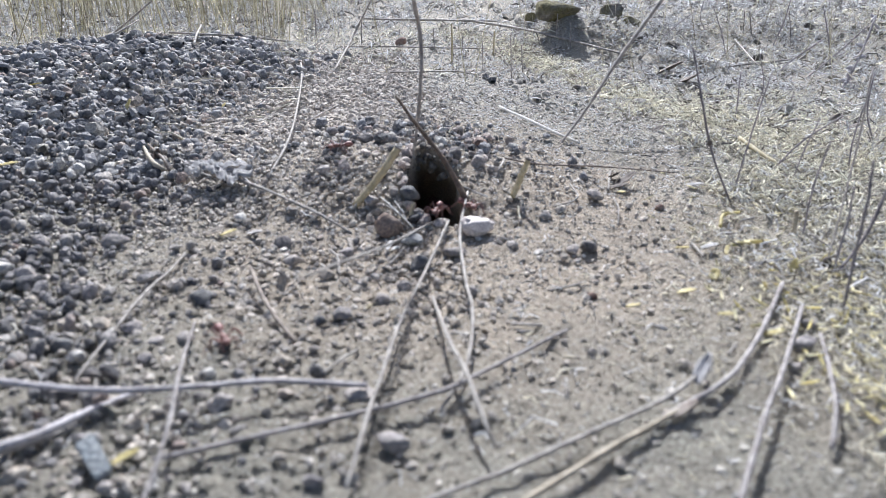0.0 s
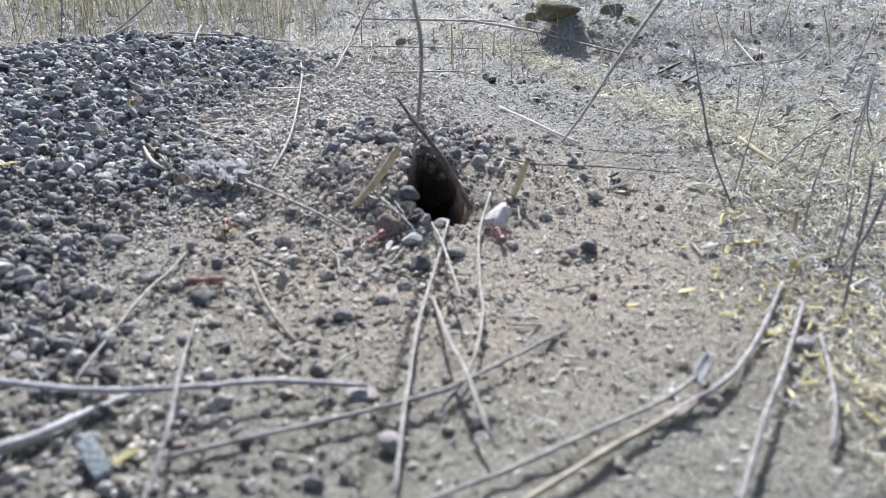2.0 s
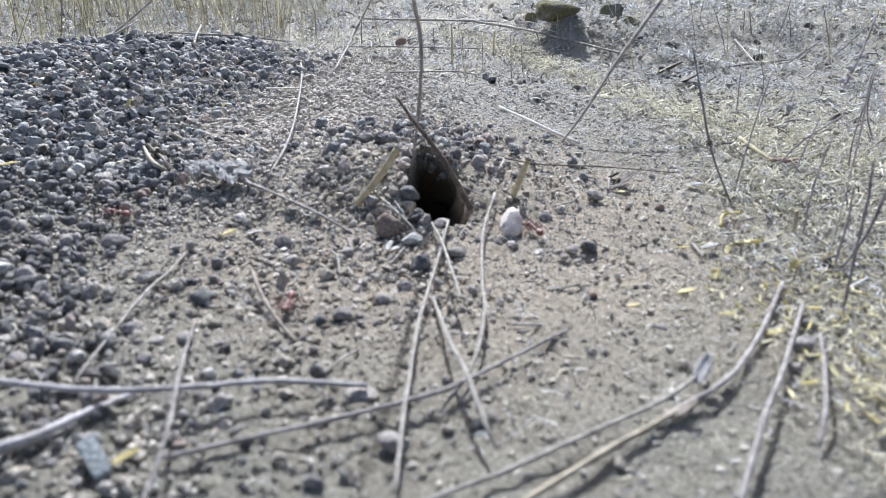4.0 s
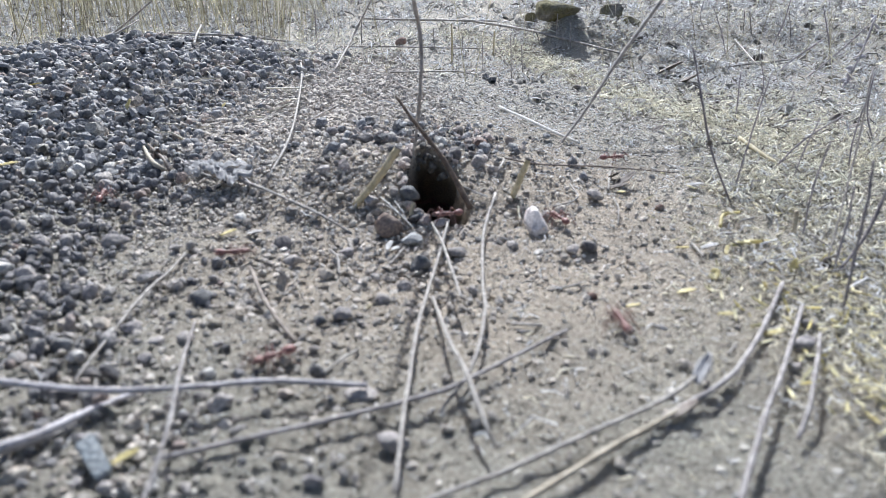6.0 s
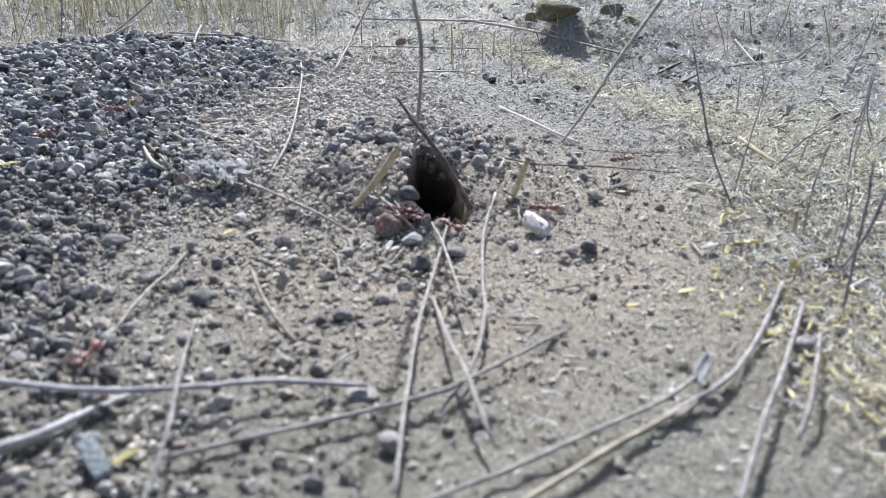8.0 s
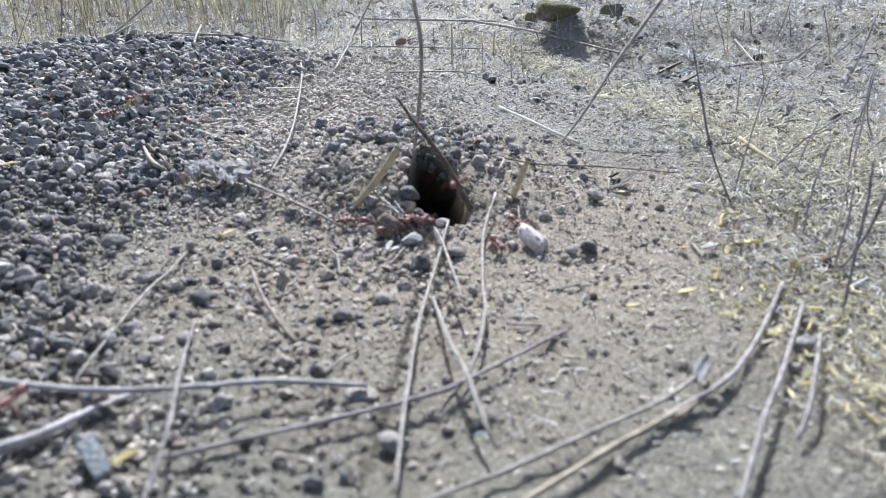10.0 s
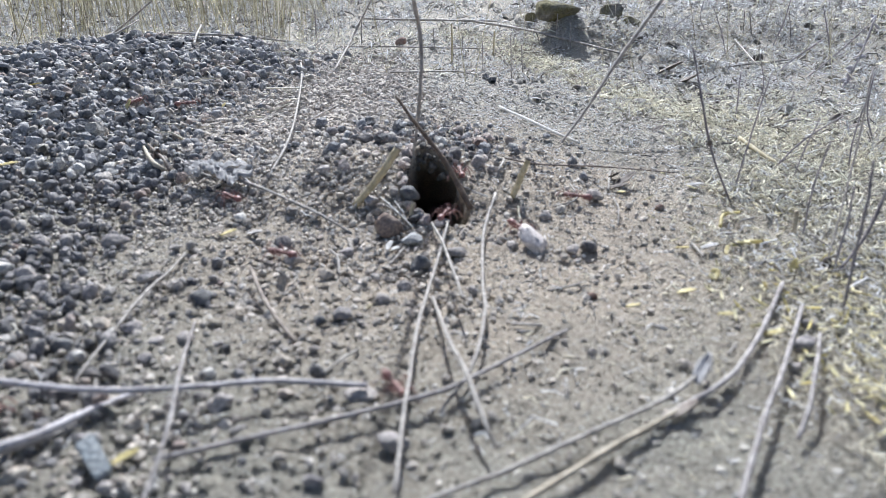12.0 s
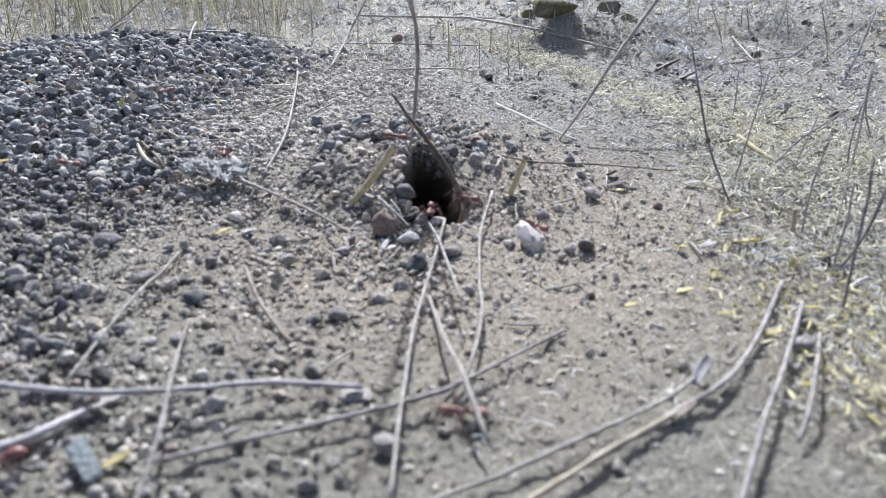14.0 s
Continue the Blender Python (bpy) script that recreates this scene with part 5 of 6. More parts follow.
stem("dry_stalk", [(62.5, 349.2, 3.6), (60.8, 347.2, 17.1)], (0.26, 0.20), grey_straw, "short upright dry stalk standing in straw litter", "stalk")
stem("dry_stalk", [(-43.3, 381.0, 1.4), (-42.5, 379.0, 13.1)], (0.28, 0.22), grey_straw, "short upright dry stalk standing in straw litter", "stalk")
stem("dry_stalk", [(-3.8, 339.4, 4.6), (-4.5, 337.4, 15.7)], (0.25, 0.20), grey_straw, "short upright dry stalk standing in straw litter", "stalk")
stem("dry_stalk", [(34.9, 308.7, 0.9), (33.6, 306.7, 12.8)], (0.23, 0.18), grey_straw, "short upright dry stalk standing in straw litter", "stalk")
stem("dry_stalk", [(-71.1, 403.4, 1.0), (-70.5, 401.6, 16.3)], (0.40, 0.31), grey_straw, "short upright dry stalk standing in straw litter", "stalk")
stem("dry_stalk", [(158.8, 371.2, 8.5), (155.1, 369.2, 19.8)], (0.37, 0.29), grey_straw, "short upright dry stalk standing in straw litter", "stalk")
stem("dry_stalk", [(154.6, 371.5, 8.5), (152.6, 369.5, 19.8)], (0.28, 0.22), grey_straw, "short upright dry stalk standing in straw litter", "stalk")
stem("dry_stalk", [(173.8, 357.6, 4.9), (168.6, 355.6, 21.3)], (0.27, 0.21), grey_straw, "short upright dry stalk standing in straw litter", "stalk")
stem("dry_stalk", [(173.2, 315.8, 1.6), (168.0, 313.8, 16.5)], (0.24, 0.19), grey_straw, "short upright dry stalk standing in straw litter", "stalk")
stem("dry_stalk", [(93.1, 148.3, -0.7), (90.0, 146.3, 6.9)], (0.16, 0.13), grey_straw, "short upright dry stalk standing in straw litter", "stalk")


# ---- single stones ----
stone(0.1, 141.0, 2.48, 0.45, grey_mat, "flat pale grey stone in the mouth of the hole")
stone(-6.8, 133.0, 2.70, 0.50, pale_stone, "flat blue-grey pebble beside the nest hole")
stone(-11.0, 137.4, 3.4, 0.85, clod_brown, "rough brown clod beside the nest hole")
stone(-7.6, 148.8, 2.45, 0.85, slate_mat, "dark blue pebble on the lip of the hole")
stone(-19.8, 174.2, 2.33, 0.80, dark_mat, "dark blue-grey pebble lying on sandy soil")
stone(-25.2, 169.8, 1.85, 0.80, grey_mat, "grey pebble lying on sandy soil")
stone(-29.6, 124.0, 2.13, 0.75, grey_mat, "grey pebble lying on sandy soil")
stone(-33.1, 131.9, 2.00, 0.80, dark_mat, "dark blue-grey pebble lying on sandy soil")
stone(-19.8, 127.8, 1.72, 0.80, blue_mat, "dark blue-grey pebble lying on sandy soil")
stone(-22.0, 117.9, 1.72, 0.70, tan_mat, "tan clod of dried soil")
stone(-7.2, 113.2, 1.56, 0.80, grey_mat, "grey pebble lying on sandy soil")
stone(-16.9, 102.4, 1.92, 0.75, blue_mat, "dark blue-grey pebble lying on sandy soil")
stone(-20.7, 100.4, 1.32, 0.80, slate_mat, "grey pebble lying on sandy soil")
stone(-10.9, 107.9, 1.40, 0.80, grey_mat, "grey pebble lying on sandy soil")
stone(-63.3, 109.4, 1.72, 0.85, blue_mat, "dark blue-grey pebble lying on sandy soil")
stone(-42.4, 107.0, 2.28, 0.75, slate_mat, "blue-grey pebble with a twig leaning on it")
stone(-45.3, 143.7, 1.64, 0.70, white_mat, "small white pebble among dark gravel")
stone(-67.4, 130.5, 3.03, 0.75, blue_mat, "dark blue-grey pebble lying on sandy soil")
stone(-29.8, 75.8, 1.90, 0.80, grey_mat, "grey pebble lying on sandy soil")
stone(-26.0, 70.8, 1.30, 0.80, blue_mat, "dark blue-grey pebble lying on sandy soil")
stone(-58.6, 90.0, 1.90, 0.85, slate_mat, "dark blue-grey pebble lying on sandy soil")
stone(-49.9, 95.9, 2.09, 0.70, blue_mat, "dark blue-grey pebble lying on sandy soil")
stone(-44.8, 91.9, 1.50, 0.80, grey_mat, "grey pebble lying on sandy soil")
stone(-33.9, 83.6, 0.98, 0.80, white_mat, "small pale pebble on sandy soil")
stone(-11.5, 79.5, 2.61, 0.50, grey_mat, "flat grey pebble under a dry stem")
stone(-6.3, 68.7, 2.27, 0.80, blue_mat, "blue-grey pebble in the shade of stems")
stone(55.7, 91.4, 2.19, 0.85, blue_mat, "dark pebble among yellow husks")
stone(60.7, 98.5, 1.30, 0.80, blue_mat, "dark blue-grey pebble lying on sandy soil")
stone(51.8, 84.9, 1.08, 0.80, grey_mat, "grey pebble lying on sandy soil")
stone(30.3, 129.5, 2.20, 0.80, dark_mat, "dark blue-grey pebble lying on sandy soil")
stone(26.9, 129.2, 1.51, 0.80, grey_mat, "grey pebble lying on sandy soil")
stone(19.5, 128.1, 1.15, 0.70, white_mat, "small white pebble on sandy soil")
stone(5.4, 111.9, 1.34, 0.80, grey_mat, "grey pebble lying on sandy soil")
stone(22.9, 143.5, 1.51, 0.80, grey_mat, "grey pebble lying on sandy soil")
stone(2.5, 127.8, 2.99, 0.45, blue_mat, "dark blue-grey pebble lying on sandy soil")
stone(-4.6, 122.1, 2.43, 0.80, slate_mat, "dark blue-grey pebble lying on sandy soil")
stone(-21.5, 359.5, 3.40, 0.85, rust_mat, "brown pebble standing on distant litter")
stone(19.2, 93.0, 0.75, 0.70, tan_mat, "small tan clod of dried soil")
stone(21.3, 65.0, 0.85, 0.60, tan_mat, "small tan clod of dried soil")
stone(35.9, 154.6, 2.14, 0.60, grey_mat, "grey pebble lying on sandy soil")
stone(9.9, 176.4, 2.36, 0.75, rust_mat, "rust-brown stone on the bank behind the hole")
stone(2.9, 164.6, 2.08, 0.70, dark_mat, "dark blue-grey pebble lying on sandy soil")
stone(8.4, 163.1, 1.93, 0.80, grey_mat, "grey pebble lying on sandy soil")
stone(-0.6, 179.6, 1.94, 0.80, dark_mat, "dark blue-grey pebble lying on sandy soil")
stone(-13.5, 172.4, 2.02, 0.80, grey_mat, "grey pebble lying on sandy soil")
stone(-29.0, 159.0, 2.03, 0.80, grey_mat, "grey pebble lying on sandy soil")
stone(-30.2, 186.9, 2.02, 0.80, blue_mat, "dark blue-grey pebble lying on sandy soil")
stone(-32.0, 156.0, 1.74, 0.80, grey_mat, "grey pebble lying on sandy soil")
stone(50.2, 149.7, 1.05, 0.80, rust_mat, "small rust-brown stone on the soil")
stone(26.5, 108.3, 1.00, 0.80, rust_mat, "small rust-brown stone on the soil")
stone(53.3, 306.1, 1.47, 0.80, rust_mat, "small rust-brown stone on the soil")
stone(-106.5, 212.4, 2.95, 0.85, blue_mat, "dark blue-grey pebble lying on sandy soil")
stone(-101.1, 197.6, 2.45, 0.90, blue_mat, "dark blue-grey pebble lying on sandy soil")
stone(-97.4, 214.3, 2.28, 0.80, tan_mat, "tan clod of dried soil")
stone(-82.3, 129.0, 2.31, 0.80, blue_mat, "dark blue-grey pebble lying on sandy soil")
stone(-77.2, 114.3, 2.30, 0.85, grey_mat, "grey pebble lying on sandy soil")
stone(-61.5, 97.2, 1.84, 0.70, tan_mat, "tan clod of dried soil")
stone(-55.5, 97.2, 1.65, 0.70, tan_mat, "tan clod of dried soil")
stone(-59.4, 83.4, 1.47, 0.80, tan_mat, "tan clod of dried soil")
stone(-15.4, 62.0, 1.52, 0.70, blue_mat, "dark blue-grey pebble lying on sandy soil")
stone(11.8, 160.5, 1.78, 0.80, grey_mat, "grey pebble lying on sandy soil")
stone(-54.8, 128.9, 1.73, 0.80, grey_mat, "grey pebble lying on sandy soil")
stone(-16.5, 147.0, 1.92, 0.80, grey_mat, "grey pebble lying on sandy soil")
stone(-11.5, 149.9, 1.42, 0.80, grey_mat, "grey pebble lying on sandy soil")
stone(-15.0, 143.9, 1.51, 0.80, tan_mat, "tan clod of dried soil")
stone(14.2, 131.1, 1.29, 0.80, grey_mat, "grey pebble lying on sandy soil")
stone(24.6, 126.3, 1.03, 0.80, tan_mat, "tan clod of dried soil")
stone(-1.0, 115.2, 1.16, 0.80, grey_mat, "grey pebble lying on sandy soil")
stone(-24.1, 87.4, 1.27, 0.70, tan_mat, "tan clod of dried soil")
stone(-40.4, 93.1, 1.51, 0.75, grey_mat, "grey pebble lying on sandy soil")
stone(-35.2, 91.9, 1.15, 0.80, blue_mat, "dark blue-grey pebble lying on sandy soil")
stone(-49.8, 61.7, 1.96, 0.70, tan_mat, "tan clod of dried soil")
stone(-49.6, 70.0, 1.43, 0.80, tan_mat, "tan clod of dried soil")
stone(96.8, 307.8, 2.94, 0.55, scrap_mat, "dark brown clod lying in pale litter")
stone(96.8, 295.0, 3.09, 0.55, scrap_mat, "dark brown clod lying in pale litter")
stone(97.1, 283.6, 2.49, 0.55, scrap_mat, "dark brown clod lying in pale litter")
stone(98.4, 275.1, 2.67, 0.55, scrap_mat, "dark brown clod lying in pale litter")
stone(96.7, 260.4, 2.08, 0.55, scrap_mat, "dark brown clod lying in pale litter")
stone(168.5, 427.6, 3.39, 0.55, scrap_mat, "dark brown clod lying in pale litter")
stone(190.7, 376.0, 3.46, 0.55, scrap_mat, "dark brown clod lying in pale litter")
stone(211.3, 417.2, 3.07, 0.55, scrap_mat, "dark brown clod lying in pale litter")
stone(196.3, 462.4, 4.94, 0.55, scrap_mat, "dark brown clod lying in pale litter")
stone(201.1, 459.2, 4.52, 0.55, scrap_mat, "dark brown clod lying in pale litter")
stone(158.5, 361.4, 3.25, 0.55, scrap_mat, "dark brown clod lying in pale litter")
stone(148.9, 335.3, 2.72, 0.55, scrap_mat, "dark brown clod lying in pale litter")
stone(167.7, 313.7, 3.23, 0.55, scrap_mat, "dark brown clod lying in pale litter")
stone(162.5, 317.0, 2.06, 0.55, scrap_mat, "dark brown clod lying in pale litter")
stone(202.2, 341.9, 2.61, 0.55, scrap_mat, "dark brown clod lying in pale litter")
stone(226.5, 374.7, 2.16, 0.55, scrap_mat, "dark brown clod lying in pale litter")
stone(190.3, 364.8, 2.03, 0.55, scrap_mat, "dark brown clod lying in pale litter")
stone(138.1, 252.2, 1.43, 0.55, scrap_mat, "dark brown clod lying in pale litter")
stone(136.0, 233.9, 2.48, 0.55, scrap_mat, "dark brown clod lying in pale litter")
stone(134.8, 224.5, 2.18, 0.55, scrap_mat, "dark brown clod lying in pale litter")
stone(96.8, 350.8, 2.40, 0.55, scrap_mat, "dark brown clod lying in pale litter")
stone(91.4, 345.3, 2.65, 0.55, scrap_mat, "dark brown clod lying in pale litter")
stone(100.9, 358.1, 1.84, 0.55, scrap_mat, "dark brown clod lying in pale litter")
stone(42.2, 447.6, 3.32, 0.55, scrap_mat, "dark brown clod lying in pale litter")
stone(38.9, 455.6, 2.62, 0.55, scrap_mat, "dark brown clod lying in pale litter")
stone(51.7, 270.4, 1.83, 0.55, scrap_mat, "dark brown clod lying in pale litter")
stone(175.6, 403.4, 2.89, 0.55, scrap_mat, "dark brown clod lying in pale litter")
stone(-44.7, 87.5, 1.44, 0.75, blue_mat, "blue-grey pebble lying on sandy soil")
stone(-50.5, 82.5, 1.54, 0.75, dark_mat, "dark grey pebble lying on sandy soil")
stone(-55.6, 82.7, 0.98, 0.75, tan_mat, "tan clod of dried soil")
stone(-63.4, 86.5, 1.68, 0.75, grey_mat, "grey pebble lying on sandy soil")
stone(-65.0, 94.0, 0.99, 0.75, grey_mat, "grey pebble lying on sandy soil")
stone(-67.9, 92.8, 1.15, 0.75, slate_mat, "dark blue-grey pebble lying on sandy soil")
stone(-61.1, 89.3, 1.21, 0.75, tan_mat, "tan clod of dried soil")
stone(-53.0, 73.4, 0.82, 0.75, rust_mat, "small rust-brown stone on the soil")
stone(-50.3, 75.2, 0.98, 0.75, tan_mat, "tan clod of dried soil")
stone(-57.1, 74.1, 1.05, 0.75, tan_mat, "tan clod of dried soil")
stone(-53.1, 77.6, 1.01, 0.75, blue_mat, "blue-grey pebble lying on sandy soil")
stone(-34.2, 73.6, 1.04, 0.75, blue_mat, "blue-grey pebble lying on sandy soil")
stone(-33.4, 77.8, 1.01, 0.75, dark_mat, "dark grey pebble lying on sandy soil")
stone(-23.4, 74.8, 1.06, 0.75, tan_mat, "tan clod of dried soil")
stone(-39.7, 71.0, 1.31, 0.75, tan_mat, "tan clod of dried soil")
stone(-37.5, 69.2, 0.93, 0.75, tan_mat, "tan clod of dried soil")
stone(-43.7, 74.8, 1.13, 0.75, dark_mat, "dark grey pebble lying on sandy soil")
stone(-52.6, 64.9, 0.88, 0.75, grey_mat, "grey pebble lying on sandy soil")
stone(-50.6, 66.2, 0.90, 0.75, blue_mat, "blue-grey pebble lying on sandy soil")
stone(-48.0, 60.5, 0.84, 0.75, tan_mat, "tan clod of dried soil")
stone(-47.8, 62.2, 0.53, 0.75, white_mat, "small white pebble on sandy soil")
stone(-47.7, 63.8, 0.87, 0.75, blue_mat, "blue-grey pebble lying on sandy soil")
stone(-44.8, 60.5, 0.78, 0.75, dark_mat, "dark grey pebble lying on sandy soil")
stone(-45.4, 63.9, 0.87, 0.75, tan_mat, "tan clod of dried soil")
stone(-43.6, 61.4, 0.72, 0.75, tan_mat, "tan clod of dried soil")
stone(-42.1, 60.9, 0.85, 0.75, blue_mat, "blue-grey pebble lying on sandy soil")
stone(-45.0, 65.8, 0.76, 0.75, tan_mat, "tan clod of dried soil")
stone(-38.5, 60.1, 0.97, 0.75, grey_mat, "grey pebble lying on sandy soil")
stone(-37.0, 61.0, 0.98, 0.75, tan_mat, "tan clod of dried soil")
stone(-49.0, 67.3, 0.84, 0.75, tan_mat, "tan clod of dried soil")
stone(-49.1, 59.6, 0.77, 0.75, blue_mat, "blue-grey pebble lying on sandy soil")
stone(-43.0, 59.5, 0.70, 0.75, tan_mat, "tan clod of dried soil")
stone(-19.9, 65.9, 1.04, 0.75, tan_mat, "tan clod of dried soil")
stone(-23.2, 61.4, 0.72, 0.75, tan_mat, "tan clod of dried soil")
stone(-27.9, 64.0, 0.68, 0.75, tan_mat, "tan clod of dried soil")
stone(-29.5, 60.5, 0.78, 0.75, grey_mat, "grey pebble lying on sandy soil")
stone(-34.8, 60.9, 0.78, 0.75, tan_mat, "tan clod of dried soil")
stone(-56.9, 79.2, 0.79, 0.75, grey_mat, "grey pebble lying on sandy soil")
stone(-45.3, 79.5, 0.79, 0.75, tan_mat, "tan clod of dried soil")
stone(-50.9, 79.6, 0.87, 0.75, dark_mat, "dark grey pebble lying on sandy soil")
stone(-34.6, 69.4, 0.86, 0.75, tan_mat, "tan clod of dried soil")
stone(-31.0, 68.1, 0.71, 0.75, dark_mat, "dark grey pebble lying on sandy soil")


# ---- leaves and rocks ----
leaf(-75.8, 178.1, 4.1, 7.5, 2.1, -60, 40, leaf_dark, "curled dead leaf among gravel")
leaf(45.9, 165.2, 1.9, 6.5, 2.8, 30, 25, leaf_dark, "dark curled dead leaf on sandy soil")
leaf(43.3, 168.0, 1.8, 4.3, 2.3, -50, 35, leaf_dark, "dark curled dead leaf on sandy soil")
leaf(43.3, 161.8, 1.3, 5.0, 1.7, 10, 10, leaf_dark, "dark curled dead leaf on sandy soil")
leaf(36.2, 80.6, 3.9, 5.2, 1.9, 55, 32, leaf_pale, "frayed white leaf sheath on a stem")
leaf(31.4, 73.2, 2.7, 4.6, 1.2, 30, 15, brown_stem, "torn brown leaf sheath on a stem")
leaf(-48.9, 136.5, 0.2, 4.8, 1.7, 5, 20, tan_mat, "tan leaf flake lying on gravel")
leaf(-40.3, 135.8, 0.2, 4.3, 1.7, -20, 15, leaf_pale, "pale leaf flake lying on gravel")
leaf(-45.9, 136.4, -0.0, 3.6, 1.5, 20, 15, husk_mat, "tan leaf flake lying on gravel")
leaf(-109.3, 167.5, 5.2, 4.8, 1.3, 5, 8, husk_mat, "yellow straw flake on gravel")
leaf(-135.1, 231.0, 11.8, 4.7, 1.5, 15, 8, husk_mat, "yellow straw flake on gravel")
leaf(-96.8, 212.9, 9.5, 3.4, 2.1, 70, 50, husk_mat, "yellow straw flake on gravel")
leaf(-73.9, 231.9, 4.4, 3.0, 1.3, 60, 30, husk_mat, "yellow straw flake on gravel")
leaf(32.7, 104.2, 0.5, 2.5, 0.9, 5, 10, husk_mat, "golden husk flake lying on sandy soil")
leaf(52.9, 94.9, 0.9, 3.6, 1.1, 10, 10, husk_mat, "golden husk flake lying on litter")
leaf(62.1, 131.6, -0.2, 4.0, 1.2, 0, 10, husk_mat, "golden husk flake lying on litter")
leaf(51.6, 117.5, -0.3, 2.6, 1.9, 70, 30, husk_mat, "golden husk flake lying on litter")
leaf(44.2, 111.0, -0.4, 3.5, 1.2, 10, 8, husk_mat, "golden husk flake lying on sandy soil")
leaf(67.7, 120.2, 0.2, 3.3, 1.3, 60, 40, husk_mat, "golden husk flake lying on litter")
leaf(48.2, 102.6, -0.2, 2.5, 0.9, -10, 8, husk_mat, "golden husk flake lying on sandy soil")
leaf(62.7, 164.1, 0.9, 4.6, 1.6, -25, 12, leaf_bleached, "pale papery leaf flake lying on soil")
leaf(48.7, 128.2, 0.3, 3.4, 1.2, -60, 20, husk_mat, "pale golden husk flake lying on soil")
leaf(54.5, 128.9, 0.2, 3.6, 2.0, 10, 12, leaf_bleached, "pale crumpled flake lying beside husks")
leaf(57.5, 127.5, 0.1, 3.0, 1.0, 70, 15, husk_mat, "golden husk flake lying on litter")
leaf(43.3, 158.6, 1.0, 1.9, 1.1, -30, 8, husk_mat, "yellow husk flake on sandy soil")
leaf(-29.6, 113.7, -0.1, 3.5, 2.1, 80, 60, tan_mat, "upright clod of dried soil")
leaf(-37.9, 64.6, 2.4, 3.4, 1.1, 30, 15, husk_mat, "yellow leaf flake among gravel")
leaf(95.4, 300.7, 3.2, 14.5, 5.8, -30, 30, leaf_dark, "dark dead leaf on distant litter")
leaf(97.0, 279.2, 3.3, 11.3, 4.5, -20, 30, leaf_dark, "dark dead leaf on distant litter")
leaf(67.0, 211.9, 2.1, 3.9, 1.8, 10, 30, leaf_dark, "dark dead leaf on distant litter")
leaf(126.9, 221.1, 2.9, 4.7, 2.9, 30, 30, leaf_dark, "dark dead leaf on distant litter")
leaf(126.3, 209.9, 3.2, 4.5, 2.1, -20, 30, leaf_dark, "dark dead leaf on distant litter")
rock(58.6, 369.5, 11.6, 0.42, rock_mat, "weathered tan rock with a mossy side on a low bank")
rock(94.0, 405.0, 6.5, 0.9, rock_mat, "dark weathered rock beside a larger one")
rock(50.8, 408.1, 4.7, 0.7, rock_mat, "small weathered rock on litter")
rock(97.9, 376.1, 5.2, 0.5, rock_mat, "small weathered rock on litter")
lobed_leaf(-56.5, 161.0, 4.6, -16, leaf_bleached, "crumpled bleached leaf lying on gravel")
chip(-40.9, 63.8, (5.2, 2.2, 2.6), -44, 20, chip_mat, "large angular blue-grey stone among gravel")


# ---- ants and their seed ----
def blob(centre, size, level=3, taper=0.0):
    """An egg-shaped body piece; taper narrows it towards +x."""
    v, f = ico(level)
    v = v * np.array(size)
    k = 1 - taper * v[:, :1] / size[0]
    v[:, 1:] *= k
    return v + np.array(centre), f


def part(name, pieces, mat, parent, at=(0, 0, 0), label=""):
    v, f = joined([(a, [list(q) for q in b]) for a, b in pieces])
    ob = new(name, mesh_from(name, v - np.array(at), f, mat))
    ob.parent = parent
    ob.location = Vector(at) * MM
    return tagged(ob, label)


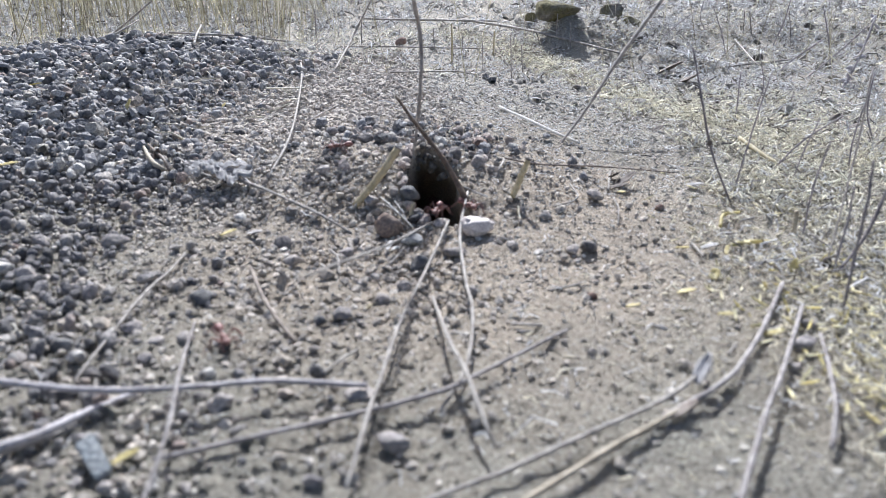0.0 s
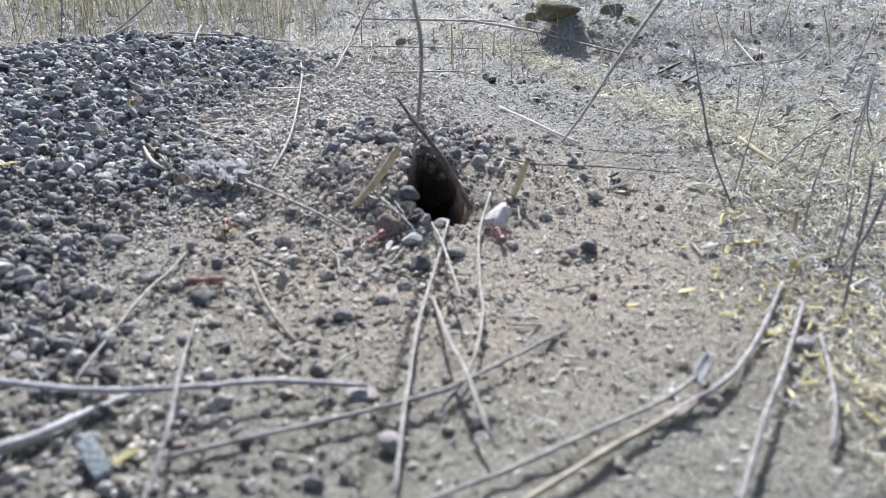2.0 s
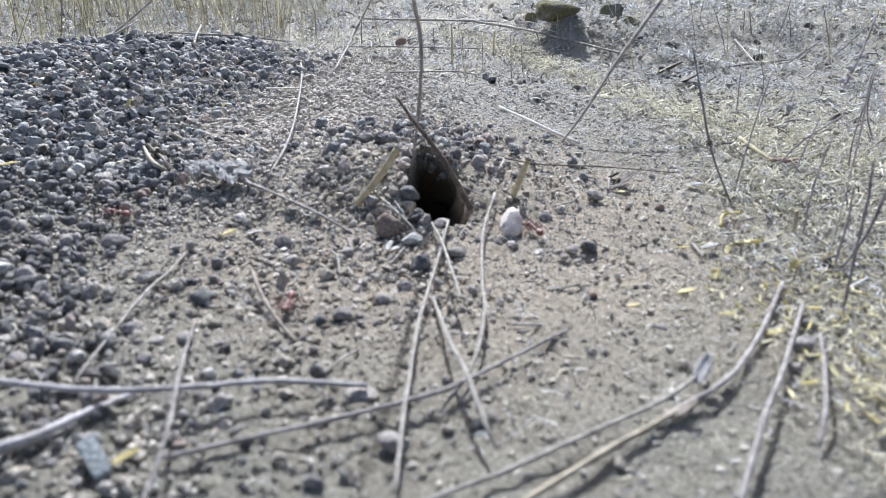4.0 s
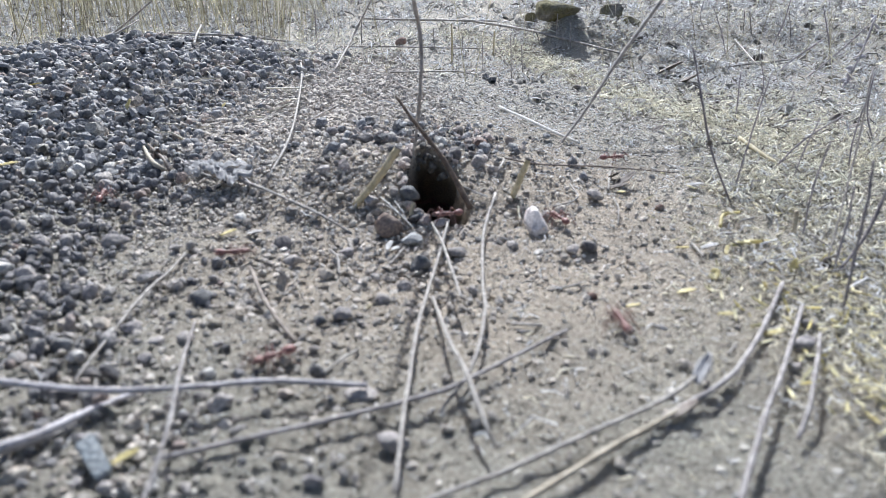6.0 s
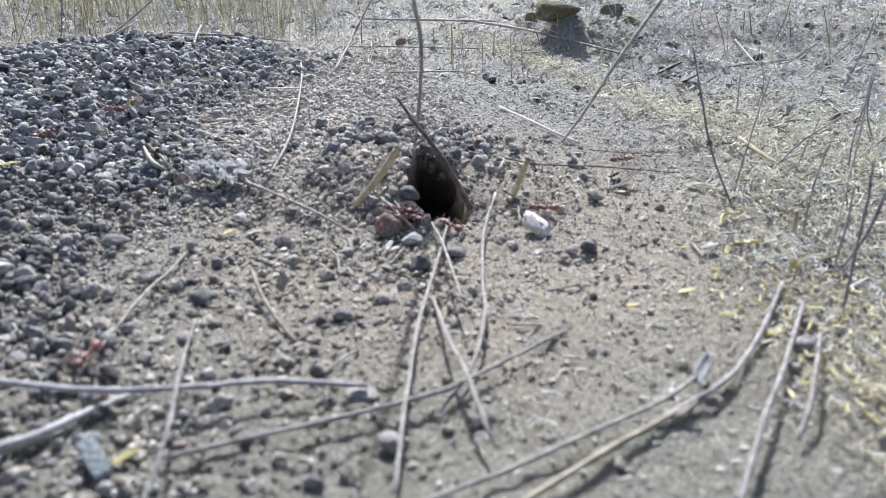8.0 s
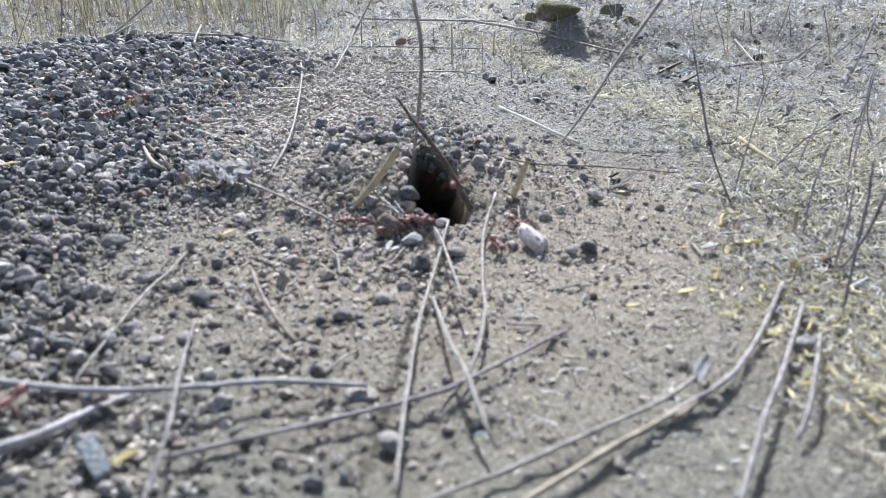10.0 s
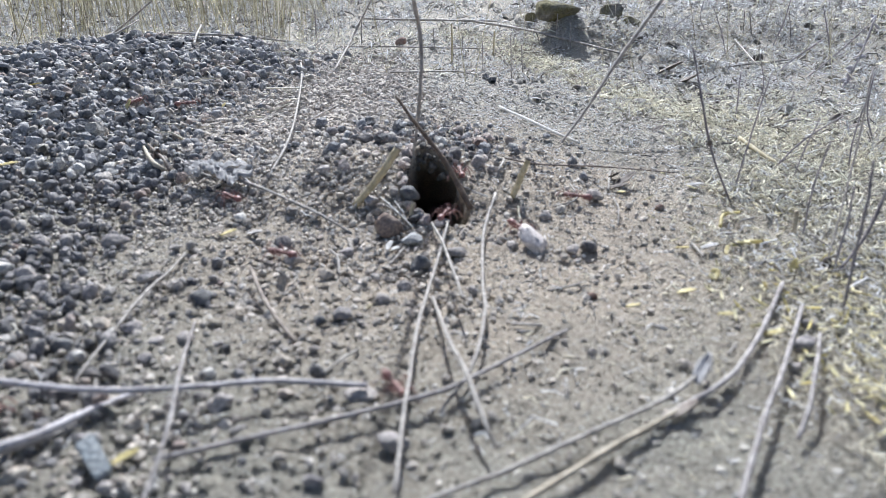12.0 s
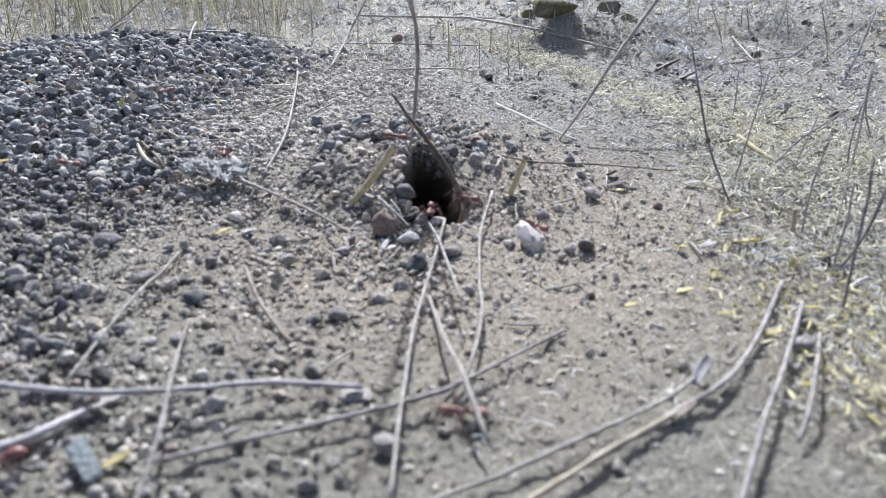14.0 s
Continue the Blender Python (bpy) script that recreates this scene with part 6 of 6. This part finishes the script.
def build_ant():
    ant = tagged(new("ant"), "reddish-brown harvester ant walking on the soil", "ant", "ants at the nest")
    head = part("head", [blob((2.25, 0, 1.55), (0.78, 0.74, 0.58), 3, 0.12)], ant_red, ant, (1.6, 0, 1.6))
    for s in (-1, 1):
        part("eye", [blob((2.3, 0.66 * s, 1.72), (0.17, 0.09, 0.14), 2)], ant_dark, head, (0, 0, 0), "small black eye").location = -head.location
        part("mandible", [tube([(2.85, 0.34 * s, 1.4), (3.2, 0.36 * s, 1.28), (3.4, 0.06 * s, 1.22)], (0.16, 0.14, 0.05), 6, 3)], ant_dark, head).location = -head.location
        antenna = part("antenna", [tube([(2.75, 0.3 * s, 1.75), (3.05, 0.75 * s, 2.3), (3.35, 1.15 * s, 2.55)], (0.09, 0.08, 0.08), 6, 3),
                                   tube([(3.35, 1.15 * s, 2.55), (4.0, 1.1 * s, 1.9), (4.5, 0.85 * s, 1.2)], (0.08, 0.09, 0.1), 6, 3)], ant_red, head)
        antenna.location = -head.location
    part("thorax", [blob((0.85, 0, 1.6), (0.75, 0.5, 0.52)), blob((0.0, 0, 1.5), (0.7, 0.4, 0.42)), blob((1.5, 0, 1.58), (0.25, 0.2, 0.2), 2)], ant_red, ant)
    part("petiole", [blob((-0.85, 0, 1.5), (0.3, 0.22, 0.34), 2), blob((-1.3, 0, 1.5), (0.3, 0.3, 0.36), 2), blob((-0.55, 0, 1.38), (0.3, 0.12, 0.12), 2)], ant_red, ant)
    part("gaster", [blob((-2.5, 0, 1.5), (1.12, 0.78, 0.72), 3, 0.1), blob((-3.45, 0, 1.4), (0.35, 0.3, 0.28), 2)], ant_gaster, ant, label="glossy dark red abdomen")
    for s in (-1, 1):
        for x, way in ((0.95, 1.5), (0.45, 0.1), (0.0, -1.7)):
            hip = (x, 0.35 * s, 1.35)
            part("leg", [tube([hip, (x + way * 0.25, 0.85 * s, 1.3), (x + way * 0.55, 1.75 * s, 2.25)], (0.15, 0.17, 0.11), 6, 3),
                         tube([(x + way * 0.55, 1.75 * s, 2.25), (x + way * 0.95, 2.5 * s, 1.0), (x + way * 1.1, 2.75 * s, 0.35)], (0.1, 0.1, 0.06), 6, 3),
                         tube([(x + way * 1.1, 2.75 * s, 0.35), (x + way * 1.35, 3.0 * s, 0.05), (x + way * 1.6, 3.15 * s, -0.05)], (0.06, 0.05, 0.04), 5, 2)],
                 ant_red, ant, hip)
    return ant


def build_seed():
    v, f = ico(4)
    n = np.array([noise.noise(Vector(p * 2.2)) for p in v]) * 0.14 + np.array([abs(noise.noise(Vector(p * np.array([1.6, 4, 4])))) for p in v]) * -0.34
    v = v * (1 + n)[:, None] * np.array([3.8, 2.95, 2.3])
    v[:, 1:] *= (1 - 0.22 * v[:, :1] / 4.0)
    # flat sides where the husk has dried and folded
    for side, share in (((0.11, -0.17, 0.98), 0.7), ((-0.33, 0.91, -0.01), 0.66), ((0.30, -0.85, 0.42), 0.66), ((-0.1, 0.5, -0.85), 0.6), ((0.2, 0.62, 0.75), 0.72)):
        side = np.array(side) / np.linalg.norm(side)
        reach = v @ side
        v -= np.outer(np.maximum(reach - share * reach.max(), 0) * 0.92, side)
    return tagged(new("seed_husk", mesh_from("seed_husk", v, f, seed_mat)), "wrinkled white seed husk carried by an ant", "seed")


def build_florets():
    """Dried florets clustered along the upper part of the flowering stalk."""
    rng = np.random.default_rng(5)
    co = np.array([p.co[:] for p in flower_stalk.data.vertices]) / MM
    top = co[co[:, 2] > np.percentile(co[:, 2], 52)]
    for i in range(16):
        c = top[rng.integers(0, len(top))] + rng.normal(0, 1.2, 3)
        v, f = blob((0, 0, 0), (1.6, 0.75, 0.6), 2, 0.4)
        v = v * rng.uniform(0.7, 1.25, (len(v), 1)) @ turns(rng, 1, 0.8)[0].T
        part("floret", [(v + c, f)], floret_mat, flower_stalk, label="pale dried floret" if i == 0 else "")


def build_details():
    """Beads on two stalks and the open, split ends of the straw stubs."""
    for stalk, share, size in ((bead_stalk, 0.62, 0.85), (seed_stalk, 0.90, 1.35)):
        co = np.array([p.co[:] for p in stalk.data.vertices]) / MM
        low, high = co[:, 2].min(), co[:, 2].max()
        near = co[np.abs(co[:, 2] - (high + (low - high) * share)).argsort()[:8]].mean(0)
        part("bead", [blob(near, (size * 0.7, size * 0.7, size), 2)], leaf_dark, stalk, label="dark seed bead")
    for stub in (stub_one, stub_two):
        co = np.array([p.co[:] for p in stub.data.vertices]) / MM
        tip = co[-2] if co[-2][2] > co[-1][2] else co[-1]
        rim = co[:8]
        centre = rim.mean(0)
        out = tip - centre
        out /= np.linalg.norm(out) + 1e-9
        v = np.vstack([rim + (rim - centre) * 0.14, rim + (rim - centre) * 0.10 + out * 0.55, rim - (rim - centre) * 0.28 + out * 0.5, rim - (rim - centre) * 0.28])
        f = [[r * 8 + j, r * 8 + (j + 1) % 8, ((r + 1) % 4) * 8 + (j + 1) % 8, ((r + 1) % 4) * 8 + j] for r in range(4) for j in range(8)]
        part("split_end", [(v, f)], pale_straw, stub, label="pale split end")


build_florets()
build_details()
first_ant = build_ant()
ants = [first_ant] + [copy_thing(first_ant, pose(0, 0, 0)) for _ in range(13)]
white_seed = build_seed()


# ---- how things move ----
def turn_about(ob, rows):
    """Swing a stem on its fixed end: rows of seconds and degrees."""
    x, y, z = ob.location
    walk(ob, [(t, pose(x, y, z, 0, 0, a)) for t, a in rows])


def carry_seed(ob, rows):
    walk(ob, [(t, pose(x * MM, y * MM, (float(land(np.float64(x), np.float64(y))) + 2.3) * MM, 0, ry, rz)) for t, x, y, rz, ry in rows])


def ant_walk(ant, rows):
    """Rows of seconds, place in mm, heading and, inside the hole, height. The legs step while the ant moves."""
    keys = []
    for t, x, y, heading, *z in rows:
        lift = 0.5 + 1.1 * float(gravelly(np.array([x]), np.array([y]))[0])
        z = z[0] if z else float(land(np.float64(x), np.float64(y))) + lift
        keys.append((t, pose(x * MM, y * MM, z * MM, 0, 0, heading)))
    walk(ant, keys)
    beats = [0.0]
    for (t0, x0, y0, *_), (t1, x1, y1, *_) in zip(rows, rows[1:]):
        if math.hypot(x1 - x0, y1 - y0) / (t1 - t0) > 4 and abs(x1) < 140 and y1 > 50:
            beats += [t for t in np.arange(t0, t1, 0.12) if t - beats[-1] > 0.09]
    if 14.0 - beats[-1] > 0.05:
        beats.append(14.0)
    legs = [p for p in ant.children if p.name.startswith("leg")]
    for n, leg in enumerate(legs):
        x, y, z = leg.location
        side = 1 if (n + n // 3) % 2 else -1
        walk(leg, [(t, pose(x, y, z, 7 * side * (-1) ** k, 0, 17 * side * (-1) ** k)) for k, t in enumerate(beats)])


# ---- motion ----
def motions():
    turn_about(stem_a, [(0, -3.6), (0.1, -3.2), (0.3, -1.7), (0.45, 0.1), (0.6, 0.3), (14, 0.3)])
    turn_about(stem_b, [(0, 4.9), (0.5, 6.1), (1.1, 6.0), (1.3, 2.6), (1.5, -1.3), (2, 0.9), (2.5, -1.0), (3, 0.2), (5.4, -0.0), (14, -0.0)])
    turn_about(stem_d, [(0, -40.1), (0.15, -20.2), (0.3, -0.9), (0.5, 3.8), (1, 1.3), (14, 2.0)])
    turn_about(stem_e, [(0, 6.9), (3.2, 6.9), (4.2, 3.2), (5.2, 0.0), (14, 0.0)])
    carry_seed(white_seed, [(0, 7.4, 136.9, 0, 0), (0.5, 6.6, 137.7, 0, -5), (1, 9.5, 138.6, 5, -8), (1.25, 10.2, 137.2, 12, -12), (1.5, 10.4, 136.4, 22, -18), (2, 11.8, 140.4, 40, -35), (2.5, 12.3, 138.6, 45, -32), (3, 12.1, 138.1, 48, -42), (3.5, 12.9, 137.9, 55, -45), (5.3, 18.9, 137.6, 98, -48), (6, 19.9, 138.1, 100, -48), (6.5, 20.5, 136.4, 95, -50), (7, 20.0, 137.6, 102, -46), (7.25, 19.6, 137.9, 130, -28), (7.5, 18.8, 138.6, 158, -12), (8, 20.0, 137.1, 132, -30), (9.2, 19.0, 133.8, 138, -32), (10.4, 18.2, 130.2, 132, -36), (11.5, 18.3, 130.6, 130, -38), (13, 18.1, 130.6, 132, -36), (13.5, 17.8, 131.0, 126, -38), (14, 18.3, 131.0, 124, -38)])
    ant_walk(ants[0], [(0, 5.6, 145.3, -56), (0.5, 3.0, 143.9, -20), (0.75, 6.3, 141.5, -55), (0.82, 7.7, 139.8, -4), (0.9, 9.0, 138.2, 46), (1, 9.4, 136.3, 87), (1.5, 11.9, 131.1, 93), (2, 11.9, 133.7, 99), (2.5, 14.7, 137.7, 113), (3, 16.1, 133.2, 103), (5.5, 24.8, 141.7, 128), (6, 25.4, 141.0, 116), (6.5, 25.8, 139.8, 118), (7, 25.1, 140.8, 118), (7.25, 24.7, 144.1, 145), (7.5, 22.2, 146.2, 197), (8, 22.5, 144.9, 176), (8.8, 19.1, 144.5, 253), (9.6, 16.3, 141.6, 284), (10.4, 16.0, 137.7, 297), (11, 16.2, 137.7, 299), (11.5, 16.2, 137.5, 307), (12, 16.3, 137.2, 301), (12.5, 16.4, 137.2, 318), (13, 15.7, 136.5, 321), (13.15, 17.4, 140.0, 276), (13.3, 19.9, 140.1, 247), (13.5, 19.7, 137.4, 220), (13.75, 20.1, 137.3, 173), (14, 20.5, 137.2, 126)])
    ant_walk(ants[1], [(0, -34.2, 92.1, -60), (0.2, -30.6, 88.5, -55), (0.4, -29.2, 84.8, -26), (0.6, -26.3, 86.4, 20), (0.8, -20.9, 88.0, -3), (1, -3.2, 85.2, -18), (1.2, 4.8, 79.8, -36), (1.4, 16.1, 71.4, -32), (1.5, 18.9, 70.4, -20), (1.7, 21.0, 60.3, -77), (2, 23.2, 52.5, -69), (2.5, 24.9, 51.4, -9), (3, 26.6, 50.3, 50), (4.4, 29.2, 54.5, 86), (5.3, 31.7, 73.7, 85), (5.6, 33.4, 76.0, 91), (5.8, 31.8, 79.3, 115), (5.9, 30.3, 82.4, 100), (6, 28.7, 96.9, 97), (6.15, 27.7, 103.9, 108), (6.3, 22.7, 115.1, 121), (6.5, 12.4, 127.8, 140), (7, 9.0, 128.8, 108), (7.5, 7.1, 130.6, 97), (8, 1.6, 137.7, 131), (9.5, -1.7, 139.3, 135), (10.4, -7.3, 139.8, 165), (11, -8.8, 138.9, 173), (11.25, -6.9, 139.1, 95), (11.5, -5.0, 139.2, 18), (12, 0.4, 142.0, 70), (12.3, -0.3, 188.0, 83, -17.3), (12.6, -1.0, 188.0, 90, -14.8), (12.9, -1.1, 188.0, 149, -14.8), (13.2, -1.3, 188.0, 209, -14.8), (13.6, -1.8, 143.8, 241), (14, -2.1, 142.8, 265)])
    ant_walk(ants[2], [(0, -26.0, 168.4, -154), (0.5, -34.0, 164.4, -171), (1, -46.4, 165.3, -185), (1.25, -48.7, 165.6, -145), (1.5, -51.0, 165.9, -105), (1.7, -52.0, 154.8, -84), (2, -46.7, 137.5, -72), (2.25, -46.3, 136.7, -127), (2.5, -45.8, 135.9, -182), (3.2, -59.3, 138.7, -199), (5.3, -79.0, 150.7, -212), (5.7, -79.7, 151.2, -261), (6.1, -79.5, 153.7, -258), (6.3, -83.3, 169.6, -259), (6.5, -84.7, 181.6, -256), (7.1, -97.0, 211.0, -244), (7.3, -97.6, 210.7, -180), (7.5, -98.2, 210.4, -116), (7.9, -98.7, 207.4, -169), (8.2, -100.9, 209.1, -246), (10.3, -96.4, 221.7, -323), (12, -83.2, 224.1, -340), (12.5, -73.2, 228.5, -370), (13, -67.8, 221.3, -425), (13.5, -65.1, 211.1, -435), (14, -56.2, 176.4, -436)])
    ant_walk(ants[3], [(0, -1.3, 143.6, -103), (0.5, -1.0, 143.4, -119), (1, -1.6, 142.1, -150), (1.5, -5.7, 139.6, -152), (1.8, -11.4, 136.9, -133), (2, -14.1, 131.8, -117), (2.2, -17.7, 124.2, -111), (2.5, -23.4, 106.8, -121), (3, -27.7, 113.1, -195), (3.1, -28.0, 112.2, -143), (3.2, -28.4, 111.2, -91), (5.3, -22.7, 90.0, -98), (5.5, -23.8, 87.8, -123), (5.9, -24.9, 87.1, -136), (6.1, -25.6, 86.3, -154), (6.3, -27.8, 85.7, -168), (6.5, -33.9, 84.5, -174), (6.7, -36.6, 84.8, -182), (6.9, -40.3, 84.7, -181), (7.1, -45.0, 85.0, -190), (7.3, -50.0, 86.4, -209), (7.5, -52.7, 89.2, -179), (7.6, -52.0, 87.8, -125), (7.7, -51.3, 86.3, -72), (8.2, -51.8, 84.0, -108), (10.3, -56.5, 71.6, -101), (11, -56.0, 69.9, -130), (11.4, -57.9, 68.9, -170), (11.6, -58.1, 69.2, -225), (11.8, -58.3, 69.5, -279), (12, -58.5, 69.8, -334), (12.25, -56.1, 70.5, -353), (12.5, -52.4, 70.5, -390), (12.75, -49.8, 66.8, -420), (13, -48.9, 64.5, -434), (13.5, -49.2, 63.6, -505), (14, -51.1, 63.0, -522)])
    ant_walk(ants[4], [(0, -99.4, 117.3, -16), (1.2, -92.9, 115.4, -7), (1.7, -63.2, 112.1, -2), (2.2, -34.0, 112.9, 9), (2.5, -28.2, 116.2, -21), (2.8, -22.5, 108.6, -47), (3, -13.0, 99.4, -57), (3.1, -8.5, 89.9, -63), (3.2, -4.6, 82.9, -65), (3.5, 1.1, 66.7, -74), (3.8, 3.9, 52.3, -79), (14, 5.4, 49.5, -61)])
    ant_walk(ants[5], [(0, -67.9, 75.4, 70), (2.6, -66.3, 80.0, 18), (3, -60.7, 81.1, 42), (3.1, -60.3, 82.4, 85), (3.2, -59.9, 83.7, 129), (3.6, -71.7, 91.1, 139), (4.45, -79.9, 104.5, 82), (5.3, -88.2, 117.9, 26), (5.7, -64.1, 121.3, 9), (6, -41.8, 125.2, 6), (6.3, -28.6, 125.2, 32), (6.5, -23.6, 133.9, 32), (6.7, -20.1, 130.5, -12), (7, -14.5, 133.3, 43), (7.5, -12.5, 139.1, 82), (8, -10.5, 138.0, 36), (10.4, -11.1, 136.1, 22), (10.7, -13.6, 137.5, -46), (11, -16.2, 138.8, -113), (11.3, -17.7, 128.0, -96), (11.4, -18.1, 123.4, -138), (11.5, -18.5, 118.8, -180), (11.7, -28.4, 124.9, -203), (11.9, -30.5, 123.9, -201), (12.1, -36.0, 127.8, -206), (12.5, -62.5, 138.1, -148), (12.7, -67.5, 121.6, -127), (12.9, -76.0, 120.1, -171), (13.3, -92.3, 117.8, -169), (14, -97.9, 115.1, -155)])
    ant_walk(ants[6], [(0, -2.0, 188.0, -90, -14.5), (5, -1.0, 188.0, -90, -14.8), (6, -5.6, 188.0, -152, -14.5), (6.3, -5.9, 147.8, -164), (6.4, -6.3, 147.7, -105), (6.5, -6.7, 147.6, -46), (7, -9.7, 146.9, -64), (7.5, -9.9, 145.1, -36), (8, -9.3, 142.8, -26), (10.4, -10.3, 138.5, 1), (10.7, -10.9, 138.0, -48), (11, -11.4, 137.6, -97), (11.5, -11.3, 128.0, -88), (11.7, -9.5, 106.6, -88), (11.9, -9.8, 86.7, -75), (12.1, -1.4, 75.8, -54), (12.3, 4.6, 66.6, -64), (12.6, 8.7, 53.9, -72), (14, 9.9, 49.6, -74)])
    ant_walk(ants[7], [(0, 1.3, 188.0, -90, -14.8), (5, 1.0, 188.0, -90, -15.5), (5.5, 0.3, 143.5, -151), (6, 1.0, 142.0, -164), (6.17, 1.1, 140.7, -109), (6.33, 1.2, 139.5, -54), (6.5, 1.3, 138.2, 0), (7, -1.5, 138.4, 18), (7.5, -2.2, 140.7, 1), (8, -6.9, 140.6, -41), (10.4, -5.2, 139.4, 1), (11, -7.8, 139.0, 47), (11.6, -3.0, 141.1, 71), (12.2, -0.7, 188.0, 83, -17.0), (14, -0.7, 188.0, 83, -14.5)])
    ant_walk(ants[8], [(0, -1.0, 188.0, -151, -13.8), (6.3, -1.0, 188.0, -164, -14.5), (6.55, -4.0, 143.7, -151), (6.75, -10.3, 139.1, -157), (7, -21.8, 136.7, -170), (7.17, -20.0, 137.2, -228), (7.33, -18.2, 137.8, -285), (7.5, -16.4, 138.3, -343), (8, -11.6, 139.7, -337), (8.77, -14.7, 139.4, -280), (9.53, -17.9, 139.0, -222), (10.3, -21.0, 138.7, -165), (10.6, -23.6, 137.8, -167), (11, -31.9, 136.2, -201), (11.5, -39.6, 145.1, -220), (12, -49.2, 151.0, -217), (12.5, -54.2, 156.2, -175), (13, -51.6, 150.7, -193), (13.5, -72.4, 160.5, -202), (14, -92.7, 167.8, -200)])
    ant_walk(ants[9], [(0, 2.6, 188.0, 89, -14.5), (1.73, 1.4, 188.0, 30, -14.5), (3.47, 0.2, 188.0, -30, -14.5), (5.2, -1.0, 188.0, -90, -14.5), (5.5, -1.3, 188.0, -90, -16.6), (5.73, -0.0, 188.0, -30, -15.9), (5.97, 1.3, 188.0, 30, -15.2), (6.2, 2.6, 188.0, 89, -14.5), (7.8, 2.6, 188.0, 11, -14.7), (9.4, 2.6, 188.0, -67, -14.8), (9.8, 3.3, 166.0, 7), (10.2, 3.9, 143.9, 82), (11, 3.9, 146.2, 85), (11.5, 3.4, 153.0, 86), (12, 4.1, 155.8, 96), (12.5, 1.8, 163.9, 115), (13, -1.7, 168.6, 111), (13.5, -3.1, 171.5, 122), (14, -11.1, 167.9, 152)])
    ant_walk(ants[10], [(0, 163.0, 171.6, -180), (3, 133.6, 171.3, -186), (4.4, 71.0, 179.8, -184), (5.5, 35.8, 179.5, -200), (5.75, 41.0, 180.6, -276), (6, 46.1, 181.7, -352), (6.25, 47.3, 181.5, -279), (6.5, 48.5, 181.3, -207), (7, 44.9, 182.4, -193), (7.4, 46.5, 181.8, -251), (7.8, 48.2, 181.2, -308), (8.2, 49.9, 180.6, -365), (9, 78.3, 179.1, -371), (10.3, 127.5, 162.2, -377), (14, 152.9, 159.1, -367)])
    ant_walk(ants[11], [(0, 2.6, 188.0, -91, -13.6), (8.6, 1.8, 188.0, -90, -14.5), (9.4, 5.6, 138.2, -80), (10.4, 13.9, 128.1, -49), (10.55, 14.4, 127.6, -6), (10.7, 15.0, 127.1, 37), (11, 17.0, 125.4, 0), (11.1, 20.7, 119.1, -12), (11.2, 29.0, 122.9, 41), (11.35, 34.5, 133.0, 74), (11.5, 35.1, 145.0, 93), (12, 30.8, 150.9, 161), (12.5, 14.7, 152.0, 180), (13, 8.3, 150.9, 212), (13.5, 3.8, 145.1, 235), (13.75, 4.7, 146.0, 195), (14, 5.6, 147.0, 155)])
    ant_walk(ants[12], [(0, 0.2, 188.0, -90, -13.6), (11.6, 1.0, 188.0, -90, -14.8), (12.2, 3.5, 140.8, -55), (12.5, 6.4, 138.7, 0), (12.75, 6.6, 136.4, -47), (13, 6.9, 134.2, -95), (13.3, 11.2, 118.0, -80), (13.5, 13.7, 97.8, -90), (13.7, 10.9, 77.4, -107), (13.85, 7.2, 74.0, -162), (14, 2.9, 74.8, -191)])
    ant_walk(ants[13], [(0, -130.2, 163.6, 48), (6.6, -125.2, 169.1, 36), (7.5, -110.6, 179.6, 53), (8, -109.8, 185.8, 74), (8.2, -108.4, 189.2, 64), (10.3, -98.4, 205.0, 68), (12, -96.4, 217.1, 71), (14, -89.6, 230.2, 63)])


motions()
